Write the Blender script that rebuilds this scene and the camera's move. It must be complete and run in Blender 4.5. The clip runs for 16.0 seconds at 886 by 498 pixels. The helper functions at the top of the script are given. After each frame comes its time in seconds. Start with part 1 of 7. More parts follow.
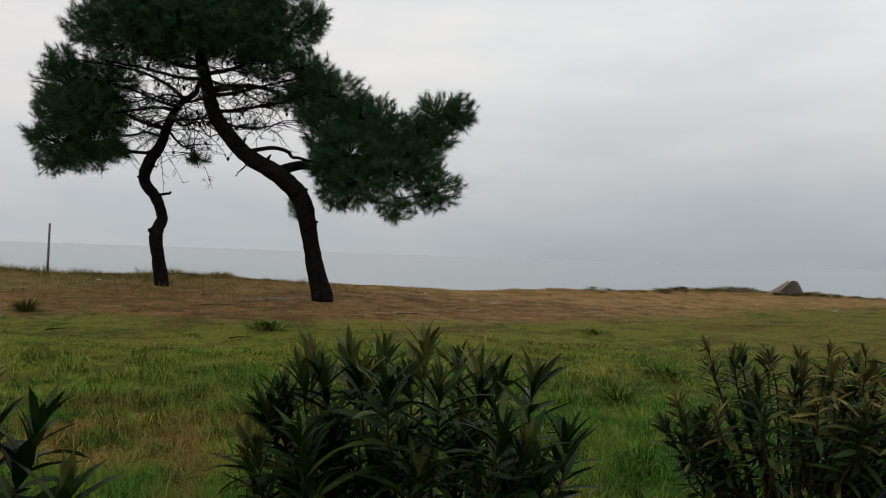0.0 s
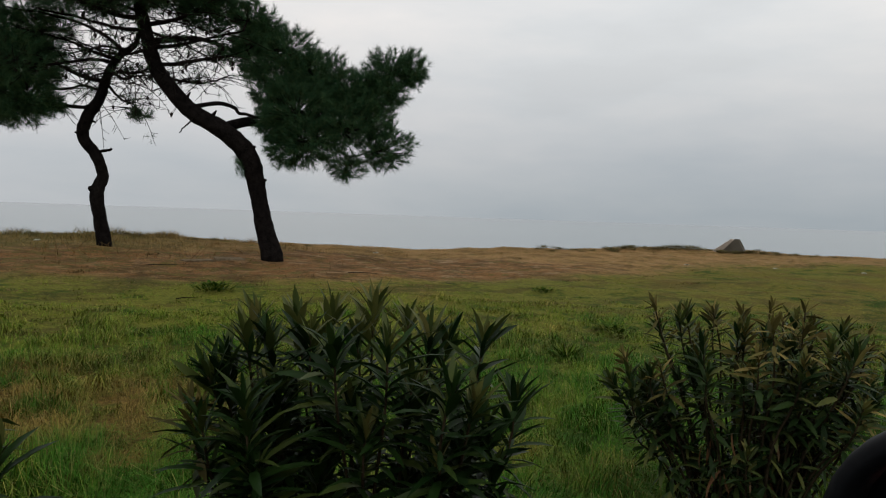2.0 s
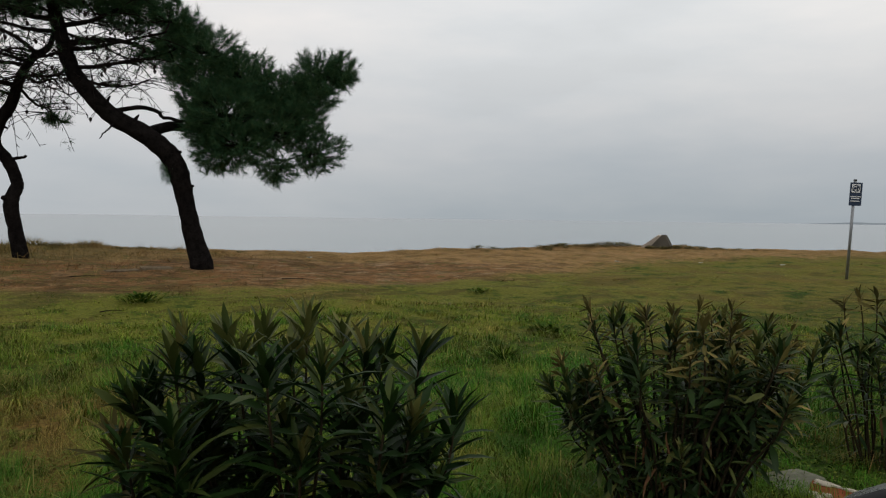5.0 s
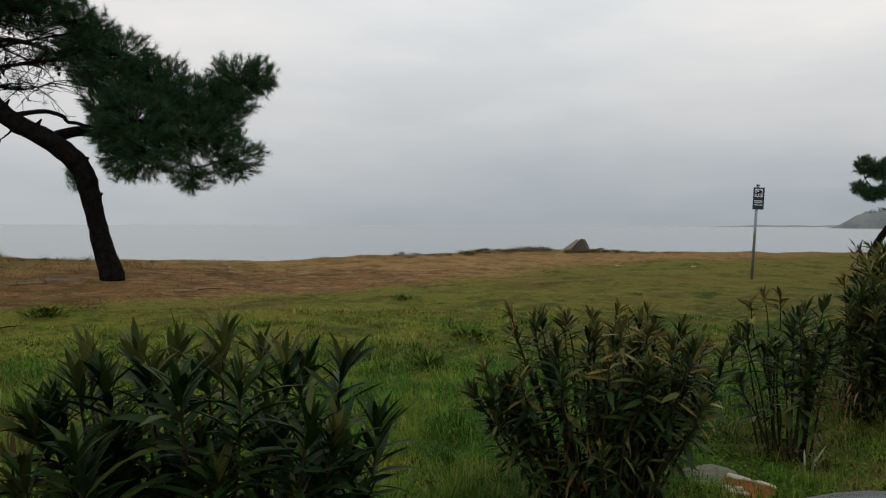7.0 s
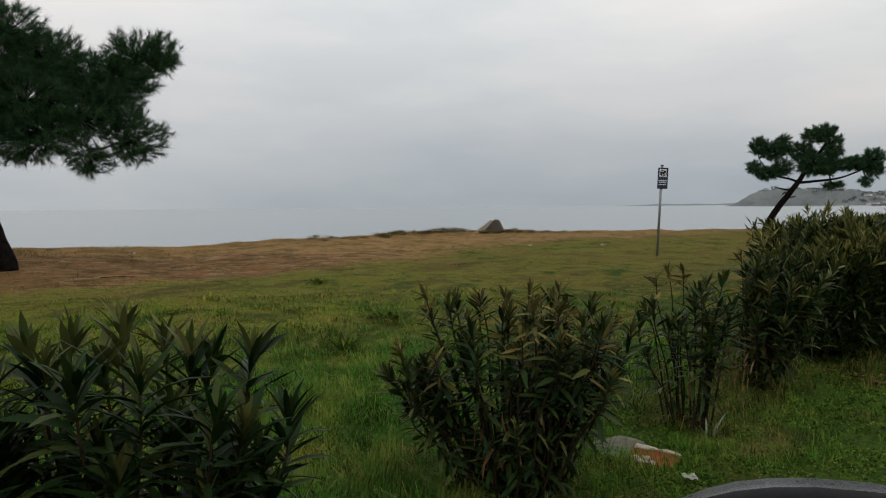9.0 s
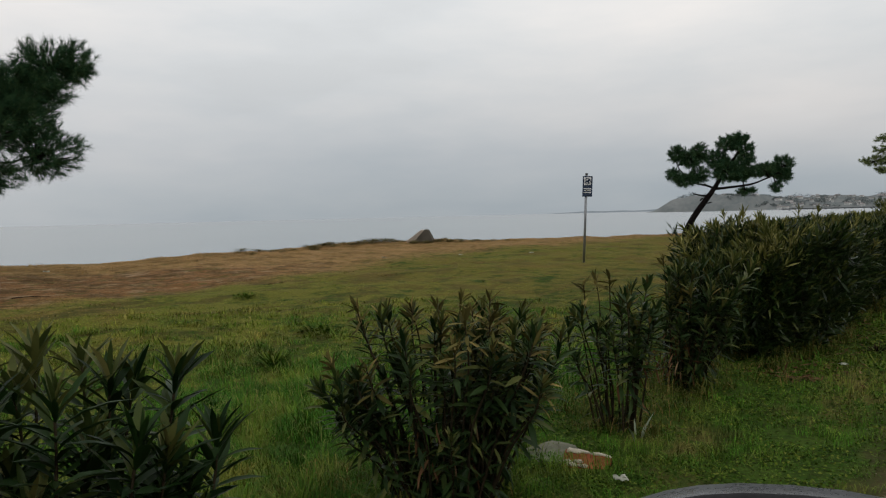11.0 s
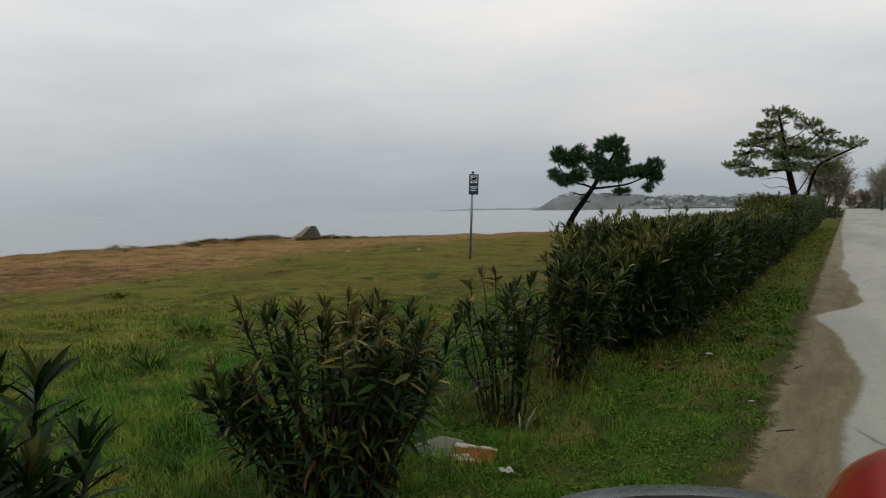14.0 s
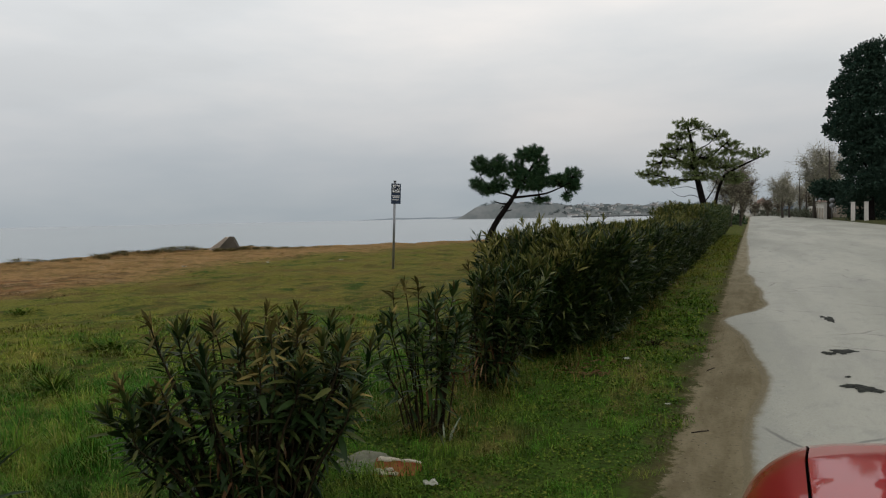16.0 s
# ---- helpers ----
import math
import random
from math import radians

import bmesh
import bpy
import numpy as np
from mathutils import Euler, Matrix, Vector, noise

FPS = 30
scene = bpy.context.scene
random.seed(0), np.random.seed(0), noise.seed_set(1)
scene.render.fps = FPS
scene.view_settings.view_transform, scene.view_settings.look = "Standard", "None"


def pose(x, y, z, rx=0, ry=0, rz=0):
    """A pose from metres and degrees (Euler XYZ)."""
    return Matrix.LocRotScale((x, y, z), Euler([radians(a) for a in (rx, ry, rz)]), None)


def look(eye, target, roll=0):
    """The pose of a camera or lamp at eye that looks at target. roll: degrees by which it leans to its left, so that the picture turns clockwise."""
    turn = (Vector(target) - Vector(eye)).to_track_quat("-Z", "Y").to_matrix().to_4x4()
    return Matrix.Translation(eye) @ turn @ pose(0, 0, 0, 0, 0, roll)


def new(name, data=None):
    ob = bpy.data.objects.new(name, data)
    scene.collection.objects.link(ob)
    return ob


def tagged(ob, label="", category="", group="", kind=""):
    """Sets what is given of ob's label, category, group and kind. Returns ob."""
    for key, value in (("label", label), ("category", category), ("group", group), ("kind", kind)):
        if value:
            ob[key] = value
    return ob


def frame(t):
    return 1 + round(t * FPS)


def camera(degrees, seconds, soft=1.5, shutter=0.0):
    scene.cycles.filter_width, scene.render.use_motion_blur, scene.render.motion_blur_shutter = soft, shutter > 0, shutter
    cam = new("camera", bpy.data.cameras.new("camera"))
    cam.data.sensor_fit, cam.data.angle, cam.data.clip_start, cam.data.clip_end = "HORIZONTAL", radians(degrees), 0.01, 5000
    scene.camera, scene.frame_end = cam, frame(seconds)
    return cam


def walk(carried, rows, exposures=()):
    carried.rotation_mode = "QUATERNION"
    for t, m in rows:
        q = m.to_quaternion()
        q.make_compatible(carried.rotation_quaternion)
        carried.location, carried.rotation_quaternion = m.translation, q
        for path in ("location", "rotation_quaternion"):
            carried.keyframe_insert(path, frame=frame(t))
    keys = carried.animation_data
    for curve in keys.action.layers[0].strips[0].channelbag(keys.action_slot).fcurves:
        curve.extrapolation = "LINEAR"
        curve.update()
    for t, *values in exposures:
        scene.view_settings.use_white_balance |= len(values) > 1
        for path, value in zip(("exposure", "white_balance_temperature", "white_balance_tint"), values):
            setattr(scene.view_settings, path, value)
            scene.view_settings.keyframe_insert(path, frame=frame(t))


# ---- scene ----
cam = camera(62.99, 16.0, soft=1.2)
PATH = [
    (0, pose(-0.0080, -0.0066, 1.2447, 90.504, -1.969, -24.664)),
    (0.5, pose(-0.0039, -0.0033, 1.2426, 89.998, -1.934, -25.553)),
    (1, pose(0.0066, 0.0094, 1.2410, 88.857, -1.823, -26.601)),
    (1.5, pose(0.0158, 0.0244, 1.2395, 87.818, -1.836, -27.771)),
    (2, pose(0.0202, 0.0278, 1.2421, 87.395, -1.949, -28.440)),
    (2.5, pose(0.0280, 0.0353, 1.2481, 87.232, -1.355, -29.081)),
    (3, pose(0.0296, 0.0371, 1.2531, 87.028, -1.505, -29.796)),
    (3.5, pose(0.0330, 0.0429, 1.2576, 86.921, -1.502, -30.591)),
    (6, pose(0.0419, 0.0626, 1.2791, 88.115, -0.380, -36.272)),
    (6.5, pose(0.0451, 0.0656, 1.2799, 88.101, -0.356, -37.893)),
    (7, pose(0.0546, 0.0713, 1.2782, 88.112, -0.210, -39.746)),
    (7.5, pose(0.0597, 0.0705, 1.2795, 87.806, -0.290, -41.242)),
    (8, pose(0.0664, 0.0759, 1.2794, 87.361, -0.231, -42.744)),
    (8.5, pose(0.0800, 0.0837, 1.2792, 86.921, -0.210, -44.427)),
    (9, pose(0.0825, 0.0837, 1.2801, 86.656, 0.439, -46.418)),
    (11.5, pose(0.0910, 0.0887, 1.2820, 87.595, 1.253, -53.102)),
    (12, pose(0.0898, 0.0879, 1.2827, 87.700, 1.114, -54.395)),
    (12.5, pose(0.0919, 0.0893, 1.2833, 87.814, 1.001, -56.015)),
    (13, pose(0.0920, 0.0905, 1.2830, 87.823, 0.956, -57.811)),
    (13.5, pose(0.0920, 0.0940, 1.2836, 87.391, 0.738, -59.432)),
    (14, pose(0.1008, 0.1000, 1.2837, 86.941, 0.897, -60.840)),
    (14.5, pose(0.1176, 0.1032, 1.2818, 86.551, 1.293, -62.405)),
    (15, pose(0.1304, 0.1085, 1.2818, 86.437, 1.189, -64.096)),
    (15.5, pose(0.1380, 0.1115, 1.2868, 87.151, 1.219, -65.593)),
    (16, pose(0.1412, 0.1114, 1.2853, 87.561, 1.200, -66.941)),
]
walk(cam, PATH)

# ---- world, sun, exposure ----
scene.view_settings.exposure = 0.0
world = bpy.data.worlds.new("overcast_world")
scene.world = world
world.use_nodes = True
wn, wl = world.node_tree.nodes, world.node_tree.links
wn.clear()
w_out = wn.new("ShaderNodeOutputWorld")
w_bg = wn.new("ShaderNodeBackground")
w_co = wn.new("ShaderNodeTexCoord")
w_sep = wn.new("ShaderNodeSeparateXYZ")
wl.new(w_co.outputs["Generated"], w_sep.inputs[0])
w_ramp = wn.new("ShaderNodeValToRGB")
cr = w_ramp.color_ramp
cr.interpolation = "B_SPLINE"
SKY = [(0.0, (0.365, 0.405, 0.432)), (0.05, (0.388, 0.426, 0.460)), (0.11, (0.565, 0.570, 0.575)), (0.20, (0.775, 0.765, 0.745)),
       (0.30, (0.865, 0.86, 0.845)), (0.5, (0.86, 0.855, 0.835)), (1.0, (0.80, 0.79, 0.75))]
while len(cr.elements) < len(SKY):
    cr.elements.new(0.5)
for el, (pos, col) in zip(cr.elements, SKY):
    el.position, el.color = pos, (*col, 1)
wl.new(w_sep.outputs["Z"], w_ramp.inputs[0])
# layered stratus: noise stretched along the horizon
w_map = wn.new("ShaderNodeMapping")
w_map.inputs["Scale"].default_value = (1.3, 1.3, 5.0)
wl.new(w_co.outputs["Generated"], w_map.inputs[0])
w_noise = wn.new("ShaderNodeTexNoise")
w_noise.inputs["Scale"].default_value = 1.7
w_noise.inputs["Detail"].default_value = 6.0
w_noise.inputs["Roughness"].default_value = 0.52
wl.new(w_map.outputs[0], w_noise.inputs["Vector"])
w_amp = wn.new("ShaderNodeMapRange")
w_amp.inputs["From Min"].default_value, w_amp.inputs["From Max"].default_value = 0.3, 0.7
w_amp.inputs["To Min"].default_value, w_amp.inputs["To Max"].default_value = 0.885, 1.10
wl.new(w_noise.outputs["Fac"], w_amp.inputs["Value"])
# the cloud sheet thins towards the bay's open side
w_side = wn.new("ShaderNodeMapRange")
w_side.inputs["From Min"].default_value, w_side.inputs["From Max"].default_value = -0.1, 0.75
w_side.inputs["To Min"].default_value, w_side.inputs["To Max"].default_value = 0.50, 0.0
wl.new(w_sep.outputs["X"], w_side.inputs["Value"])
w_warm = wn.new("ShaderNodeMix")
w_warm.data_type = "RGBA"
wl.new(w_side.outputs[0], w_warm.inputs["Factor"])
wl.new(w_ramp.outputs[0], w_warm.inputs["A"])
w_warm.inputs["B"].default_value = (0.70, 0.695, 0.70, 1)
w_mul = wn.new("ShaderNodeVectorMath")
w_mul.operation = "SCALE"
wl.new(w_warm.outputs["Result"], w_mul.inputs[0])
wl.new(w_amp.outputs[0], w_mul.inputs["Scale"])
w_tint = wn.new("ShaderNodeValToRGB")
w_tint.color_ramp.elements[0].position, w_tint.color_ramp.elements[0].color = 0.36, (0.965, 0.995, 1.025, 1)
w_tint.color_ramp.elements[1].position, w_tint.color_ramp.elements[1].color = 0.66, (1.025, 0.995, 0.98, 1)
wl.new(w_noise.outputs["Fac"], w_tint.inputs[0])
w_tm = wn.new("ShaderNodeVectorMath")
w_tm.operation = "MULTIPLY"
wl.new(w_mul.outputs[0], w_tm.inputs[0])
wl.new(w_tint.outputs[0], w_tm.inputs[1])
w_sky = wn.new("ShaderNodeTexSky")
w_sky.sky_type = "NISHITA"
w_sky.sun_disc = False
w_sky.sun_elevation, w_sky.sun_rotation = radians(42), radians(200)
w_sk = wn.new("ShaderNodeVectorMath")
w_sk.operation = "SCALE"
w_sk.inputs["Scale"].default_value = 0.05
wl.new(w_sky.outputs[0], w_sk.inputs[0])
w_mix = wn.new("ShaderNodeMix")
w_mix.data_type = "RGBA"
w_mix.inputs["Factor"].default_value = 0.92
wl.new(w_sk.outputs[0], w_mix.inputs["A"])
wl.new(w_tm.outputs[0], w_mix.inputs["B"])
wl.new(w_mix.outputs["Result"], w_bg.inputs["Color"])
w_bg.inputs["Strength"].default_value = 1.05
wl.new(w_bg.outputs[0], w_out.inputs[0])

sun_data = bpy.data.lights.new("sun", "SUN")
sun_data.energy, sun_data.angle, sun_data.color = 0.3, radians(25), (1.0, 0.96, 0.9)
sun = new("sun", sun_data)
sun.matrix_world = look((0, 0, 40), (12, 26, 0))

# ---- materials ----


class Nodes:
    """A small helper round one material's node tree."""

    def __init__(self, name, rough=0.7, spec=0.3, metal=0.0):
        self.m = bpy.data.materials.new(name)
        self.m.use_nodes = True
        self.n, self.l = self.m.node_tree.nodes, self.m.node_tree.links
        self.b = self.n["Principled BSDF"]
        self.b.inputs["Roughness"].default_value = rough
        self.b.inputs["Specular IOR Level"].default_value = spec
        self.b.inputs["Metallic"].default_value = metal
        self.co = self.n.new("ShaderNodeTexCoord").outputs["Object"]

    def noise(self, scale, detail=4.0, rough=0.55, stretch=None, co=None):
        n = self.n.new("ShaderNodeTexNoise")
        n.inputs["Scale"].default_value, n.inputs["Detail"].default_value = scale, detail
        n.inputs["Roughness"].default_value = rough
        src = co or self.co
        if stretch:
            mp = self.n.new("ShaderNodeMapping")
            mp.inputs["Scale"].default_value = stretch
            self.l.new(src, mp.inputs[0])
            src = mp.outputs[0]
        self.l.new(src, n.inputs["Vector"])
        return n.outputs["Fac"]

    def ramp(self, fac, stops):
        r = self.n.new("ShaderNodeValToRGB")
        while len(r.color_ramp.elements) < len(stops):
            r.color_ramp.elements.new(0.5)
        for e, (p, c) in zip(r.color_ramp.elements, stops):
            e.position, e.color = p, (*c, 1)
        self.l.new(fac, r.inputs[0])
        return r.outputs[0]

    def span(self, fac, a, b, lo=0.0, hi=1.0):
        r = self.n.new("ShaderNodeMapRange")
        r.interpolation_type = "SMOOTHSTEP"
        for k, v in zip(("From Min", "From Max", "To Min", "To Max"), (a, b, lo, hi)):
            r.inputs[k].default_value = v
        self.l.new(fac, r.inputs["Value"])
        return r.outputs[0]

    def math(self, op, a, b=None):
        r = self.n.new("ShaderNodeMath")
        r.operation = op
        for i, v in enumerate((a, b)):
            if v is None:
                continue
            if isinstance(v, (int, float)):
                r.inputs[i].default_value = v
            else:
                self.l.new(v, r.inputs[i])
        return r.outputs[0]

    def mix(self, fac, a, b, blend="MIX"):
        r = self.n.new("ShaderNodeMix")
        r.data_type, r.blend_type = "RGBA", blend
        for k, v in (("Factor", fac), ("A", a), ("B", b)):
            if isinstance(v, tuple):
                r.inputs[k].default_value = (*v, 1)
            elif isinstance(v, (int, float)):
                r.inputs[k].default_value = v
            else:
                self.l.new(v, r.inputs[k])
        return r.outputs["Result"]

    def color(self, c):
        self.l.new(c, self.b.inputs["Base Color"])
        return self

    def roughness(self, c):
        self.l.new(c, self.b.inputs["Roughness"])
        return self

    def bump(self, height, strength=0.3, distance=0.01):
        b = self.n.new("ShaderNodeBump")
        b.inputs["Strength"].default_value, b.inputs["Distance"].default_value = strength, distance
        self.l.new(height, b.inputs["Height"])
        self.l.new(b.outputs[0], self.b.inputs["Normal"])
        return self

    def islands(self):
        return self.n.new("ShaderNodeNewGeometry").outputs["Random Per Island"]

    def objects(self):
        return self.n.new("ShaderNodeObjectInfo").outputs["Random"]

    def axis(self):
        s = self.n.new("ShaderNodeSeparateXYZ")
        self.l.new(self.co, s.inputs[0])
        return s.outputs


def plain(name, dark, light, scale=8.0, rough=0.7, spec=0.3, metal=0.0, bump=0.2, dist=0.004, fine=60.0):
    """Two colours mixed by coarse and fine noise, with relief."""
    k = Nodes(name, rough, spec, metal)
    f = k.math("ADD", k.math("MULTIPLY", k.noise(scale), 0.65), k.math("MULTIPLY", k.noise(fine, 3), 0.35))
    k.color(k.ramp(f, [(0.36, dark), (0.64, light)]))
    k.roughness(k.span(f, 0.3, 0.7, rough + 0.08, rough - 0.08))
    k.bump(f, bump, dist)
    return k.m


def leafy(name, dark, light, per="island", rough=0.45, spec=0.4, tip=None, thin=0.0):
    """Foliage: each leaf its own shade, with a slow drift over the plant."""
    k = Nodes(name, rough, spec)
    r = k.islands() if per == "island" else k.objects()
    c = k.ramp(r, [(0.0, dark), (0.7, light), (1.0, tip or light)])
    c = k.mix(k.span(k.noise(2.5), 0.35, 0.65, 0.0, 0.7), c, k.mix(0.5, c, dark))
    k.color(c)
    if thin:
        k.b.inputs["Transmission Weight"].default_value = 0.0
        k.b.inputs["Subsurface Weight"].default_value = 0.0
        t = k.n.new("ShaderNodeBsdfTranslucent")
        k.l.new(c, t.inputs["Color"])
        m = k.n.new("ShaderNodeMixShader")
        m.inputs[0].default_value = thin
        k.l.new(k.b.outputs[0], m.inputs[1])
        k.l.new(t.outputs[0], m.inputs[2])
        k.l.new(m.outputs[0], k.n["Material Output"].inputs["Surface"])
    return k.m


def meadow(name, blades):
    """The coastal meadow: green near the road, rust needle litter round the pines, straw along the bank's edge."""
    k = Nodes(name, 0.9 if not blades else 0.65, 0.03)
    x, y, z = k.axis()
    big, mid, small, fine = k.noise(0.33, 5), k.noise(1.5, 6, 0.62), k.noise(5.5, 5, 0.6), k.noise(30.0, 4)
    lush = (0.044, 0.136, 0.013) if blades else (0.032, 0.066, 0.010)
    olive = (0.156, 0.206, 0.027) if blades else (0.158, 0.164, 0.028)
    straw = (0.31, 0.20, 0.06) if blades else (0.17, 0.102, 0.034)
    rust = (0.225, 0.112, 0.044)
    wob = k.math("MULTIPLY", k.math("SUBTRACT", big, 0.5), 5.0)
    far = k.math("MULTIPLY", k.span(k.math("ADD", y, wob), 4.5, 9.5), 0.55)
    tone = k.math("ADD", k.math("MULTIPLY", mid, 0.6), k.math("MULTIPLY", small, 0.4))
    tone = k.math("SUBTRACT", tone, k.span(y, 6.5, 3.0, 0.0, 0.05))
    c = k.mix(k.span(k.math("ADD", tone, k.math("MULTIPLY", far, 0.16)), 0.44, 0.60), lush, olive)
    c = k.mix(k.math("MULTIPLY", k.span(k.noise(2.2, 6, 0.72), 0.52, 0.64, 0.0, 0.6), k.span(y, 9.0, 5.0, 0.35, 1.0)), c, (0.024, 0.072, 0.011))
    patch = k.math("ADD", k.math("MULTIPLY", big, 0.55), k.math("MULTIPLY", mid, 0.45))
    c = k.mix(k.math("MULTIPLY", k.span(patch, 0.53, 0.65), 0.6), c, straw)
    # broad worn streaks of olive and brown through the open grass
    streak = k.math("MULTIPLY", k.span(k.noise(1.3, 6, 0.72, (0.5, 1.0, 1.0)), 0.51, 0.58), k.span(y, 4.0, 6.5))
    c = k.mix(k.math("MULTIPLY", streak, 0.7), c, (0.095, 0.098, 0.022) if blades else (0.078, 0.066, 0.020))
    # drier and browner away along the hedge
    east = k.math("MULTIPLY", k.span(x, 3.5, 13.0), k.span(k.math("ADD", tone, k.math("MULTIPLY", big, 0.4)), 0.52, 0.76))
    c = k.mix(k.math("MULTIPLY", east, 0.5), c, (0.225, 0.160, 0.040) if blades else (0.16, 0.115, 0.032))
    # a withered patch in the open meadow
    px = k.math("MULTIPLY", k.math("SUBTRACT", x, 0.1), 0.75)
    py = k.math("MULTIPLY", k.math("SUBTRACT", y, 4.7), 0.70)
    pd = k.math("ADD", k.math("ADD", k.math("MULTIPLY", px, px), k.math("MULTIPLY", py, py)), k.math("MULTIPLY", k.math("SUBTRACT", k.noise(3.3, 5, 0.62), 0.5), 6.0))
    c = k.mix(k.span(pd, 0.75, -0.35, 0.0, 0.66), c, k.mix(k.span(fine, 0.4, 0.6), (0.25, 0.145, 0.048), (0.20, 0.095, 0.036)))
    # the strip by the road stays short and bright
    near = k.math("MULTIPLY", k.span(y, 2.5, 1.7), k.span(x, 1.4, 3.2))
    c = k.mix(k.math("MULTIPLY", near, 0.85), c, k.mix(k.span(k.math("ADD", tone, k.span(x, 8.0, 20.0, 0.0, 0.14)), 0.4, 0.6), (0.058, 0.155, 0.014), (0.160, 0.178, 0.030)) if blades else k.mix(k.span(k.noise(4.6, 6, 0.72), 0.38, 0.62), (0.034, 0.072, 0.010), k.mix(k.span(x, 6.0, 15.0), (0.062, 0.105, 0.016), (0.150, 0.150, 0.034))))
    c = k.mix(k.math("MULTIPLY", near, k.span(k.noise(1.7, 6, 0.72), 0.50, 0.62, 0.0, 0.75)), c, (0.15, 0.115, 0.040))
    c = k.mix(k.math("MULTIPLY", near, k.span(k.noise(3.4, 6, 0.74), 0.53, 0.62, 0.0, 0.75)), c, (0.024, 0.062, 0.010))
    # dry bank: reddish tan over bare sandy soil
    wob2 = k.math("ADD", k.math("MULTIPLY", k.math("SUBTRACT", big, 0.5), 3.4), k.math("MULTIPLY", k.math("SUBTRACT", small, 0.5), 3.6))
    bank = k.span(k.math("SUBTRACT", k.math("ADD", y, wob2), k.span(x, 7.0, 16.0, 0.0, 1.5)), 10.0, 12.2)
    dry = k.mix(k.span(tone, 0.38, 0.58), (0.185, 0.110, 0.040), (0.35, 0.210, 0.092))
    dry = k.mix(k.span(k.noise(3.2, 5, 0.65), 0.54, 0.68, 0.0, 0.75), dry, (0.115, 0.115, 0.026))
    dry = k.mix(k.span(k.noise(7.5, 5, 0.65, (0.4, 1.0, 1.0)), 0.56, 0.68, 0.0, 0.7), dry, (0.36, 0.255, 0.16))
    dry = k.mix(k.math("MULTIPLY", k.span(x, 5.0, 0.5), k.span(tone, 0.36, 0.60, 0.95, 0.5)), dry, (0.120, 0.105, 0.034))
    c = k.mix(k.math("MULTIPLY", bank, 0.92), c, dry)
    # needle litter: an oval round the two trunks
    ox = k.math("MULTIPLY", k.math("SUBTRACT", x, 4.0), 0.135)
    oy = k.math("MULTIPLY", k.math("SUBTRACT", y, 12.8), 0.44)
    oval = k.math("ADD", k.math("MULTIPLY", ox, ox), k.math("MULTIPLY", oy, oy))
    oval = k.math("ADD", oval, k.math("MULTIPLY", k.math("SUBTRACT", tone, 0.5), 2.2))
    bed = k.mix(k.span(tone, 0.43, 0.55), (0.100, 0.058, 0.024), rust)
    bed = k.mix(k.span(k.noise(4.0, 6, 0.75, (0.6, 1.0, 1.0)), 0.50, 0.62, 0.0, 0.8), bed, (0.30, 0.185, 0.095))
    bed = k.mix(k.math("MULTIPLY", k.span(k.noise(3.1, 6, 0.72, (0.45, 1.0, 1.0)), 0.55, 0.61, 0.0, 0.8), k.span(x, 2.5, 5.0)), bed, (0.37, 0.26, 0.155))
    bed = k.mix(k.span(k.math("ADD", k.noise(2.6, 6, 0.75), k.span(x, 4.0, 0.5, 0.0, 0.05)), 0.53, 0.62, 0.0, 0.75), bed, (0.120, 0.110, 0.030))
    c = k.mix(k.span(oval, 1.2, 0.6, 0.0, 0.93), c, bed)
    if blades:
        r = k.islands()
        odd = k.math("FRACT", k.math("MULTIPLY", r, 37.0))
        c = k.mix(k.math("MULTIPLY", k.span(odd, 0.80, 0.88, 0.0, 0.45), k.span(near, 0.0, 1.0, 1.0, 0.25)), c, (0.30, 0.225, 0.085))
        c = k.mix(1.0, c, k.ramp(r, [(0.0, (0.55, 0.57, 0.55)), (0.55, (1.04, 1.04, 1.04)), (0.92, (1.36, 1.32, 1.3)), (1.0, (1.8, 1.7, 1.9))]), "MULTIPLY")
    else:
        c = k.mix(k.span(fine, 0.38, 0.62), c, k.mix(0.45, c, (0.020, 0.018, 0.008)))
        # bare trodden soil beside the asphalt
        edge = k.math("ADD", y, k.math("MULTIPLY", k.math("SUBTRACT", k.noise(4.2, 8, 0.78), 0.5), 0.55))
        soil = k.mix(k.span(k.noise(5.0, 6, 0.65, (0.25, 1.0, 1.0)), 0.35, 0.65), k.mix(k.span(x, 9.0, 24.0), (0.128, 0.108, 0.064), (0.205, 0.180, 0.120)), k.mix(k.span(x, 9.0, 24.0), (0.190, 0.162, 0.103), (0.290, 0.260, 0.185)))
        c = k.mix(k.math("MULTIPLY", k.span(edge, 0.74, 0.55, 0.0, 0.65), k.span(y, 0.2, 0.4)), c, (0.058, 0.046, 0.024))
        soil = k.mix(k.span(fine, 0.55, 0.7, 0.0, 0.5), soil, (0.075, 0.062, 0.042))
        c = k.mix(k.span(edge, 0.53, 0.47), c, soil)
        # rough dark grass on the landward side
        c = k.mix(k.span(y, -9.55, -9.9), c, k.mix(k.span(k.noise(1.2, 5, 0.7), 0.4, 0.6), (0.030, 0.038, 0.014), (0.075, 0.075, 0.030)))
        # beach sand below the bank
        c = k.mix(k.span(z, -0.5, -0.9), c, (0.32, 0.27, 0.20))
        k.bump(k.math("ADD", tone, k.math("MULTIPLY", fine, 0.5)), 0.8, 0.05)
    k.color(c)
    return k.m


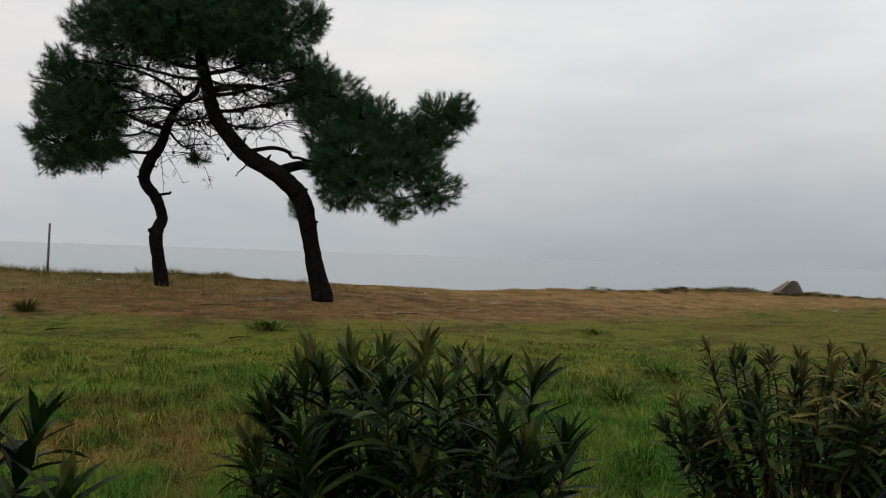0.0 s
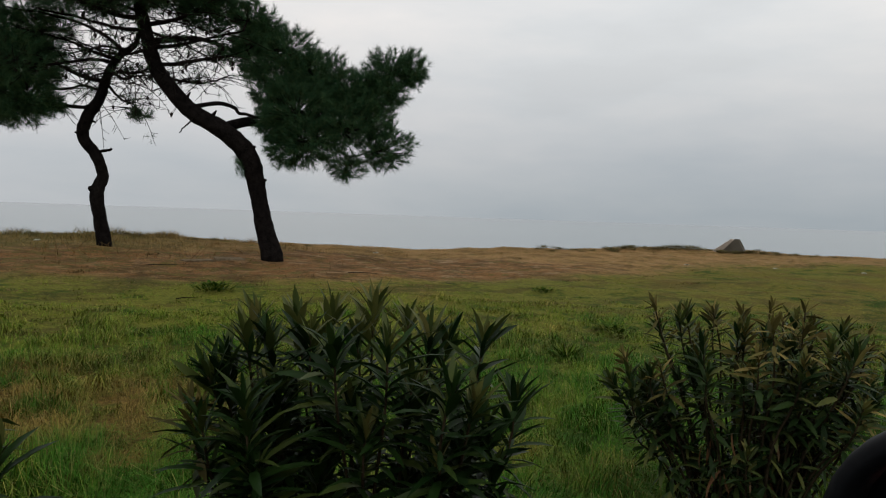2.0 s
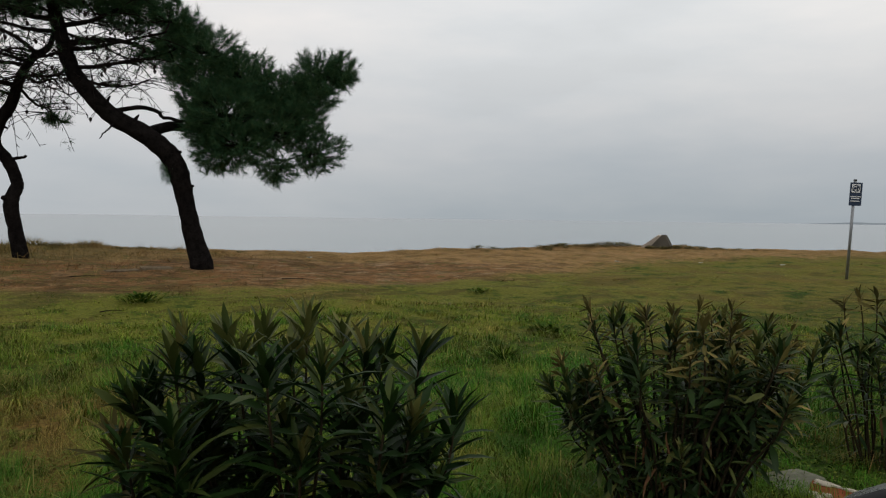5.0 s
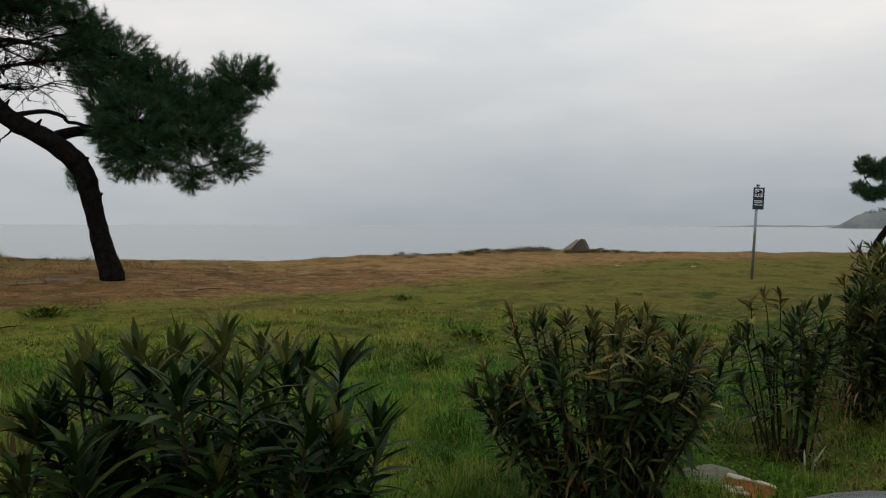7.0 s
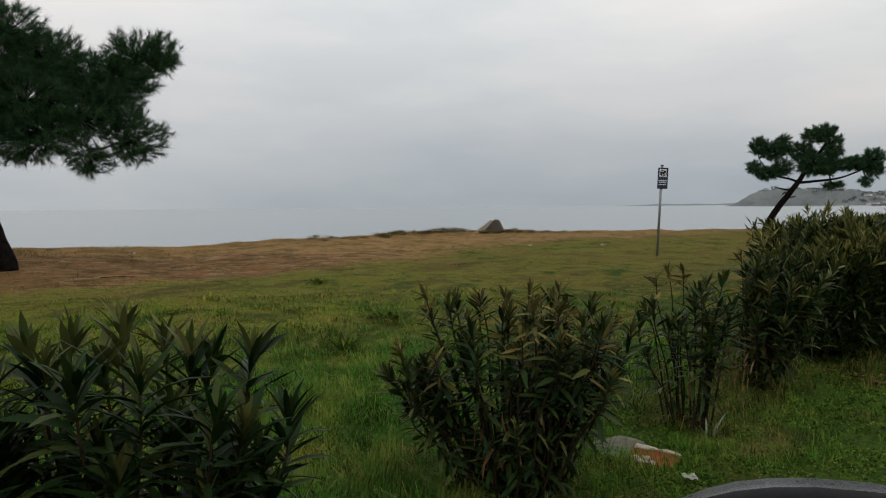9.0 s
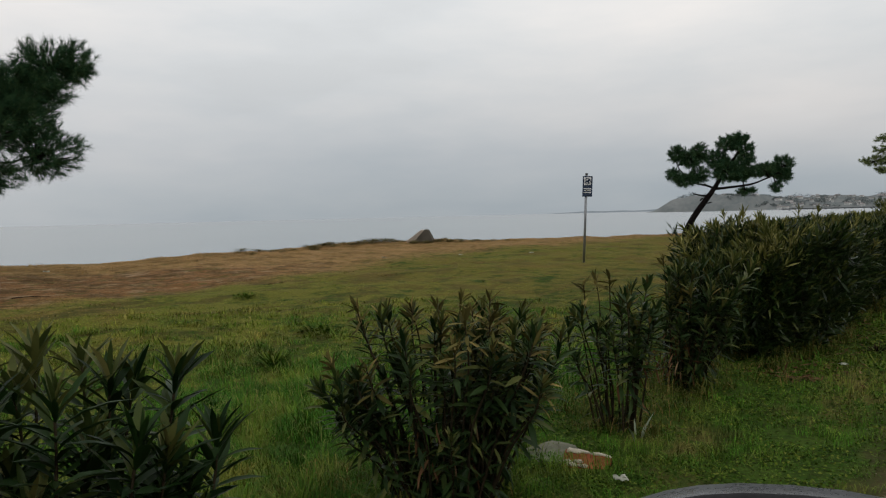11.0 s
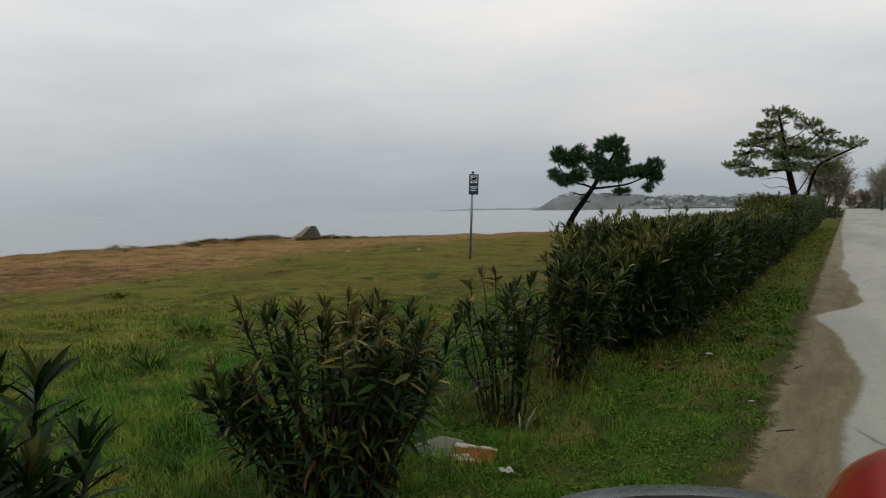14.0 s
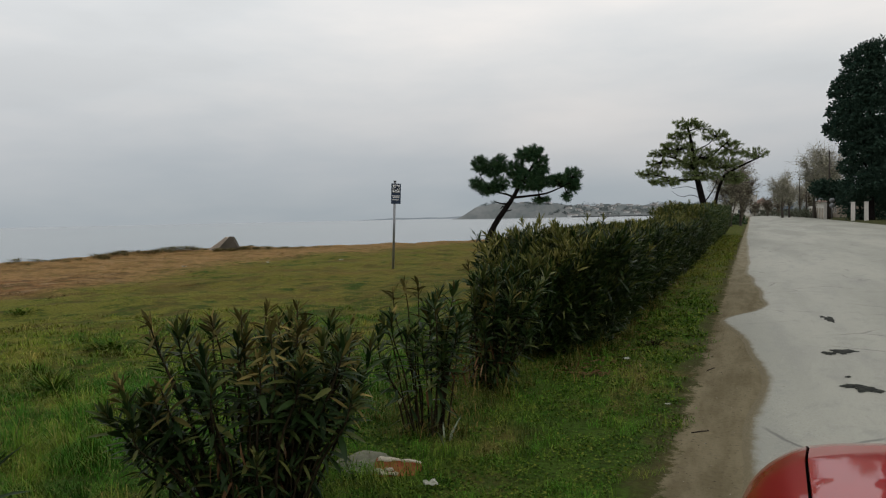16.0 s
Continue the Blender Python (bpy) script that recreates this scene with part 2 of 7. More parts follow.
M_GROUND = meadow("meadow_soil", False)
M_GRASS = meadow("meadow_blades", True)
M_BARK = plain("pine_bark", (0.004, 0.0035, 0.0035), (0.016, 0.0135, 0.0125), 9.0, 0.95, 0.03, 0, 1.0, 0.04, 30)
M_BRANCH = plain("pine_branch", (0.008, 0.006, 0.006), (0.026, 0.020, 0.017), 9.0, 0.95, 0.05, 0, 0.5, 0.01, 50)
M_NEEDLE = leafy("pine_needles", (0.018, 0.056, 0.030), (0.052, 0.110, 0.048), rough=0.65, spec=0.04, tip=(0.105, 0.155, 0.058))
# Paler needle copy: lightening by distance put into the far pine's colour.
M_NEEDLE_HAZED = leafy("hazed_far_pine_needles", (0.095, 0.140, 0.050), (0.195, 0.235, 0.090), rough=0.6, spec=0.05, tip=(0.28, 0.31, 0.13))
M_DARK_TREE = leafy("cypress_foliage", (0.020, 0.045, 0.033), (0.048, 0.080, 0.057), rough=0.7, spec=0.05)
M_GARDEN = leafy("garden_foliage", (0.024, 0.045, 0.022), (0.052, 0.080, 0.036), rough=0.7, spec=0.05)
M_LEAF = leafy("oleander_leaves", (0.005, 0.016, 0.004), (0.018, 0.043, 0.009), rough=0.38, spec=0.08, tip=(0.058, 0.076, 0.018), thin=0.10)
M_LEAF_ONE = leafy("oleander_single_leaves", (0.006, 0.018, 0.004), (0.020, 0.047, 0.010), per="object", rough=0.38, spec=0.08, tip=(0.062, 0.080, 0.019), thin=0.10)
# Olive, lighter copy of the oleander leaf: brighter bushes' light put into the colour.
M_LEAF_OLIVE_LIT = leafy("lit_olive_oleander_leaves", (0.010, 0.025, 0.007), (0.036, 0.066, 0.018), rough=0.40, spec=0.11, tip=(0.115, 0.125, 0.036), thin=0.12)
M_LEAF_OLIVE_LIT_ONE = leafy("lit_olive_oleander_single_leaves", (0.010, 0.025, 0.007), (0.036, 0.066, 0.018), per="object", rough=0.40, spec=0.11, tip=(0.115, 0.125, 0.036), thin=0.12)
M_TIP = leafy("oleander_tip_leaves", (0.030, 0.050, 0.012), (0.105, 0.118, 0.032), rough=0.40, spec=0.12, tip=(0.20, 0.185, 0.060), thin=0.14)
M_YOUNG = leafy("oleander_young_leaves", (0.050, 0.066, 0.016), (0.165, 0.162, 0.040), rough=0.42, spec=0.10, tip=(0.32, 0.29, 0.105), thin=0.14)
M_LEAF_DRY = leafy("oleander_dry_leaves", (0.045, 0.042, 0.014), (0.150, 0.130, 0.040), rough=0.65, spec=0.04, tip=(0.31, 0.24, 0.085), thin=0.14)
M_STRAW_LEAF = leafy("dead_straw_leaves", (0.055, 0.028, 0.013), (0.16, 0.085, 0.042), rough=0.7, spec=0.05, tip=(0.24, 0.16, 0.09))
M_HEDGE = leafy("hedge_leaves", (0.007, 0.015, 0.004), (0.024, 0.047, 0.010), rough=0.32, spec=0.16, tip=(0.100, 0.110, 0.026), thin=0.08)
# Lighter copy of the hedge leaf: the farther hedge's light put into its colour.
M_HEDGE_LIT = leafy("lit_tall_hedge_leaves", (0.014, 0.032, 0.010), (0.052, 0.085, 0.024), rough=0.40, spec=0.15, tip=(0.15, 0.165, 0.050), thin=0.10)
M_CLOVER = leafy("clover_leaves", (0.026, 0.068, 0.009), (0.080, 0.130, 0.014), rough=0.6, spec=0.03, tip=(0.165, 0.180, 0.032))
M_SCRUB = leafy("bank_scrub", (0.070, 0.066, 0.028), (0.150, 0.128, 0.056), rough=0.8, spec=0.03, tip=(0.25, 0.20, 0.10))
M_DRY_TUFT = leafy("dry_bank_grass", (0.095, 0.072, 0.028), (0.205, 0.145, 0.060), rough=0.8, spec=0.03, tip=(0.33, 0.23, 0.11))
M_STRAP = leafy("pale_strap_leaves", (0.16, 0.20, 0.13), (0.26, 0.30, 0.21), rough=0.6, spec=0.06)
M_CORE_TUFT = leafy("dark_withered_tuft", (0.012, 0.010, 0.006), (0.040, 0.030, 0.016), rough=0.8, spec=0.03)
M_TUSSOCK = leafy("tussock_blades", (0.026, 0.052, 0.009), (0.108, 0.118, 0.022), rough=0.6, spec=0.04, tip=(0.26, 0.165, 0.06))
M_GAP = plain("panel_gap", (0.002, 0.002, 0.002), (0.004, 0.004, 0.004), 9, 0.9, 0.0, 0, 0.0)
M_STEM = plain("oleander_stems", (0.014, 0.012, 0.008), (0.055, 0.042, 0.024), 14, 0.9, 0.04)
# Near-black so that the hedge's inner shade is in the colour.
M_CORE_SHADE = plain("hedge_inner_shade", (0.005, 0.006, 0.003), (0.013, 0.012, 0.007), 12, 0.95, 0.02, 0, 0.8, 0.03)
M_POST = plain("weathered_post", (0.10, 0.09, 0.08), (0.18, 0.17, 0.155), 6, 0.85)
M_GALV = plain("galvanised_steel", (0.20, 0.21, 0.22), (0.30, 0.31, 0.32), 7, 0.45, 0.5, 0.7, 0.1, 0.001)
M_BLUE = plain("sign_blue", (0.012, 0.025, 0.055), (0.018, 0.036, 0.075), 5, 0.4, 0.4, 0, 0.05, 0.001)
M_WHITE = plain("sign_white", (0.62, 0.63, 0.64), (0.74, 0.74, 0.74), 5, 0.5, 0.3, 0, 0.05, 0.001)
M_RED_MARK = plain("sign_red", (0.35, 0.02, 0.02), (0.45, 0.03, 0.03), 5, 0.5)
M_CONC = plain("weathered_concrete", (0.15, 0.135, 0.115), (0.29, 0.265, 0.23), 2.2, 0.9, 0.2, 0, 0.6, 0.02, 22)
# Block colour darkened for its shaded face, slab colour paled for its sky-lit slope.
M_BLOCK_SHADED = plain("shaded_block_concrete", (0.060, 0.054, 0.044), (0.120, 0.108, 0.088), 2.2, 0.95, 0.05, 0, 0.6, 0.02, 22)
M_SLAB_LIT = plain("lit_slab_concrete", (0.34, 0.29, 0.24), (0.52, 0.45, 0.38), 2.2, 0.95, 0.05, 0, 0.5, 0.02, 22)
M_SLAB = plain("slab_concrete", (0.105, 0.108, 0.078), (0.225, 0.225, 0.170), 3.0, 0.9, 0.1, 0, 0.5, 0.008, 40)
M_OLD_SLAB = plain("buried_slab", (0.105, 0.080, 0.050), (0.200, 0.158, 0.105), 4.0, 0.95, 0.02, 0, 0.6, 0.01, 30)
M_BRICK = plain("fired_clay", (0.16, 0.045, 0.020), (0.34, 0.115, 0.052), 6, 0.85, 0.1, 0, 0.5, 0.004, 50)
M_MORTAR = plain("old_mortar", (0.38, 0.34, 0.27), (0.60, 0.55, 0.45), 9, 0.9, 0.1, 0, 0.6, 0.004, 60)
M_PEBBLE = leafy("grit", (0.040, 0.034, 0.024), (0.15, 0.13, 0.09), rough=0.9, spec=0.05, tip=(0.40, 0.38, 0.32))
M_PAPER = plain("litter_paper", (0.26, 0.28, 0.22), (0.46, 0.46, 0.40), 9, 0.7, 0.1, 0, 0.2, 0.003)
M_RUBBER = plain("tyre_rubber", (0.012, 0.012, 0.012), (0.025, 0.025, 0.025), 12, 0.85, 0.2)
# Greyer than plain black: the mirror shell's sky sheen put into the colour.
M_TRIM = plain("black_plastic", (0.040, 0.045, 0.050), (0.055, 0.060, 0.066), 14, 0.30, 0.5, 0, 0.05, 0.0004, 400)
# Near-black plastic: the mirror rim's shade put into the colour.
M_RIM_SHADED = plain("shaded_rim_plastic", (0.0025, 0.003, 0.004), (0.005, 0.0055, 0.0065), 14, 0.5, 0.04, 0, 0.1, 0.0004, 400)
M_ALLOY = plain("alloy_wheel", (0.35, 0.36, 0.37), (0.45, 0.46, 0.47), 6, 0.35, 0.5, 0.8, 0.05, 0.001)
M_SEAT = plain("seat_fabric", (0.03, 0.03, 0.032), (0.06, 0.06, 0.063), 20, 0.9, 0.1, 0, 0.4, 0.002, 200)
M_PLASTER = plain("pale_plaster", (0.50, 0.48, 0.44), (0.68, 0.66, 0.62), 0.6, 0.9, 0.2, 0, 0.2, 0.01, 9)
M_WALL = plain("ochre_wall", (0.26, 0.23, 0.19), (0.38, 0.335, 0.27), 0.8, 0.9, 0.2, 0, 0.3, 0.01, 9)
M_ROOF = plain("roof_tiles", (0.22, 0.15, 0.125), (0.32, 0.22, 0.185), 1.0, 0.9, 0.2, 0, 0.4, 0.02, 12)
M_PANE = plain("dark_window", (0.03, 0.035, 0.04), (0.06, 0.065, 0.07), 1, 0.15, 0.5, 0, 0.0, 0.001)
M_SHED = plain("shed_blue", (0.10, 0.135, 0.18), (0.16, 0.195, 0.24), 1, 0.8)
M_WOOD = plain("creosoted_pole", (0.035, 0.03, 0.025), (0.08, 0.07, 0.06), 5, 0.9, 0.15, 0, 0.4, 0.01)
M_TWIG = plain("bare_twigs", (0.105, 0.088, 0.070), (0.170, 0.145, 0.112), 1, 0.9, 0.05)
M_TWIG_GREY = plain("grey_bare_twigs", (0.30, 0.29, 0.25), (0.42, 0.40, 0.34), 1, 0.9, 0.1)
# Headland, woods, houses and roofs: haze over the bay mixed into the base colours.
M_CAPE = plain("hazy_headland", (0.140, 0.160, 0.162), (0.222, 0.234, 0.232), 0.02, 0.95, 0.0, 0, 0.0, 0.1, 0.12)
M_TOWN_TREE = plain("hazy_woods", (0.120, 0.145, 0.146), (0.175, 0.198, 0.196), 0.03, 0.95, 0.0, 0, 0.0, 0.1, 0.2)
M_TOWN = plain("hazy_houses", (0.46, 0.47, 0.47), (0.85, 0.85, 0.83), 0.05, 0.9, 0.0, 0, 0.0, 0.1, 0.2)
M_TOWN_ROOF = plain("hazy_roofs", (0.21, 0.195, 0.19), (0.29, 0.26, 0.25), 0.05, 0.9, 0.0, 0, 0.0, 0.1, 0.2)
M_BUDS = leafy("pale_bud_haze", (0.26, 0.25, 0.18), (0.40, 0.385, 0.285), rough=0.8, spec=0.03)
# Pier, roadside scrub and far coast have distance haze in their colours as well.
M_PIER = plain("hazy_pier", (0.085, 0.09, 0.095), (0.13, 0.135, 0.14), 0.3, 0.9, 0.0, 0, 0.0, 0.1, 2.0)
M_SCRUB_FAR = leafy("hazy_roadside_scrub", (0.078, 0.088, 0.064), (0.135, 0.145, 0.105), rough=0.8, spec=0.03)
M_ISLE = plain("hazy_far_coast", (0.24, 0.28, 0.31), (0.27, 0.305, 0.335), 0.004, 0.95, 0.0, 0, 0.0, 0.1, 0.02)

k = Nodes("car_paint", 0.35, 0.06)
k.color(k.ramp(k.noise(5), [(0.3, (0.32, 0.005, 0.006)), (0.7, (0.37, 0.007, 0.008))]))
k.b.inputs["Coat Weight"].default_value, k.b.inputs["Coat Roughness"].default_value = 0.8, 0.02
k.bump(k.noise(900, 2), 0.02, 0.0004)
M_PAINT = k.m
k = Nodes("mirror_glass", 0.02, 0.5, 1.0)
k.b.inputs["Base Color"].default_value = (0.42, 0.47, 0.49, 1)
M_MIRROR = k.m
k = Nodes("car_glass", 0.02, 0.5)
k.b.inputs["Base Color"].default_value = (0.85, 0.9, 0.88, 1)
k.b.inputs["Transmission Weight"].default_value, k.b.inputs["IOR"].default_value = 1.0, 1.05
M_GLASS = k.m
k = Nodes("lamp_glass", 0.08, 0.5)
k.b.inputs["Base Color"].default_value = (0.7, 0.72, 0.74, 1)
M_LAMP = k.m

k = Nodes("sea_water", 0.22, 0.5)
k.b.inputs["IOR"].default_value = 1.33
k.color(k.ramp(k.noise(0.004, 4), [(0.35, (0.215, 0.262, 0.285)), (0.65, (0.245, 0.290, 0.305))]))
k.bump(k.math("ADD", k.noise(0.9, 5, 0.6, (1.0, 2.0, 1.0)), k.math("MULTIPLY", k.noise(0.08, 3), 2.0)), 0.25, 0.12)
M_SEA = k.m

k = Nodes("worn_asphalt", 0.6, 0.5)
a, b, g = k.noise(0.6, 5, 0.5, (0.12, 1.0, 1.0)), k.noise(2.4, 6, 0.6, (0.16, 1.0, 1.0)), k.noise(110, 3, 0.7)
c = k.mix(k.span(a, 0.36, 0.64), (0.240, 0.244, 0.202), (0.325, 0.324, 0.270))
c = k.mix(k.span(k.noise(6.0, 6, 0.72, (0.6, 1.0, 1.0)), 0.50, 0.66, 0.0, 0.5), c, (0.205, 0.215, 0.182))
c = k.mix(k.math("MULTIPLY", k.span(b, 0.48, 0.66), 0.40), c, (0.19, 0.195, 0.172))
c = k.mix(k.math("MULTIPLY", k.span(g, 0.52, 0.70), 0.55), c, (0.42, 0.42, 0.38))
c = k.mix(k.math("MULTIPLY", k.span(k.noise(60, 4, 0.7), 0.56, 0.70), 0.6), c, (0.085, 0.085, 0.078))
# fine cracks, broken up by noise
vo = k.n.new("ShaderNodeTexVoronoi")
vo.feature = "DISTANCE_TO_EDGE"
vo.inputs["Scale"].default_value = 0.9
wv = k.n.new("ShaderNodeMix")
wv.data_type = "VECTOR"
wv.inputs["Factor"].default_value = 0.12
k.l.new(k.co, wv.inputs["A"])
nz = k.n.new("ShaderNodeTexNoise")
nz.inputs["Scale"].default_value, nz.inputs["Detail"].default_value = 2.2, 5.0
k.l.new(k.co, nz.inputs["Vector"])
k.l.new(nz.outputs["Color"], wv.inputs["B"])
k.l.new(wv.outputs["Result"], vo.inputs["Vector"])
crack = k.math("MULTIPLY", k.span(vo.outputs["Distance"], 0.014, 0.003), k.span(k.noise(0.8, 3), 0.46, 0.58))
c = k.mix(k.math("MULTIPLY", crack, 0.7), c, (0.06, 0.06, 0.055))
at = k.n.new("ShaderNodeAttribute")
at.attribute_name = "dust"
dust = k.span(k.math("ADD", at.outputs["Fac"], k.math("MULTIPLY", k.math("SUBTRACT", k.noise(7.0, 8, 0.7), 0.5), 0.8)), 0.22, 0.78)
c = k.mix(dust, c, k.mix(k.span(k.axis()[0], 9.0, 24.0), k.mix(k.span(g, 0.4, 0.65), (0.130, 0.110, 0.066), (0.180, 0.153, 0.098)), (0.245, 0.220, 0.155)))
k.l.new(k.span(dust, 0.0, 0.8, 0.5, 0.03), k.b.inputs["Specular IOR Level"])
k.color(c)
k.roughness(k.span(a, 0.42, 0.62, 0.60, 0.55))
k.bump(k.math("SUBTRACT", k.math("ADD", g, k.math("MULTIPLY", b, 0.6)), k.math("MULTIPLY", crack, 1.5)), 0.35, 0.006)
M_ROAD = k.m
k = Nodes("pothole_bottom", 0.8, 0.06)
k.color(k.ramp(k.noise(30, 4), [(0.4, (0.012, 0.014, 0.012)), (0.6, (0.042, 0.045, 0.038))]))
M_HOLE = k.m

# ---- mesh helpers ----
rng = np.random.default_rng(7)


class Acc:
    """Gathers vertices and faces (triangles or quads) for one mesh."""

    def __init__(self):
        self.v, self.f, self.n = [], [], 0

    def add(self, v, f):
        v = np.asarray(v, float).reshape(-1, 3)
        self.v.append(v)
        self.f.extend([[int(i) + self.n for i in q] for q in f])
        self.n += len(v)
        return self

    def mesh(self, name, material, smooth=True):
        me = bpy.data.meshes.new(name)
        me.from_pydata(np.concatenate(self.v).tolist() if self.v else [], [], self.f)
        if material:
            me.materials.append(material)
        me.polygons.foreach_set("use_smooth", [smooth] * len(me.polygons))
        me.update()
        return me


def part(name, mesh, parent=None, m=None, label=""):
    """One mesh object, as a part of a thing or as a thing."""
    ob = new(name, mesh)
    if parent:
        ob.parent = parent
    if m is not None:
        ob.matrix_basis = m
    if label:
        ob["label"] = label
    return ob


def thing(name, m=None, label="", category="", group="", kind=""):
    ob = new(name)
    ob.empty_display_size = 0.2
    if m is not None:
        ob.matrix_basis = m
    return tagged(ob, label, category, group, kind)


def bm_mesh(name, bm, material, smooth=False):
    me = bpy.data.meshes.new(name)
    bm.to_mesh(me)
    bm.free()
    if material:
        me.materials.append(material)
    if smooth:
        me.polygons.foreach_set("use_smooth", [True] * len(me.polygons))
    return me


def box(name, sx, sy, sz, material, bevel=0.0, z0=None, jitter=0.0, segments=2):
    """A bevelled box centred in x and y; its foot at z0, or centred in z."""
    bm = bmesh.new()
    bmesh.ops.create_cube(bm, size=1.0)
    bmesh.ops.scale(bm, vec=(sx, sy, sz), verts=bm.verts)
    if bevel:
        bmesh.ops.bevel(bm, geom=bm.edges[:], offset=bevel, segments=segments, profile=0.5, affect="EDGES")
    if jitter:
        r = random.Random(len(name) + int(sx * 1000))
        for v in bm.verts:
            v.co += Vector((r.uniform(-1, 1), r.uniform(-1, 1), r.uniform(-1, 1))) * jitter
    if z0 is not None:
        bmesh.ops.translate(bm, vec=(0, 0, z0 + sz / 2), verts=bm.verts)
    return bm_mesh(name, bm, material)


def spline(pts, n):
    """Catmull-Rom through the points, n samples."""
    p = np.asarray(pts, float)
    p = np.vstack([2 * p[0] - p[1], p, 2 * p[-1] - p[-2]])
    out = []
    for s in np.linspace(0, len(p) - 3 - 1e-6, n):
        i = int(s)
        t = s - i
        a, b, c, d = p[i:i + 4]
        out.append(0.5 * (2 * b + (c - a) * t + (2 * a - 5 * b + 4 * c - d) * t * t + (3 * b - a - 3 * c + d) * t ** 3))
    return np.array(out)


def tube(acc, pts, radii, sides=6, rough=0.0):
    """A closed tapering tube along the points."""
    p = np.asarray(pts, float)
    n = len(p)
    r = np.interp(np.linspace(0, 1, n), np.linspace(0, 1, len(radii)), radii)
    d = np.gradient(p, axis=0)
    d /= np.linalg.norm(d, axis=1)[:, None] + 1e-9
    ref = np.array([0.0, 1.0, 0.0]) if abs(d[0][1]) < 0.8 else np.array([1.0, 0.0, 0.0])
    a = np.cross(d, ref)
    a /= np.linalg.norm(a, axis=1)[:, None] + 1e-9
    b = np.cross(d, a)
    ang = np.arange(sides) * 2 * np.pi / sides
    rr = r[:, None] * (1 + rough * rng.uniform(-1, 1, (n, sides)))
    v = p[:, None] + rr[..., None] * (np.cos(ang)[None, :, None] * a[:, None] + np.sin(ang)[None, :, None] * b[:, None])
    f = []
    for i in range(n - 1):
        for j in range(sides):
            q = (j + 1) % sides
            f.append([i * sides + j, i * sides + q, (i + 1) * sides + q, (i + 1) * sides + j])
    base = acc.n
    acc.add(v, f)
    acc.f.append([base + j for j in range(sides)][::-1])
    acc.f.append([base + (n - 1) * sides + j for j in range(sides)])


def unit(v):
    return v / (np.linalg.norm(v, axis=-1, keepdims=True) + 1e-9)


LEAF_T = np.array([0.0, 0.18, 0.45, 0.74, 1.0])
LEAF_W = np.array([0.0, 0.66, 1.0, 0.80, 0.0])


def leaves(o, d, up, length, width, droop):
    """Lance-shaped leaves, folded along the midrib: eleven vertices and twelve triangles each."""
    n = len(o)
    d = unit(d)
    side = unit(np.cross(d, up))
    nor = np.cross(side, d)
    v = np.zeros((n, 11, 3))
    k = 0
    for i, t in enumerate(LEAF_T):
        mid = o + d * (length * t)[:, None] - nor * (droop * length * t * t)[:, None]
        if i in (0, 4):
            v[:, k] = mid
            k += 1
        else:
            w = (width * LEAF_W[i] * 0.5)[:, None]
            v[:, k] = mid - side * w + nor * w * 0.35
            v[:, k + 1] = mid
            v[:, k + 2] = mid + side * w + nor * w * 0.35
            k += 3
    f = [[0, 2, 1], [0, 3, 2], [7, 8, 10], [8, 9, 10]]
    for r in (1, 4):
        f += [[r, r + 1, r + 4], [r, r + 4, r + 3], [r + 1, r + 2, r + 5], [r + 1, r + 5, r + 4]]
    f = np.array(f)
    return v.reshape(-1, 3), (f[None] + (np.arange(n) * 11)[:, None, None]).reshape(-1, 3)


def lite_leaves(o, d, up, length, width, droop):
    """Leaves too far off to show their curve: five vertices and four triangles, folded once."""
    n = len(o)
    d = unit(d)
    side = unit(np.cross(d, up))
    nor = np.cross(side, d)
    mid = o + d * (length * 0.5)[:, None] - nor * (droop * length * 0.25)[:, None]
    w = (width * 0.5)[:, None]
    tip = o + d * length[:, None] - nor * (droop * length)[:, None]
    v = np.stack([o, mid - side * w + nor * w * 0.35, mid, mid + side * w + nor * w * 0.35, tip], 1)
    f = np.array([[0, 2, 1], [0, 3, 2], [1, 2, 4], [2, 3, 4]])
    return v.reshape(-1, 3), (f[None] + (np.arange(n) * 5)[:, None, None]).reshape(-1, 3)


def tri_mesh(name, v, f, material, smooth=True):
    """A large triangle mesh straight from arrays."""
    v, f = np.asarray(v, np.float32), np.asarray(f, np.int32)
    me = bpy.data.meshes.new(name)
    me.vertices.add(len(v))
    me.vertices.foreach_set("co", v.ravel())
    me.loops.add(f.size)
    me.loops.foreach_set("vertex_index", f.ravel())
    me.polygons.add(len(f))
    me.polygons.foreach_set("loop_start", np.arange(len(f), dtype=np.int32) * 3)
    me.polygons.foreach_set("use_smooth", np.full(len(f), smooth))
    me.materials.append(material)
    me.update(calc_edges=True)
    return me


# ---- ground, sea, road ----
CREST_X = [-60, -10, -2, 1.2, 4.4, 7.2, 9.2, 13.5, 17.8, 21, 22.6, 25.8, 31, 40, 60, 400]
CREST_Z = [0.7, 0.68, 0.62, 0.60, 0.50, 0.35, 0.36, 0.39, 0.45, 0.42, 0.30, 0.26, 0.14, 0.0, -0.05, -0.05]
BANK_X, BANK_Y = [-60, 17, 34, 50, 400], [17.2, 17.2, 14.5, 12, 12]
SEA_Z = -2.4


def bank_y(x):
    return np.interp(x, BANK_X, BANK_Y)


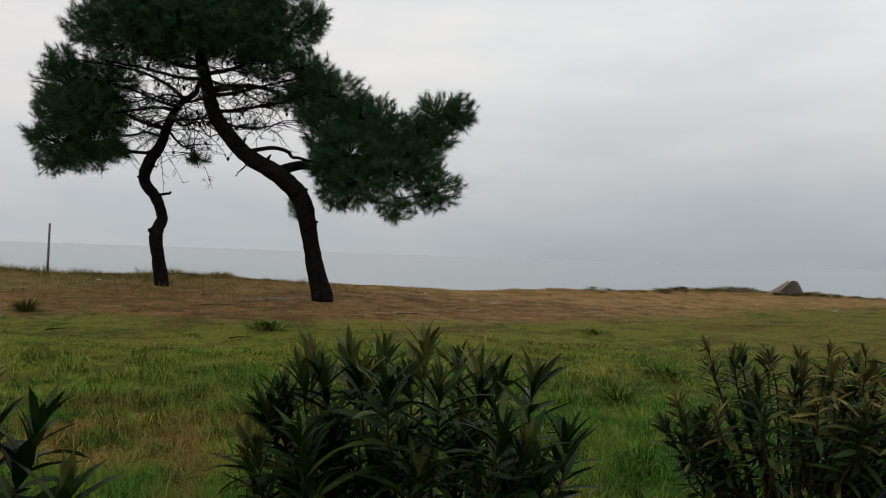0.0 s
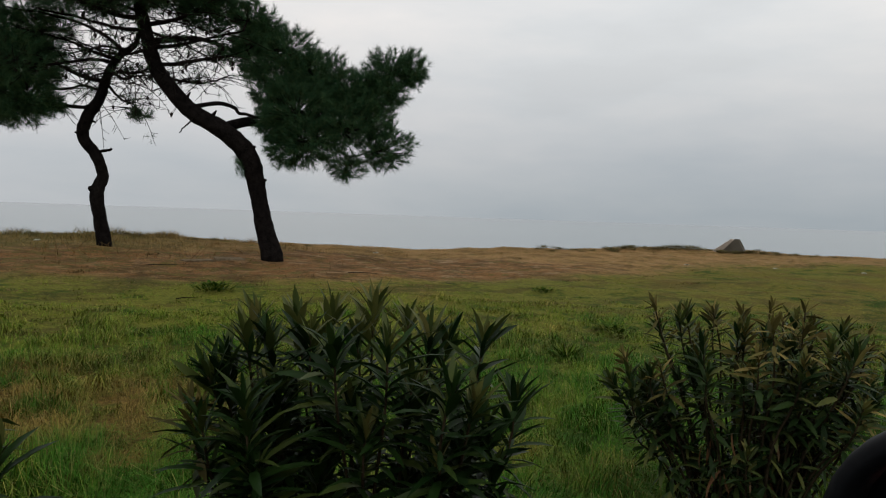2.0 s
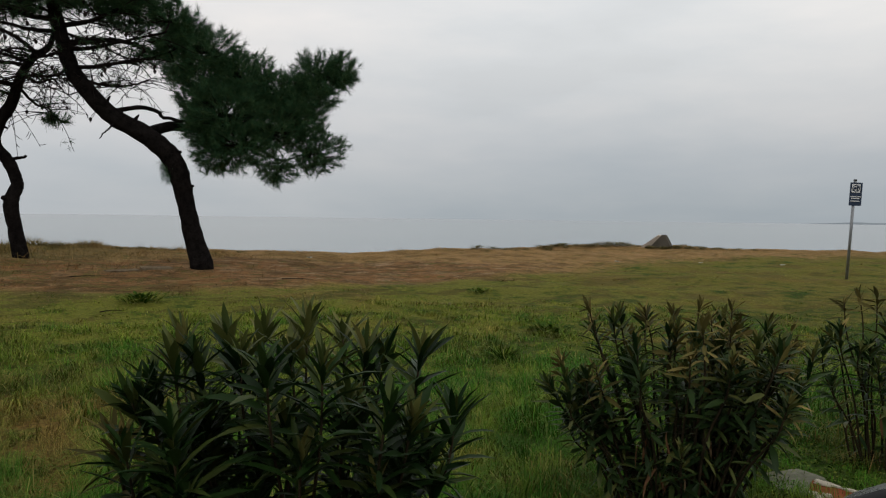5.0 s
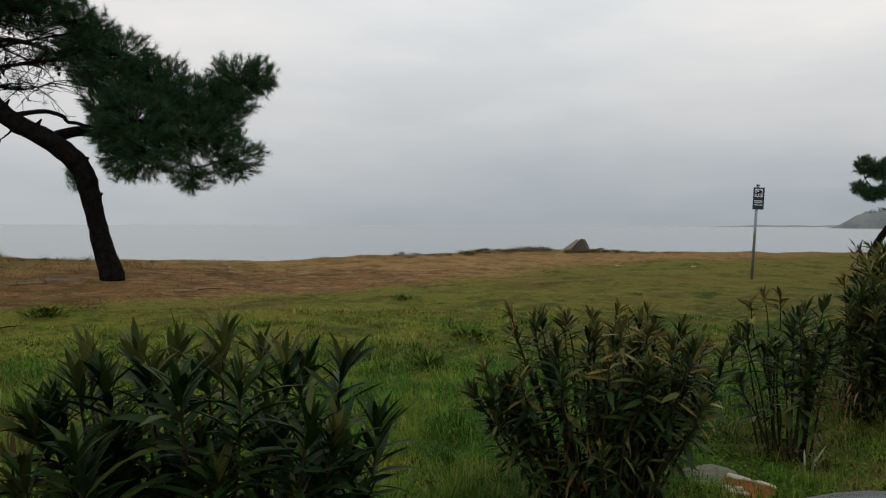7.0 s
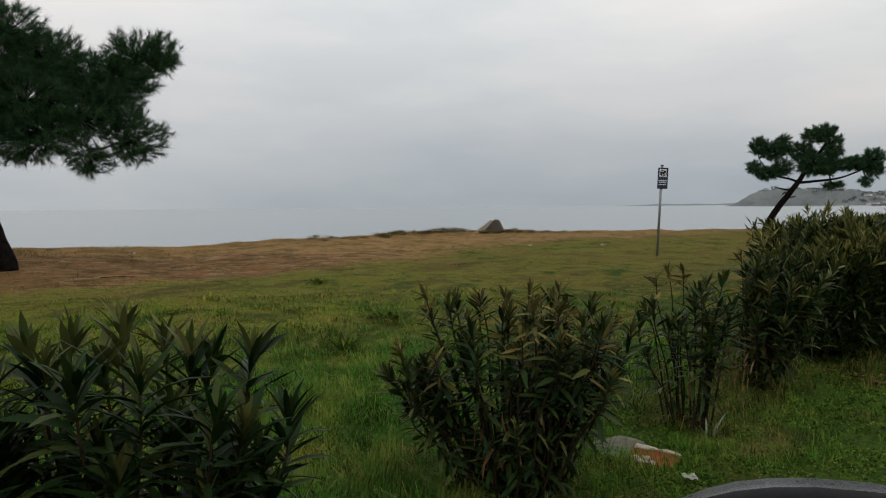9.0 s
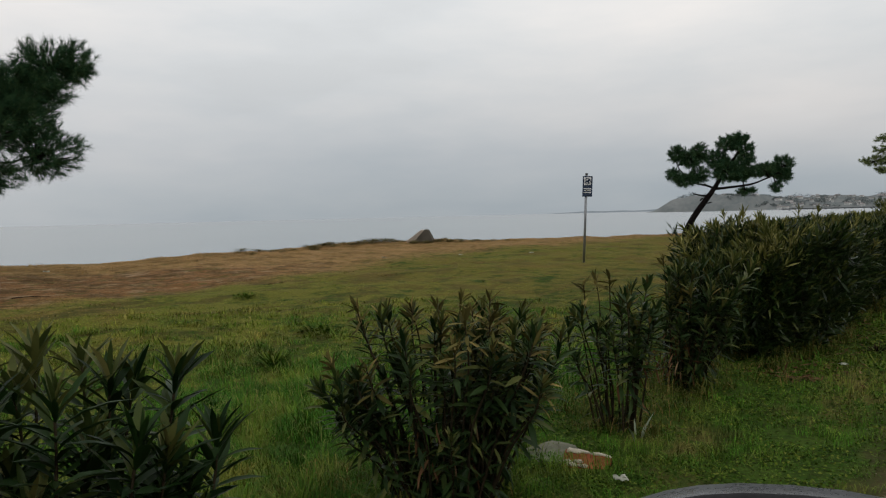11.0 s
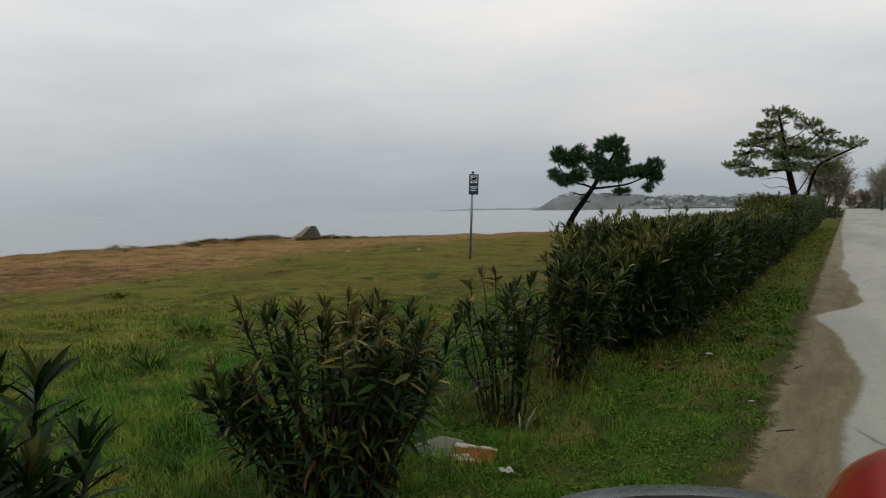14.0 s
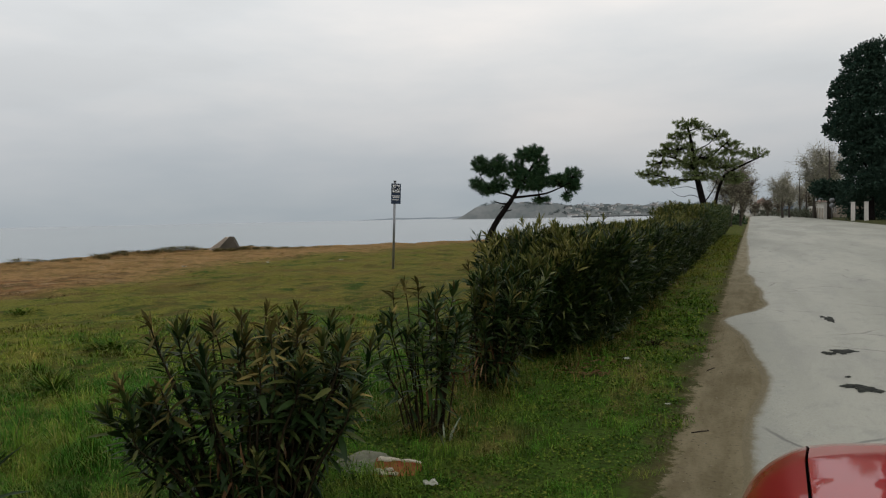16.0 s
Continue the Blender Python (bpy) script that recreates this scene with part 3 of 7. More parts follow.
def ground_z(x, y):
    """The meadow rises gently to the bank, then falls to the beach and on under the water."""
    x, y = np.asarray(x, float), np.asarray(y, float)
    zc, yc = np.interp(x, CREST_X, CREST_Z), bank_y(x)
    z = zc * np.clip((y - 3) / (yc - 3), 0, 1) ** 1.6
    over = np.clip(y - yc, 0, None)
    z = z - np.where(over < 1.5, 0.12 * over ** 2, 0.27 + 0.42 * (over - 1.5))
    lump = 0.035 * np.sin(x * 1.3 + 2.1 * np.sin(y * 0.7)) * np.sin(y * 1.1 + 1.3) + 0.02 * np.sin(x * 3.7 + y * 1.9) * np.sin(y * 2.9 - x)
    z = z + lump * np.clip((y - 3) / 4, 0, 1) * np.clip((yc + 3 - y) / 3, 0, 1)
    return np.maximum(z, -9.0)


gx = np.concatenate([[-4800, -1500, -500, -160, -70, -40, -22], np.arange(-14, 45, 0.28), np.arange(45, 120, 2.5), [130, 150, 180, 230, 300, 420, 700, 1200, 2400, 4800]])
gy = np.concatenate([[-4800, -1500, -500, -160, -60, -30, -16, -10, -6, -3, -1.5, -0.6, 0], np.arange(0.2, 21, 0.22), np.arange(22, 40, 2.0)])
GX, GY = np.meshgrid(gx, gy, indexing="ij")
gv = np.stack([GX, GY, ground_z(GX, GY)], -1).reshape(-1, 3)
ii, jj = np.meshgrid(np.arange(len(gx) - 1), np.arange(len(gy) - 1), indexing="ij")
q0 = (ii * len(gy) + jj).ravel()
gq = np.stack([q0, q0 + len(gy), q0 + len(gy) + 1, q0 + 1], -1)
tagged(part("ground", tri_mesh("ground", gv, np.concatenate([gq[:, [0, 1, 2]], gq[:, [0, 2, 3]]]), M_GROUND)),
       "grassy coastal meadow with dry straw bank and bare soil verge", "ground", kind="structure")

acc = Acc()
acc.add([(-4850, 17, SEA_Z), (4850, 17, SEA_Z), (4850, 4900, SEA_Z), (-4850, 4900, SEA_Z)], [[0, 1, 2, 3]])
tagged(part("water", acc.mesh("water", M_SEA)), "calm grey sea under an overcast sky", "sea", kind="structure")


EDGE_X = [-30, 0, 3, 4.4, 6.8, 7.7, 8.5, 9.2, 9.6, 10.2, 11, 12, 14, 17, 21, 27, 40, 330]
EDGE_Y = [0.2, 0.2, 0.2, 0.18, 0.14, 0.18, 0.30, 0.42, 0.37, 0.15, 0.0, 0.02, 0.13, 0.24, 0.24, 0.28, 0.40, 0.4]


def road_mesh():
    """Asphalt with a ragged seaward edge, a shallow slab above the soil."""
    xs = np.concatenate([np.arange(-30, 40, 0.25), np.arange(40, 330, 3.0)])
    v, f, dust = [], [], []
    for i, x in enumerate(xs):
        wide = float(np.interp(x, EDGE_X, EDGE_Y)) + float(np.interp(x, [12, 20], [1.0, 0.3])) * (0.03 * math.sin(x * 2.7 + 1) + 0.04 * math.sin(x * 0.83) + 0.02 * math.sin(x * 1.41 + 2))
        row = [(wide, -0.004, 1), (wide - 0.04, 0.002, 1), (wide - 0.07, 0.005, 0.62), (wide - 0.13, 0.009, 0.22), (wide - 0.30, 0.014, 0.0), (-0.8, 0.024, 0), (-2.5, 0.04, 0), (-5, 0.05, 0), (-7.5, 0.04, 0), (-9.6, 0.02, 0.3), (-9.75, -0.03, 1)]
        n = len(row)
        v += [(x, y, z) for y, z, _ in row]
        dust += [d for _, _, d in row]
        if i:
            f += [[(i - 1) * n + s, (i - 1) * n + s + 1, i * n + s + 1, i * n + s] for s in range(n - 1)]
    a = Acc()
    a.add(v, f)
    me = a.mesh("road", M_ROAD)
    me.attributes.new("dust", "FLOAT", "POINT").data.foreach_set("value", dust)
    return me


tagged(part("road", road_mesh()), "pale worn wet asphalt road with a ragged soil edge", "road", kind="structure")


def blob(name, rx, ry, material, seed, n=34, z=0.0, rise=0.002):
    """A flat, irregular patch with a little thickness."""
    r = random.Random(seed)
    ph = [r.uniform(0, 6.28) for _ in range(4)]
    ring = []
    for i in range(n):
        t = i * 2 * math.pi / n
        k = 1 + 0.18 * math.sin(2 * t + ph[0]) + 0.16 * math.sin(3 * t + ph[1]) + 0.16 * math.sin(7 * t + ph[2]) + r.uniform(-0.16, 0.16)
        ring.append((rx * k * math.cos(t), ry * k * math.sin(t)))
    a = Acc()
    a.add([(0, 0, z + rise)] + [(x * 0.9, y * 0.9, z + rise) for x, y in ring] + [(x, y, z) for x, y in ring],
          [[0, i + 1, (i + 1) % n + 1] for i in range(n)] + [[i + 1, n + i + 1, n + (i + 1) % n + 1, (i + 1) % n + 1] for i in range(n)])
    return a.mesh(name, material)


for x, y, rx, ry, sd in ((9.55, -0.72, 0.20, 0.055, 3), (9.74, -0.66, 0.07, 0.03, 4), (7.42, -0.64, 0.13, 0.09, 5), (7.30, -0.52, 0.08, 0.05, 6), (5.95, -0.62, 0.10, 0.085, 8),
                         (6.00, -0.53, 0.06, 0.05, 9), (6.32, -0.56, 0.03, 0.022, 11), (5.88, -0.70, 0.05, 0.04, 12)):
    tagged(part("pothole", blob("pothole", rx, ry, M_HOLE, sd), None, pose(x, y, 0.0235)), "shallow dark pothole with wet bottom in the asphalt", "pothole", "potholes in the road")

# ---- pines ----


def needles(tips, dirs, per, length, width, spread=1.0, back=0.28):
    """Brushes of long needles along the last stretch of each twig: one slim triangle each."""
    n = len(tips) * per
    o = np.repeat(tips, per, 0)
    d = np.repeat(unit(dirs), per, 0)
    along = rng.uniform(0, 1, n) ** 1.3
    o = o - d * (along * back)[:, None]
    q = unit(rng.normal(size=(n, 3)))
    q = unit(q - d * np.sum(q * d, 1)[:, None])
    lean = rng.uniform(0.15, 1.75, n) * spread * (0.55 + 0.5 * along)
    nd = unit(d * np.cos(lean)[:, None] + q * np.sin(lean)[:, None] + np.array([0, 0, 0.10]))
    le = length * rng.uniform(0.65, 1.15, n)
    s = unit(np.cross(nd, rng.normal(size=(n, 3)))) * (width * 0.5)
    sag = np.zeros((n, 3))
    sag[:, 2] = -0.12 * le * rng.uniform(0, 1, n)
    v = np.stack([o - s, o + s, o + nd * le[:, None] + sag], 1).reshape(-1, 3)
    return v, np.arange(n * 3).reshape(-1, 3)


def crown(lobes, depth, per_area, limb_pts, acc, twig_r, hollow=0.35, yspread=None):
    """Twigs from the nearest limb point out to random tips in each lobe. Returns tips and directions."""
    tips, dirs = [], []
    lp = np.asarray(limb_pts)
    for x, z, rx, rz in lobes:
        ry = yspread or max(rx, rz) * depth
        n = max(6, int(per_area * (rx * rz + rx * ry + ry * rz) / 3))
        yc = rng.uniform(-0.25, 0.25) * ry
        u = unit(rng.normal(size=(n, 3)))
        rad = rng.uniform(hollow, 1.0, n) ** 0.55 * rng.uniform(0.82, 1.08, n)
        p = np.array([x, yc, z]) + u * rad[:, None] * np.array([rx, ry, rz])
        i = np.argmin(np.linalg.norm(lp - np.array([x, yc, z]), axis=1))
        hub = np.array([x, yc, z]) * 0.65 + lp[i] * 0.35
        tube(acc, spline([lp[i], (lp[i] + hub) / 2 + rng.normal(0, 0.06, 3) * rx, hub], 5), [twig_r * 2.6, twig_r * 1.8], 5)
        for k in range(n):
            d = p[k] - hub
            dn = np.linalg.norm(d)
            out = d / (dn + 1e-6) * 0.6 + u[k] * 0.3 + np.array([0, 0, 0.30]) + rng.normal(0, 0.35, 3)
            if k % 2 == 0:
                mid = hub + d * 0.5 + np.array([0, 0, -0.10 * dn]) + rng.normal(0, 0.05, 3) * dn
                tube(acc, [hub, mid, p[k]], [twig_r * 1.1, twig_r * 0.45], 3)
            tips.append(p[k])
            dirs.append(out)
    return np.array(tips), np.array(dirs)


def with_depth(path, amount, seed):
    """Lifts (across, up) pairs to three dimensions with a slow sway in depth."""
    r = random.Random(seed)
    a, b = r.uniform(0, 6), r.uniform(0.5, 1.0)
    return [(x, amount * math.sin(a + b * i) * min(1, i / 3), z) for i, (x, z) in enumerate(path)]


def pine(name, m, trunk, radii, limbs, lobes, label, group="", per_area=640, depth=0.9, per=52, length=0.152, width=0.0058,
         twig_r=0.008, needle=None, seed=1, sway=0.25, sides=12, back=0.16, hollow=0.35, dead=None, swell=1.0, stubs=(), tufts=()):
    """A pine: trunk and limbs along their bends, then twigs and needle brushes lobe by lobe."""
    tree = thing(name, m, label, "tree", group)
    a = Acc()
    path = spline([(x, y, z) for x, y, z in with_depth(trunk, sway * 0.4, seed)], len(trunk) * 5)
    path[0][2] -= 0.12
    rr = np.array(radii, float)
    tube(a, path, rr, sides, 0.07)
    for bx, bz, ex, ez, br in stubs:
        i0 = np.argmin(np.linalg.norm(path[:, [0, 2]] - np.array((bx, bz)), axis=1))
        o = path[i0]
        e = np.array([ex, o[1] - 0.05, ez])
        tube(a, spline([o, (o + e) / 2 + np.array([0, 0, 0.01]), e], 5), [br * 1.5, br * 1.15, br * 0.45], 7, 0.15)
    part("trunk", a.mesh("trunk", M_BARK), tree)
    allp = [p for p in path[int(len(path) * 0.62):]]
    for li, (r0, r1, pts) in enumerate(limbs):
        b = Acc()
        s = random.Random(seed * 31 + li).uniform(-1, 1) * sway * 2.2
        ctrl = [(x, s * min(1.0, i / 2.0), z) for i, (x, z) in enumerate(pts)]
        i0 = np.argmin(np.linalg.norm(path[:, [0, 2]] - np.array(pts[0]), axis=1))
        ctrl[0] = tuple(path[i0])
        lp = spline(ctrl, len(ctrl) * 4)
        lp += rng.normal(0, 0.012, lp.shape) * np.linspace(0, 1, len(lp))[:, None]
        tube(b, lp, [r0, r1], 7, 0.08)
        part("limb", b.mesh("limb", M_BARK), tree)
        allp += list(lp[4:])
    t = Acc()
    tips, dirs = crown([(x, z, rx * swell, rz * swell) for x, z, rx, rz in lobes], depth, per_area, allp, t, twig_r, hollow)
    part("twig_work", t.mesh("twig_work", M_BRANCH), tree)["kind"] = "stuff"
    extra, extra_d = [], []
    for bx, bz, n in tufts:
        for w in range(n):
            extra.append((bx + rng.normal(0, 0.05), rng.normal(-0.1, 0.05), bz + rng.normal(0, 0.06)))
            extra_d.append((rng.normal(0, 0.6), rng.normal(0, 0.5), -0.5 + rng.normal(0, 0.5)))
    if dead:
        # bare inner twigs, drooping, with old cones left on them
        dt, co = Acc(), Acc()
        pts = np.array(allp)
        x0, x1, z0, z1, count = dead
        pts = pts[(pts[:, 0] > x0) & (pts[:, 0] < x1) & (pts[:, 2] > z0) & (pts[:, 2] < z1)]
        for q in range(count):
            o = pts[int(rng.integers(len(pts)))]
            d = unit(rng.normal(0, 1, 3) * np.array([1, 0.8, 0.38]))
            le = rng.uniform(0.25, 0.95)
            e = o + d * le - np.array([0, 0, 0.05 * le])
            tube(dt, spline([o, (o + e) / 2 + np.array([0, 0, 0.07 * le]), e], 5), [0.011, 0.0045], 3)
            if q % 4 == 0:
                for w in range(3):
                    extra.append(o + (e - o) * rng.uniform(0.6, 1.05) + rng.normal(0, 0.06, 3))
                    extra_d.append(d + rng.normal(0, 0.5, 3) + np.array([0, 0, 0.2]))
            for w in range(3):
                k = rng.uniform(0.4, 1.0)
                b = o + (e - o) * k
                g = b + unit(d + rng.normal(0, 0.9, 3)) * rng.uniform(0.08, 0.26)
                tube(dt, [b, (b + g) / 2 - np.array([0, 0, 0.012]), g], [0.0075, 0.0035], 3)
            if q % 7 == 0:
                tube(co, [e, e - np.array([0, 0, 0.03]), e - np.array([0, 0, 0.075])], [0.012, 0.03, 0.008], 6)
        part("deadwood", dt.mesh("deadwood", M_BRANCH), tree, None, "bare drooping inner twigs")["kind"] = "stuff"
        part("old_cone_set", co.mesh("old_cone_set", M_BRANCH), tree, None, "old dark pine cones")["kind"] = "stuff"
    v, f = needles(tips, dirs, per, length, width, back=back)
    if extra:
        v2, f2 = needles(np.array(extra), np.array(extra_d), max(10, per // 3), length * 0.8, width, back=0.10)
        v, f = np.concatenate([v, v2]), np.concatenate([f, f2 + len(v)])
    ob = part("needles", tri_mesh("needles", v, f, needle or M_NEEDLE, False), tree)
    ob["kind"] = "stuff"
    return tree


pine("pine_tree", pose(3.64, 13.25, 0.31, 0, 0, -15.4),
     [(0.0, 0.0), (-0.15, 0.56), (-0.29, 1.19), (-0.39, 1.66), (-0.55, 2.0), (-0.93, 2.34), (-1.45, 2.63), (-1.82, 3.0),
      (-2.1, 3.4), (-2.25, 3.91), (-2.37, 4.42), (-2.49, 5.03), (-2.58, 6.06), (-2.6, 6.7)],
     [0.215, 0.165, 0.155, 0.175, 0.18, 0.16, 0.15, 0.14, 0.13, 0.12, 0.105, 0.085, 0.06, 0.03],
     [(0.10, 0.035, [(-0.85, 2.45), (-0.5, 2.55), (-0.22, 2.57), (0.62, 2.77), (1.47, 3.2), (2.33, 3.69)]),
      (0.045, 0.02, [(-1.5, 2.72), (-1.05, 2.82), (-0.75, 2.77), (-0.58, 2.65), (0.42, 2.5), (1.29, 2.0)]),
      (0.05, 0.02, [(-2.2, 3.85), (-1.4, 3.97), (-0.68, 3.81), (0.16, 3.81), (0.8, 3.5)]),
      (0.04, 0.015, [(-2.1, 3.5), (-1.75, 3.45), (-1.3, 3.55), (-0.88, 3.64), (-0.3, 3.9)]),
      (0.045, 0.015, [(-2.3, 4.1), (-1.9, 4.15), (-1.51, 4.27), (-0.92, 4.74), (-0.45, 5.2)]),
      (0.05, 0.015, [(-2.35, 4.2), (-2.91, 4.27), (-3.41, 4.74), (-4.18, 4.88)]),
      (0.04, 0.012, [(-2.3, 4.0), (-2.7, 4.0), (-3.3, 4.1), (-4.0, 4.2)]),
      (0.04, 0.012, [(-2.2, 3.7), (-1.7, 3.75), (-1.1, 3.9), (-0.6, 4.05)]),
      (0.05, 0.015, [(-2.4, 4.6), (-1.94, 4.87), (-1.5, 5.5), (-1.3, 6.0)]),
      (0.05, 0.015, [(-2.45, 4.9), (-3.0, 5.3), (-3.8, 5.6)]),
      (0.032, 0.010, [(-2.2, 3.75), (-2.6, 3.62), (-3.1, 3.7), (-3.7, 3.9)]), (0.030, 0.010, [(-2.1, 3.45), (-2.45, 3.3), (-2.9, 3.32), (-3.3, 3.2)]),
      (0.030, 0.010, [(-2.0, 3.3), (-1.65, 3.2), (-1.25, 3.25), (-0.9, 3.4)]), (0.026, 0.008, [(-2.3, 4.0), (-1.8, 3.9), (-1.3, 3.7), (-1.0, 3.55)]),
      (0.026, 0.008, [(-2.35, 4.3), (-2.8, 4.4), (-3.3, 4.3), (-3.9, 4.45)]), (0.022, 0.008, [(-1.38, 2.58), (-1.5, 2.42), (-1.64, 2.22)])],
     [(0.16, 3.87, 0.59, 0.43), (-0.27, 4.05, 0.54, 0.27), (0.81, 3.38, 0.64, 0.54), (1.47, 3.2, 0.75, 0.48), (0.41, 2.82, 0.75, 0.54),
      (0.64, 2.19, 0.7, 0.48), (0.22, 2.06, 0.43, 0.38), (1.27, 2.65, 0.75, 0.54), (2.11, 3.68, 0.59, 0.38), (2.49, 3.7, 0.3, 0.38),
      (2.05, 2.2, 0.54, 0.43), (1.3, 1.79, 0.38, 0.27), (0.55, 3.45, 0.6, 0.45), (0.15, 3.1, 0.4, 0.35), (1.7, 2.75, 0.55, 0.45), (0.0, 2.45, 0.35, 0.3), (1.95, 3.25, 0.5, 0.35), (-0.55, 3.95, 0.35, 0.25), (-0.8, 3.75, 0.4, 0.2), (-0.1, 3.05, 0.38, 0.38), (-0.12, 2.6, 0.28, 0.28), (-0.15, 3.5, 0.4, 0.3), (-0.42, 3.45, 0.3, 0.25), (-2.63, 4.91, 1.18, 0.64), (-3.51, 4.74, 0.97, 0.64), (-4.28, 4.87, 0.54, 0.43),
      (-1.74, 4.88, 0.97, 0.59), (-0.92, 4.95, 0.64, 0.59), (-0.42, 5.31, 0.38, 0.43), (-1.21, 4.4, 0.64, 0.32), (-2.68, 6.05, 1.61, 0.64),
      (-1.47, 5.96, 1.07, 0.54), (-2.2, 5.3, 1.0, 0.45), (-3.05, 5.25, 0.9, 0.45), (-1.55, 5.35, 0.8, 0.42), (-0.5, 4.42, 0.42, 0.24), (-0.2, 4.25, 0.38, 0.2), (-3.83, 5.63, 0.97, 0.48), (-2.7, 6.77, 1.18, 0.43)],
     "tall leaning maritime pine with a bent dark trunk", "shore pines", seed=3, dead=(-3.3, -0.7, 2.9, 4.6, 240), swell=1.12,
stubs=[(-0.33, 1.4, -0.15, 1.48, 0.05), (-0.8, 2.3, -0.96, 2.16, 0.03), (-0.5, 1.95, -0.36, 2.08, 0.05), (-1.6, 2.8, -1.5, 2.98, 0.03), (-1.2, 2.5, -1.04, 2.68, 0.03)],
     tufts=[(-0.60, 1.78, 34), (-0.56, 1.62, 22)])

pine("pine_tree", pose(0.92, 14.98, 0.46, 0, 0, -3.5),
     [(0.0, 0.0), (-0.09, 0.51), (-0.15, 1.0), (-0.05, 1.33), (-0.18, 1.71), (-0.39, 2.02), (-0.34, 2.35), (-0.12, 2.75), (0.02, 3.2), (0.21, 3.56), (0.47, 3.81), (0.6, 4.3)],
     [0.145, 0.115, 0.125, 0.10, 0.105, 0.105, 0.11, 0.095, 0.08, 0.07, 0.05, 0.03],
     [(0.035, 0.022, [(-0.18, 1.75), (-0.03, 1.79), (0.09, 1.82)]),
      (0.05, 0.015, [(-0.02, 3.0), (-0.48, 3.15), (-0.99, 3.37), (-1.67, 3.72)]),
      (0.045, 0.015, [(-0.2, 2.6), (-0.46, 2.56), (-1.15, 2.61), (-1.82, 2.55)]),
      (0.03, 0.008, [(-0.0, 3.0), (0.24, 2.78), (0.45, 2.72), (0.62, 2.56)]),
      (0.04, 0.012, [(0.2, 3.5), (-0.2, 3.57), (-0.6, 3.7), (-1.0, 3.75)]),
      (0.04, 0.012, [(0.3, 3.6), (-0.11, 3.9), (-0.72, 4.05), (-1.6, 4.1)]),
      (0.028, 0.009, [(-0.05, 2.9), (-0.4, 2.95), (-0.8, 2.85), (-1.2, 2.9)]), (0.026, 0.008, [(0.05, 3.3), (0.3, 3.1), (0.5, 3.15), (0.75, 2.9)]),
      (0.026, 0.008, [(0.3, 3.65), (0.0, 3.72), (-0.4, 3.6), (-0.8, 3.45)]), (0.035, 0.012, [(0.1, 3.4), (-0.31, 3.4), (-0.9, 3.2), (-1.5, 3.2)])],
     [(-1.87, 4.12, 0.35, 0.35), (-1.67, 3.72, 0.7, 0.53), (-1.2, 3.88, 0.7, 0.53), (-1.93, 3.27, 0.41, 0.41), (-1.46, 3.22, 0.82, 0.53),
      (-1.1, 3.37, 0.55, 0.42), (-1.82, 2.66, 0.59, 0.47), (-1.3, 2.71, 0.6, 0.41), (-1.94, 2.28, 0.35, 0.29), (-0.95, 2.55, 0.34, 0.2), (-1.45, 2.42, 0.5, 0.3),
      (-2.28, 2.77, 0.23, 0.18), (0.56, 2.53, 0.28, 0.12)],
     "crooked pine with an S-shaped dark trunk and broken stub", "shore pines", seed=5, dead=(-1.4, 0.9, 2.4, 4.2, 170), swell=1.08,
     stubs=[(-0.15, 1.0, -0.29, 1.08, 0.065), (-0.39, 2.05, -0.53, 2.10, 0.03), (-0.35, 2.35, -0.19, 2.3, 0.03)])

pine("pine_tree", pose(32.66, 11.7, 0.07, 0, 0, -70.4),
     [(0.0, 0.0), (0.36, 0.8), (0.86, 1.54), (1.27, 2.12), (1.74, 2.91), (2.28, 3.7), (2.42, 4.23)],
     [0.165, 0.135, 0.12, 0.105, 0.075, 0.055, 0.03],
     [(0.065, 0.02, [(1.2, 2.1), (1.06, 2.26), (0.26, 2.55), (-0.26, 3.23)]),
      (0.07, 0.025, [(1.25, 2.1), (1.86, 2.16), (2.92, 2.3), (3.86, 2.73)]),
      (0.05, 0.02, [(1.0, 1.8), (0.65, 1.87), (0.4, 1.95)]),
      (0.045, 0.02, [(0.9, 1.55), (0.78, 1.7), (0.66, 1.62)]),
      (0.045, 0.02, [(0.85, 1.5), (1.0, 1.5), (1.18, 1.54)])],
     [(-0.31, 3.77, 0.38, 0.38), (0.23, 3.54, 0.49, 0.43), (-0.48, 2.83, 0.32, 0.27), (0.05, 2.55, 0.49, 0.32), (0.68, 3.74, 0.38, 0.43),
      (0.67, 2.81, 0.43, 0.38), (1.35, 3.46, 0.49, 0.43), (1.89, 4.11, 0.54, 0.38), (2.29, 4.28, 0.43, 0.27), (2.6, 3.64, 0.43, 0.54),
      (1.87, 2.91, 0.7, 0.59), (2.4, 2.76, 0.43, 0.43), (3.33, 2.88, 0.76, 0.3), (4.05, 3.07, 0.43, 0.43), (4.12, 2.59, 0.38, 0.32),
      (3.85, 2.14, 0.27, 0.22), (2.6, 1.99, 0.4, 0.16)],
     "small wind-bent pine leaning at the bank's edge", "shore pines", per_area=520, per=46, length=0.19, width=0.015, twig_r=0.012, seed=8, depth=0.8, swell=1.1)

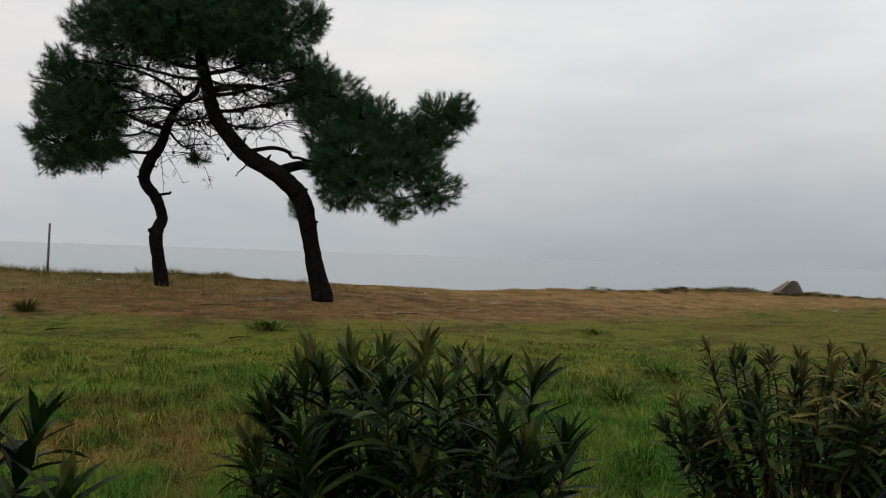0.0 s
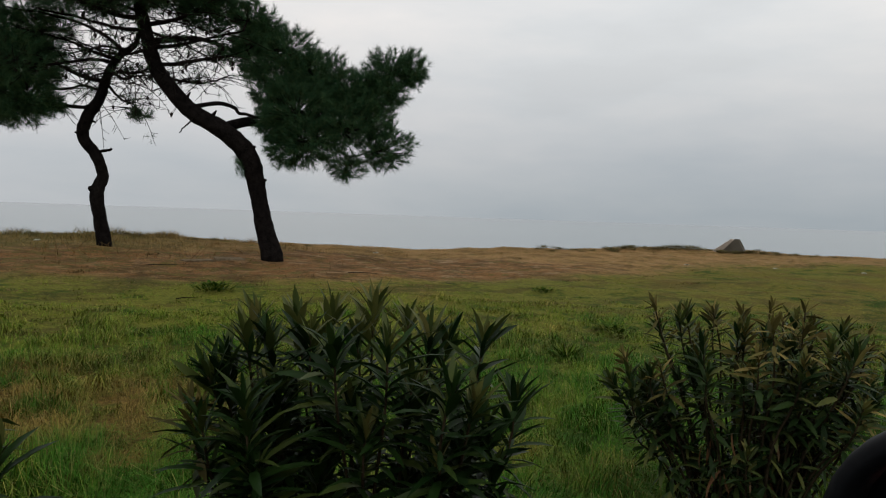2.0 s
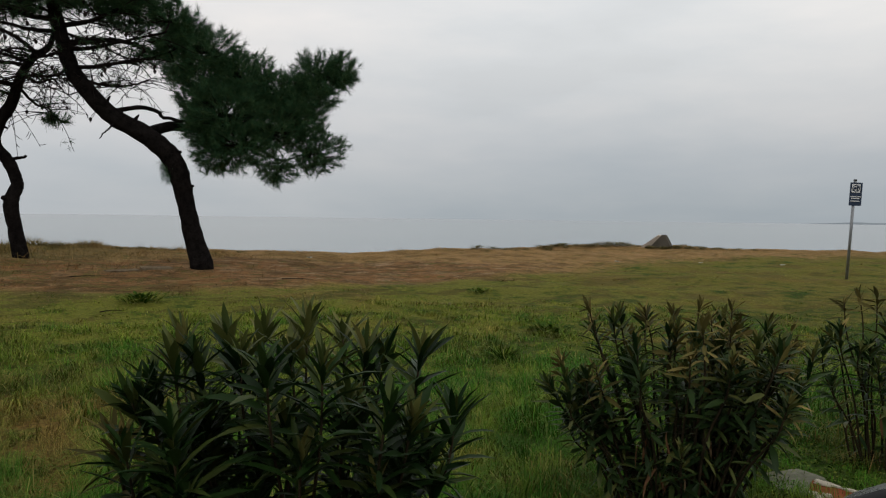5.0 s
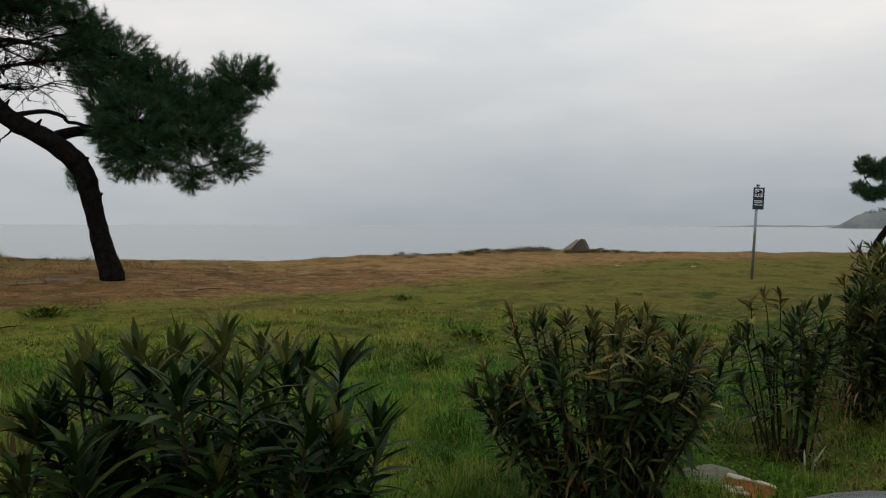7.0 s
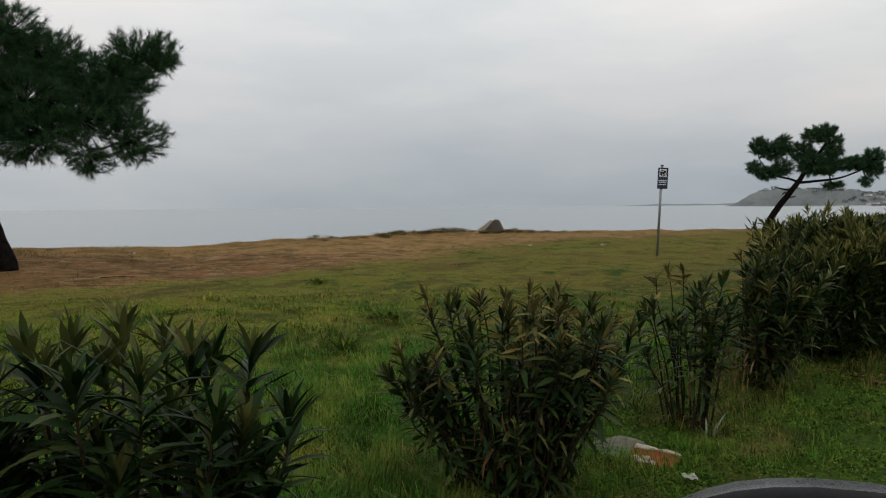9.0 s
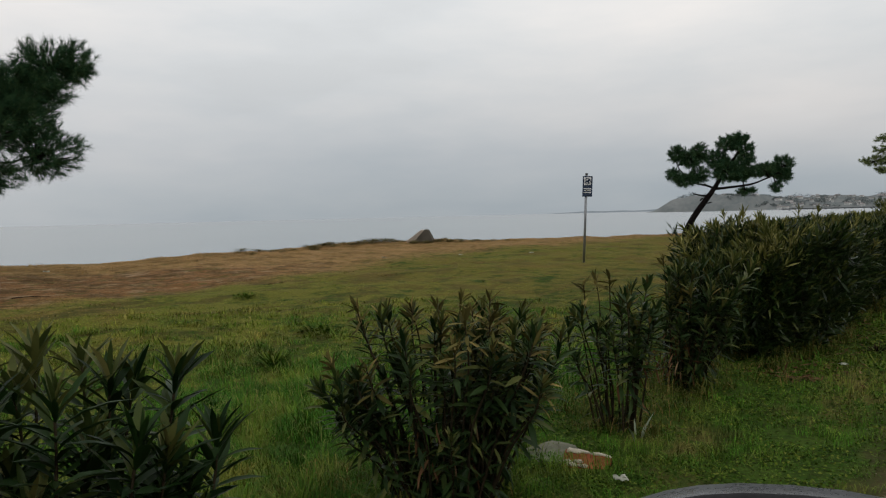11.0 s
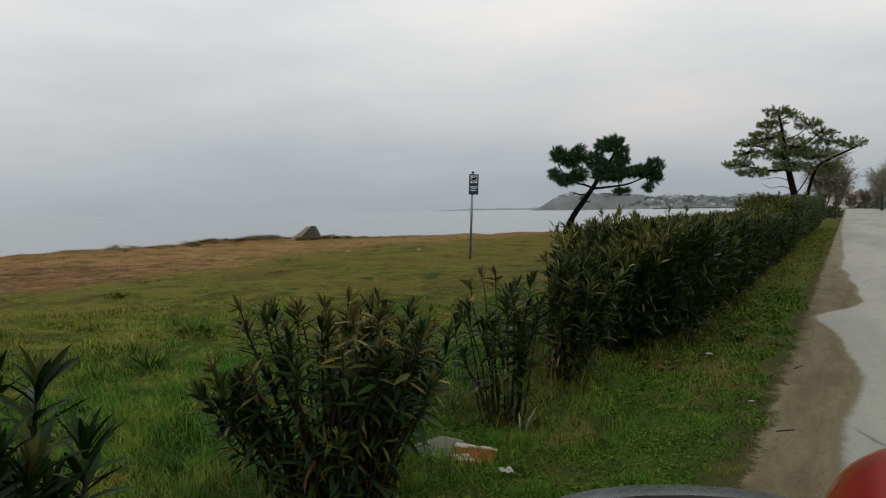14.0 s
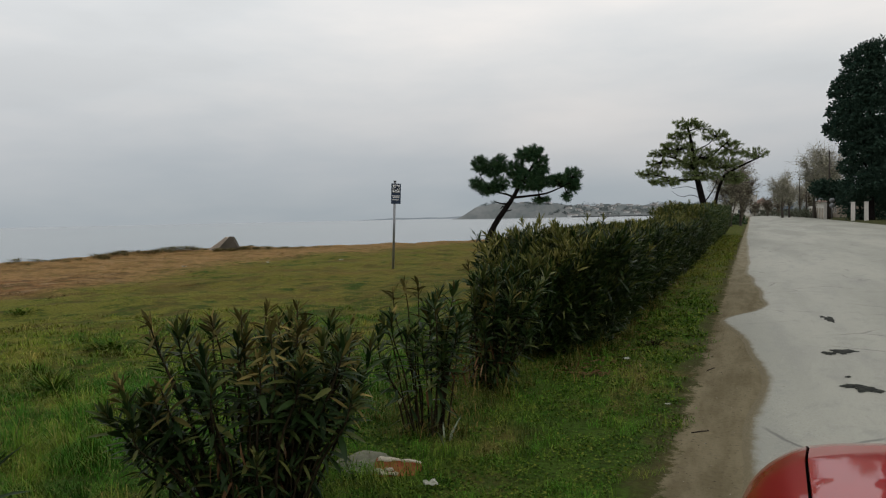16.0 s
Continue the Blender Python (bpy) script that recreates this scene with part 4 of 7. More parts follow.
pine("pine_tree", pose(56.05, 3.2, 0.0, 0, 0, -86.8),
     [(0.3, 0.0), (0.09, 0.95), (-0.29, 2.8), (-0.66, 4.46), (-0.92, 6.52), (-1.23, 7.97)],
     [0.30, 0.26, 0.22, 0.18, 0.10, 0.04],
     [(0.16, 0.05, [(0.0, 1.2), (0.6, 1.3), (0.79, 2.36), (1.25, 3.77), (2.01, 4.34), (3.68, 5.15)]),
      (0.09, 0.03, [(-0.5, 3.7), (-1.5, 3.7), (-2.64, 3.92), (-3.84, 4.26)]),
      (0.08, 0.03, [(-0.7, 4.6), (0.5, 5.4), (1.64, 6.38)]),
      (0.08, 0.03, [(-0.7, 4.7), (-1.8, 5.2), (-2.8, 5.6)]),
      (0.03, 0.010, [(-0.2, 2.3), (-0.9, 2.6), (-1.6, 2.5), (-2.3, 2.9)]), (0.03, 0.010, [(-0.35, 3.0), (-1.2, 3.2), (-2.2, 3.1)]), (0.05, 0.02, [(-0.2, 2.0), (0.3, 2.5), (0.7, 3.2), (0.9, 3.9)]), (0.05, 0.02, [(-0.85, 5.8), (0.2, 6.2), (0.9, 6.9)])],
     [(x, z, rx * 0.95, rz * 0.95) for x, z, rx, rz in (
      (-1.23, 7.77, 1.14, 0.44), (-0.07, 7.49, 0.53, 0.35), (-1.63, 6.97, 1.14, 0.35), (-1.83, 6.24, 1.4, 0.39), (-2.82, 5.71, 1.31, 0.35),
      (-3.03, 4.97, 1.14, 0.35), (-3.84, 4.3, 1.14, 0.39), (-2.64, 3.63, 1.49, 0.35), (-0.27, 5.26, 1.75, 0.88), (0.7, 6.83, 1.05, 0.44),
      (1.64, 6.18, 0.88, 0.35), (1.83, 5.64, 0.96, 0.35), (3.32, 5.41, 0.96, 0.39), (1.26, 4.78, 1.49, 0.44), (-0.28, 4.03, 1.58, 0.44),
      (-1.05, 4.89, 1.23, 0.53), (2.01, 3.74, 0.96, 0.53))],
     "broad open pine behind the hedge beside the road", "shore pines", per_area=165, per=40, length=0.22, width=0.020, twig_r=0.016, needle=M_NEEDLE_HAZED, seed=9, depth=0.7, swell=1.1)

# ---- oleanders ----
LEAF_MESH = []
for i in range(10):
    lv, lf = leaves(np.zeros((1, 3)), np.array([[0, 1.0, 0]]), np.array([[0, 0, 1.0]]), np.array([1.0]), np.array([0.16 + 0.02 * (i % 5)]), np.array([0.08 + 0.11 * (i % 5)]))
    LEAF_MESH.append(tri_mesh("leaf", lv, lf, M_LEAF_ONE if i < 5 else M_LEAF_OLIVE_LIT_ONE))


def grow(heads, foot, fill, box, seed, tops=0, side=0):
    """Stems from a narrow foot to each head (across, depth, height, leafy length, kind), with random ones filling the inside."""
    r = np.random.default_rng(seed)
    plan = [tuple(h) for h in heads]
    for k in range(fill):
        plan.append((r.uniform(box[0], box[1]), r.uniform(box[2], box[3]), r.uniform(box[4], box[5]), r.uniform(0.16, 0.32), 0))
    for k in range(side):
        plan.append((box[0] - r.uniform(-0.04, 0.10), r.uniform(-0.22, 0.10), r.uniform(0.36, 0.58), r.uniform(0.22, 0.32), 0))
    for k in range(tops):
        x = r.uniform(box[0], box[1])
        plan.append((x, r.uniform(box[2], box[3]), r.uniform(0.64, 0.88) - 0.35 * x * x, r.uniform(0.11, 0.22), 2 if r.uniform() < 0.42 else 0))
    out = []
    for x, y, z, le, kind in plan:
        tip = np.array([x, y, z])
        b = np.array([x * foot + r.normal(0, 0.02), y * foot + r.normal(0, 0.02), -0.03])
        mid = b + (tip - b) * np.array([0.42, 0.42, 0.5]) + r.normal(0, 0.018, 3)
        near = b + (tip - b) * np.array([0.84, 0.84, 0.80]) + r.normal(0, 0.012, 3)
        out.append((spline([b, mid, near, tip], 14), le, kind))
    return out


def leaf_set(shoots, seed, step=0.030, size=0.115, head=0.24, keep=1.0, below=0.6, spread=1.0):
    """Whorls of three leaves: close and upright in the head of each shoot, fewer and hanging below it."""
    r = np.random.default_rng(seed)
    heads = head if isinstance(head, list) else [head] * len(shoots)
    O, D, U, L, S, F = [], [], [], [], [], []
    for si, p in enumerate(shoots):
        head = heads[si]
        seg = np.linalg.norm(np.diff(p, axis=0), axis=1)
        cum = np.concatenate([[0], np.cumsum(seg)])
        total, tw = cum[-1], r.uniform(0, 6.28)
        j, back = 0, 0.004
        while back < total * 0.96 and j < 40:
            pos = total - back
            at = np.array([np.interp(pos, cum, p[:, c]) for c in range(3)])
            i = max(1, min(len(p) - 1, int(np.searchsorted(cum, pos))))
            ax = unit(p[i] - p[i - 1])
            a = unit(np.cross(ax, [0.3, 0.9, 0.1]))
            b = np.cross(ax, a)
            inside = back < head
            for w in range(3):
                if r.uniform() > (keep if inside else below * keep):
                    continue
                t = tw + j * 1.047 + w * 2.094 + r.uniform(-0.35, 0.35)
                out = a * math.cos(t) + b * math.sin(t)
                ang = np.interp(back, [0, 0.04, 0.12, max(head, 0.13), max(head, 0.13) + 0.2], [0.18, 0.48, 0.85, 1.25, 1.7]) * spread + r.normal(0, 0.20)
                O.append(at)
                D.append(ax * math.cos(ang) + out * math.sin(ang))
                U.append(ax * math.sin(ang) - out * math.cos(ang) + r.normal(0, 0.25, 3))
                L.append(size * r.uniform(0.65, 1.2) * np.interp(back, [0, 0.03, 0.08], [0.62, 0.9, 1.05]))
                S.append(si)
                F.append(back)
            back += step * (0.55 if back < 0.05 else 1.0) * (1.0 if inside else 1.7)
            j += 1
    return [np.array(v) for v in (O, D, U, L, S, F)]


def leaf_matrix(o, d, u, le, slim=1.0):
    d = unit(d)
    s = unit(np.cross(d, u))
    n = np.cross(s, d)
    m = Matrix(((s[0], d[0], n[0], o[0]), (s[1], d[1], n[1], o[1]), (s[2], d[2], n[2], o[2]), (0, 0, 0, 1)))
    return m @ Matrix.Diagonal((le * slim, le, le, 1))


def oleander(x, y, turn, heads, label, seed, fill=0, box=None, foot=0.35, single=260, size=0.13, slim=1.0, step=0.027, below=0.4, spread=1.0, straw=0, dry=0.0, tips=0.35, tops=0, side=0, leaf=None, one=0):
    """A bush: woody stems, many single leaves on the road's side, the rest of the foliage joined."""
    bush = thing("oleander_bush", pose(x, y, float(ground_z(x, y)), 0, 0, turn), label, "bush", "row of oleanders")
    grown = grow(heads, foot, fill, box, seed, tops, side)
    r = np.random.default_rng(seed + 99)
    for p, le, kind in grown:
        a = Acc()
        tube(a, p, [0.0065, 0.0048, 0.0028], 5, 0.1)
        part("stem", a.mesh("stem", M_STEM), bush)
    kinds = np.array([g[2] for g in grown])
    o, d, u, le, si, back = leaf_set([g[0] for g in grown], seed + 50, step, size, [g[1] for g in grown], 1.0, below, spread)
    kind = kinds[si]
    # withered heads: fewer, smaller, drooping leaves
    keep = (kind != 2) | (r.uniform(size=len(o)) < 0.9)
    o, d, u, le, back, kind, si = (v[keep] for v in (o, d, u, le, back, kind, si))
    wither = (kind == 2) & (back < 0.14)
    le = np.where(wither, le * 0.85, le)
    d = d + np.where(wither, r.uniform(-0.9, 0.2, len(o)), 0)[:, None] * np.array([0, 0, 1.0])
    is_dry = wither | ((back < 0.12) & (o[:, 2] > 0.62) & (r.uniform(size=len(o)) < dry))
    some = (r.uniform(size=len(grown)) < tips)[si] & (back < 0.035)
    fresh = (((kind == 1) & (back < 0.12)) | some) & ~is_dry
    front = -o[:, 1] + 0.3 * o[:, 2] + r.normal(0, 0.05, len(o))
    pick = np.zeros(len(o), bool)
    cand = np.where(~is_dry & ~fresh)[0]
    pick[cand[np.argsort(-front[cand])[:single]]] = True
    for i in np.where(pick)[0]:
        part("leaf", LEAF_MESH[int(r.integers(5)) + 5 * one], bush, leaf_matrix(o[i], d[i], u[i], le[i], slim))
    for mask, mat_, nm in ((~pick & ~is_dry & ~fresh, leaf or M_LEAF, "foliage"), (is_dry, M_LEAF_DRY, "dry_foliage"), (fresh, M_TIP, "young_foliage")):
        if mask.sum():
            n = int(mask.sum())
            v, f = leaves(o[mask], d[mask], u[mask], le[mask], le[mask] * r.uniform(0.15, 0.25, n) * slim, r.uniform(0.02, 0.35, n))
            part(nm, tri_mesh(nm, v, f, mat_), bush, None, {"dry_foliage": "dry yellow and rust-brown leaves", "young_foliage": "pale green young tip leaves"}.get(nm, ""))["kind"] = "stuff"
    if straw:
        # dead leaves hanging round the foot
        a = r.uniform(0, 6.283, straw)
        q = r.uniform(0.08, 0.20, straw)
        o = np.stack([q * np.cos(a), q * np.sin(a), r.uniform(0.12, 0.42, straw)], -1)
        d = np.stack([np.cos(a) * 0.6, np.sin(a) * 0.6, -r.uniform(0.1, 1.8, straw)], -1) + r.normal(0, 0.3, (straw, 3))
        le = size * r.uniform(0.6, 1.2, straw)
        v, f = leaves(o, d, r.normal(0, 0.5, (straw, 3)) + np.array([0, 0, 1.0]), le, le * 0.11, r.uniform(0, 0.5, straw))
        part("dead_leaves", tri_mesh("dead_leaves", v, f, M_STRAW_LEAF), bush, None, "straw-brown dead leaves hanging at the foot")["kind"] = "stuff"
    return bush


# heads: across, depth, height of the tip, leafy length, kind (0 green, 1 young, 2 withered)
oleander(0.82, 1.92, -23.2,
         [(-0.46, -0.26, 0.42, 0.24, 0), (-0.50, 0.02, 0.70, 0.12, 2), (-0.46, -0.05, 0.69, 0.16, 2), (-0.44, -0.04, 0.79, 0.14, 0), (-0.43, -0.14, 0.68, 0.26, 0), (-0.40, -0.02, 0.77, 0.26, 0), (-0.40, 0.02, 0.82, 0.12, 0), (-0.34, -0.02, 0.89, 0.20, 0), (-0.35, 0.25, 0.90, 0.14, 1), (-0.28, 0.0, 0.89, 0.26, 0), (-0.23, 0.28, 0.90, 0.15, 1),
          (-0.17, 0.05, 0.89, 0.26, 0), (-0.12, 0.30, 0.91, 0.12, 1), (-0.09, -0.15, 0.88, 0.30, 0), (0.01, 0.15, 0.95, 0.20, 1), (-0.04, 0.10, 0.88, 0.20, 0),
          (0.12, 0.25, 0.91, 0.14, 1), (0.05, -0.20, 0.90, 0.28, 0), (0.18, 0.10, 0.88, 0.20, 0), (0.25, 0.20, 0.85, 0.16, 0), (0.34, 0.05, 0.89, 0.26, 0),
          (0.41, -0.10, 0.74, 0.28, 0), (0.21, -0.28, 0.81, 0.28, 0)],
         "dense dark green oleander bush with long broad leaves", 11, fill=32, box=(-0.34, 0.34, -0.26, 0.25, 0.48, 0.82), foot=0.55, single=290, size=0.138, slim=0.82, step=0.021, below=0.36, spread=1.12)
oleander(2.60, 2.05, -52.1,
         [(-0.41, 0.10, 0.88, 0.12, 2), (-0.27, 0.10, 0.85, 0.13, 0), (-0.16, 0.10, 0.87, 0.13, 2), (-0.04, 0.35, 0.86, 0.12, 2), (0.08, 0.38, 0.87, 0.12, 2),
          (0.21, 0.20, 0.89, 0.13, 2), (0.37, 0.30, 0.81, 0.14, 0), (0.29, -0.10, 0.78, 0.14, 1), (0.44, 0.10, 0.83, 0.12, 2), (0.53, 0.10, 0.73, 0.20, 0),
          (-0.52, 0.0, 0.65, 0.14, 2), (-0.56, -0.05, 0.54, 0.26, 0), (-0.39, -0.10, 0.61, 0.30, 0), (-0.48, -0.06, 0.58, 0.28, 0), (-0.22, 0.05, 0.62, 0.24, 0),
          (-0.05, -0.05, 0.81, 0.28, 0), (0.13, -0.15, 0.77, 0.32, 0), (0.22, -0.20, 0.69, 0.30, 0), (0.36, -0.05, 0.65, 0.30, 0), (0.46, -0.02, 0.59, 0.28, 0)],
         "oleander bush with green leaves and yellowed dry tips", 23, fill=24, box=(-0.42, 0.44, -0.30, 0.34, 0.30, 0.66), foot=0.34, single=280, size=0.104, slim=0.98, step=0.023, below=0.34, spread=1.15, straw=60, dry=0.15, tips=0.6, tops=36, side=5, leaf=M_LEAF_OLIVE_LIT, one=1)
oleander(4.02, 1.88, -65.5,
         [(-0.20, 0.05, 0.85, 0.10, 2), (-0.13, 0.12, 0.88, 0.10, 2), (-0.05, 0.10, 0.89, 0.11, 2), (-0.21, -0.05, 0.72, 0.20, 0), (-0.11, -0.10, 0.62, 0.26, 0), (0.08, 0.05, 0.83, 0.22, 0),
          (0.17, 0.10, 0.85, 0.24, 0), (0.01, 0.0, 0.73, 0.26, 0), (0.14, -0.10, 0.72, 0.28, 0), (0.22, 0.10, 0.70, 0.26, 0), (-0.03, -0.12, 0.55, 0.26, 0), (0.10, -0.12, 0.53, 0.26, 0), (-0.29, -0.02, 0.60, 0.24, 0), (-0.26, 0.08, 0.66, 0.20, 0), (-0.24, -0.10, 0.44, 0.24, 0)],
         "slender sparse oleander bush with bare lower stems", 31, fill=4, box=(-0.18, 0.21, -0.14, 0.16, 0.45, 0.82), foot=0.40, single=150, size=0.118, slim=1.0, step=0.030, below=0.10, spread=1.2, straw=24, dry=0.12, tops=4, leaf=M_LEAF_OLIVE_LIT, one=1)
oleander(5.22, 1.97, -70.1,
         [(-0.10, 0.10, 0.93, 0.16, 2), (0.03, 0.0, 0.89, 0.26, 0), (0.17, 0.10, 0.88, 0.26, 0), (0.29, 0.10, 0.90, 0.24, 0), (0.38, 0.0, 0.94, 0.20, 1), (0.51, 0.10, 0.87, 0.16, 1),
          (-0.06, -0.10, 0.74, 0.28, 0), (0.09, -0.20, 0.73, 0.30, 0), (0.23, -0.20, 0.74, 0.30, 0), (0.36, -0.10, 0.69, 0.30, 0), (-0.11, -0.05, 0.52, 0.28, 0), (0.02, -0.20, 0.50, 0.28, 0),
          (0.18, -0.25, 0.50, 0.30, 0), (0.33, -0.15, 0.47, 0.26, 0)],
         "upright oleander bush with dry leaves at its woody base", 37, fill=26, box=(-0.08, 0.42, -0.15, 0.2, 0.5, 0.9), foot=0.28, single=150, size=0.112, slim=0.92, step=0.026, below=0.5, straw=110, dry=0.08, tips=0.6, tops=8, leaf=M_LEAF_OLIVE_LIT, one=1)
oleander(-0.42, 1.90, 12.0,
         [(0.26, -0.10, 0.83, 0.26, 0), (0.30, -0.22, 0.70, 0.26, 0), (0.12, 0.0, 0.92, 0.26, 0), (-0.05, 0.1, 0.94, 0.24, 1), (-0.20, -0.05, 0.89, 0.26, 0), (0.0, -0.25, 0.78, 0.28, 0)],
         "dark green oleander bush", 43, fill=22, box=(-0.34, 0.24, -0.28, 0.25, 0.5, 0.9), foot=0.5, single=150, size=0.145, slim=1.05, step=0.030, below=0.35)


def hedge(name, x0, x1, y0, y1, height, count, size, seed, label, lift=0.0, litter=0, leaf=None):
    """A long oleander hedge of plants grown together: a near-black hull for its inner shade, leaves bristling from
    front, top, back and ends.
    """
    r = np.random.default_rng(seed)
    h = thing(name, pose(x0, (y0 + y1) / 2, 0), label, "hedge")
    lx, wy = x1 - x0, (y1 - y0) / 2

    def swellings(x):
        return np.sin(x * 4.4 + seed + 1.2 * np.sin(x * 0.9))

    def ends(x):
        return np.clip(np.minimum(x + 0.25, lx - x + 0.35) / 0.9, 0.3, 1) ** 0.45

    def top_z(x):
        return height * (1 + 0.055 * swellings(x) + 0.035 * np.sin(x * 1.7 + 1.2)) * (0.55 + 0.45 * ends(x)) + lift * x / lx

    def half(x):
        return wy * (1 + 0.15 * swellings(x) + 0.07 * np.sin(x * 9.1)) * ends(x)

    n = count
    px = r.uniform(0, lx, n)
    if lx > 10:
        px = lx * r.uniform(0, 1, n) ** 1.5
    # around the cross-section: 0 front foot, 1 front shoulder, 2 back shoulder, 3 back foot
    s = r.choice(3, n, p=[0.52, 0.36, 0.12]) + r.uniform(0, 1, n)
    z = np.where(s < 1, s ** 0.62, np.where(s < 2, 1.0, 3 - s)) * top_z(px)
    side = np.where(s < 1, -1.0, np.where(s < 2, (s - 1) * 2 - 1, 1.0))
    yy = side * half(px) * np.where(s < 1, 0.72 + 0.28 * np.sin(np.clip(s, 0, 1) ** 0.6 * 2.2), 1.0) * np.where((s > 1) & (s < 2), 0.92, 1.0)
    z = z * np.where((s > 1) & (s < 2), 1 - 0.18 * np.abs(side) ** 3, 1.0)
    end = r.uniform(size=n) < 0.05
    px = np.where(end, np.where(r.uniform(size=n) < 0.85, r.uniform(-0.12, 0.12, n), lx + r.uniform(-0.1, 0.1, n)), px)
    yy = np.where(end, r.uniform(-0.7, 0.7, n) * half(px) / 0.9, yy)
    z = np.where(end, top_z(px) * r.uniform(0.05, 1.0, n) ** 0.8, z)
    inset = np.where(end, 0, r.exponential(0.07, n))
    o = np.stack([px, yy * (1 - inset), np.maximum(z * (1 - 0.6 * inset), 0.03)], -1)
    nor = np.stack([r.normal(0, 0.35, n), np.where(s < 1, -1.0, np.where(s < 2, side * 0.35, 1.0)), np.where((s > 1) & (s < 2), 1.0, 0.35)], -1)
    d = unit(nor) * 0.40 + r.normal(0, 0.6, (n, 3)) + np.array([0, 0, 0.75])
    le = size * r.uniform(0.6, 1.25, n)
    u = r.normal(0, 0.5, (n, 3)) + np.array([0, 0, 1.0]) - unit(d) * 0.2
    v, f = lite_leaves(o, d, u, le, le * r.uniform(0.14, 0.22, n), r.uniform(0.0, 0.3, n))
    part("foliage", tri_mesh("foliage", v, f, leaf or M_HEDGE), h)["kind"] = "stuff"
    # unclipped shoots along the top
    m = int(lx * (46 if lx < 20 else 44))
    sx = r.uniform(0, lx, m)
    if lx > 10:
        sx = lx * r.uniform(0, 1, m) ** 1.5
    shoots = []
    for x in sx:
        y = r.uniform(-0.88, 0.9) * float(half(x))
        z0 = float(top_z(x)) * (0.91 - 0.16 * min(1.1, abs(y / wy)) ** 3 * r.uniform(0.3, 1.6))
        t = r.normal(0, 0.04, 2)
        shoots.append(np.array([[x, y, z0 - 0.08], [x + t[0], y + t[1], z0 + 0.03], [x + 2 * t[0], y + 2 * t[1], z0 + r.uniform(0.05, 0.17) + (r.uniform(0.08, 0.2) if r.uniform() < 0.06 else 0.0)]]))
    oo, dd, uu, ll, _, _ = leaf_set(shoots, seed + 5, 0.036, size, 0.2)
    v, f = lite_leaves(oo, dd, uu, ll, ll * 0.17, r.uniform(0, 0.25, len(oo)))
    part("new_growth", tri_mesh("new_growth", v, f, M_YOUNG), h, None, "pale green young shoots")["kind"] = "stuff"
    # closed near-black hull: the shade inside the hedge put into a surface
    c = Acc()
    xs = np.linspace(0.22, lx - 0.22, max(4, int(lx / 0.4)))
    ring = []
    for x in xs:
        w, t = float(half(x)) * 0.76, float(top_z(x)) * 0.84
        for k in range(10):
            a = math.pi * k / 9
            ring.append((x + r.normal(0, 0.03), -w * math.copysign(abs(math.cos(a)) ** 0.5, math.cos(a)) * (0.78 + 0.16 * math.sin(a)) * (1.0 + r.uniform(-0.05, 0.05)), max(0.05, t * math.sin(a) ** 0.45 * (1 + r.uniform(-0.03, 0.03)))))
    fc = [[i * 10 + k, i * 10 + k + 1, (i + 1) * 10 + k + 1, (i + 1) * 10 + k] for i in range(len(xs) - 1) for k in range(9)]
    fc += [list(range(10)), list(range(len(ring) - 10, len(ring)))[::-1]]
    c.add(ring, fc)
    part("inner_shade_hull", c.mesh("inner_shade_hull", M_CORE_SHADE), h)["kind"] = "stuff"
    st = Acc()
    for k in range(int(lx * 5)):
        x = r.uniform(0.1, lx - 0.1)
        y = -float(half(x)) * r.uniform(0.5, 0.8)
        tube(st, spline([(x, y * 0.7, 0), (x + r.normal(0, 0.06), y, 0.25), (x + r.normal(0, 0.12), y * 1.08, 0.6)], 6), [0.014, 0.006], 5)
    part("undergrowth", st.mesh("undergrowth", M_STEM), h)["kind"] = "stuff"
    if litter:
        # fallen brown leaves along the foot
        x = -0.5 + (lx * 0.6) * r.uniform(0, 1, litter) ** 2.2
        y = -wy * 0.85 - r.normal(0.0, 0.16, litter)
        o = np.stack([x, y, r.uniform(0.005, 0.035, litter)], -1)
        d = r.normal(size=(litter, 3)) * np.array([1, 1, 0.15])
        le = size * r.uniform(0.5, 1.0, litter)
        v, f = lite_leaves(o, d, np.tile([0, 0, 1.0], (litter, 1)) + r.normal(0, 0.3, (litter, 3)), le, le * 0.16, r.uniform(0, 0.3, litter))
        part("fallen_leaves", tri_mesh("fallen_leaves", v, f, M_STRAW_LEAF), h, None, "brown fallen leaves along the foot")["kind"] = "stuff"
    return h


hedge("oleander_hedge", 6.35, 22.0, 1.27, 2.60, 1.025, 42000, 0.122, 61, "long dense dark green oleander hedge beside the road", litter=800)
hedge("oleander_hedge", 21.2, 47.0, 1.30, 2.75, 1.38, 22000, 0.15, 67, "taller clipped oleander hedge further along the road", lift=0.2, leaf=M_HEDGE_LIT)

# ---- meadow grass ----


def value_noise(x, y, scale, seed):
    """Smooth random field between 0 and 1, one random value a cell of the given size."""
    g = np.random.default_rng(seed).uniform(0, 1, (256, 256))
    u, v = np.asarray(x) / scale + 100.0, np.asarray(y) / scale + 100.0
    i, j = np.floor(u).astype(int), np.floor(v).astype(int)
    a, b = u - i, v - j
    a, b = a * a * (3 - 2 * a), b * b * (3 - 2 * b)
    i, j = i % 255, j % 255
    return (g[i, j] * (1 - a) + g[i + 1, j] * a) * (1 - b) + (g[i, j + 1] * (1 - a) + g[i + 1, j + 1] * a) * b


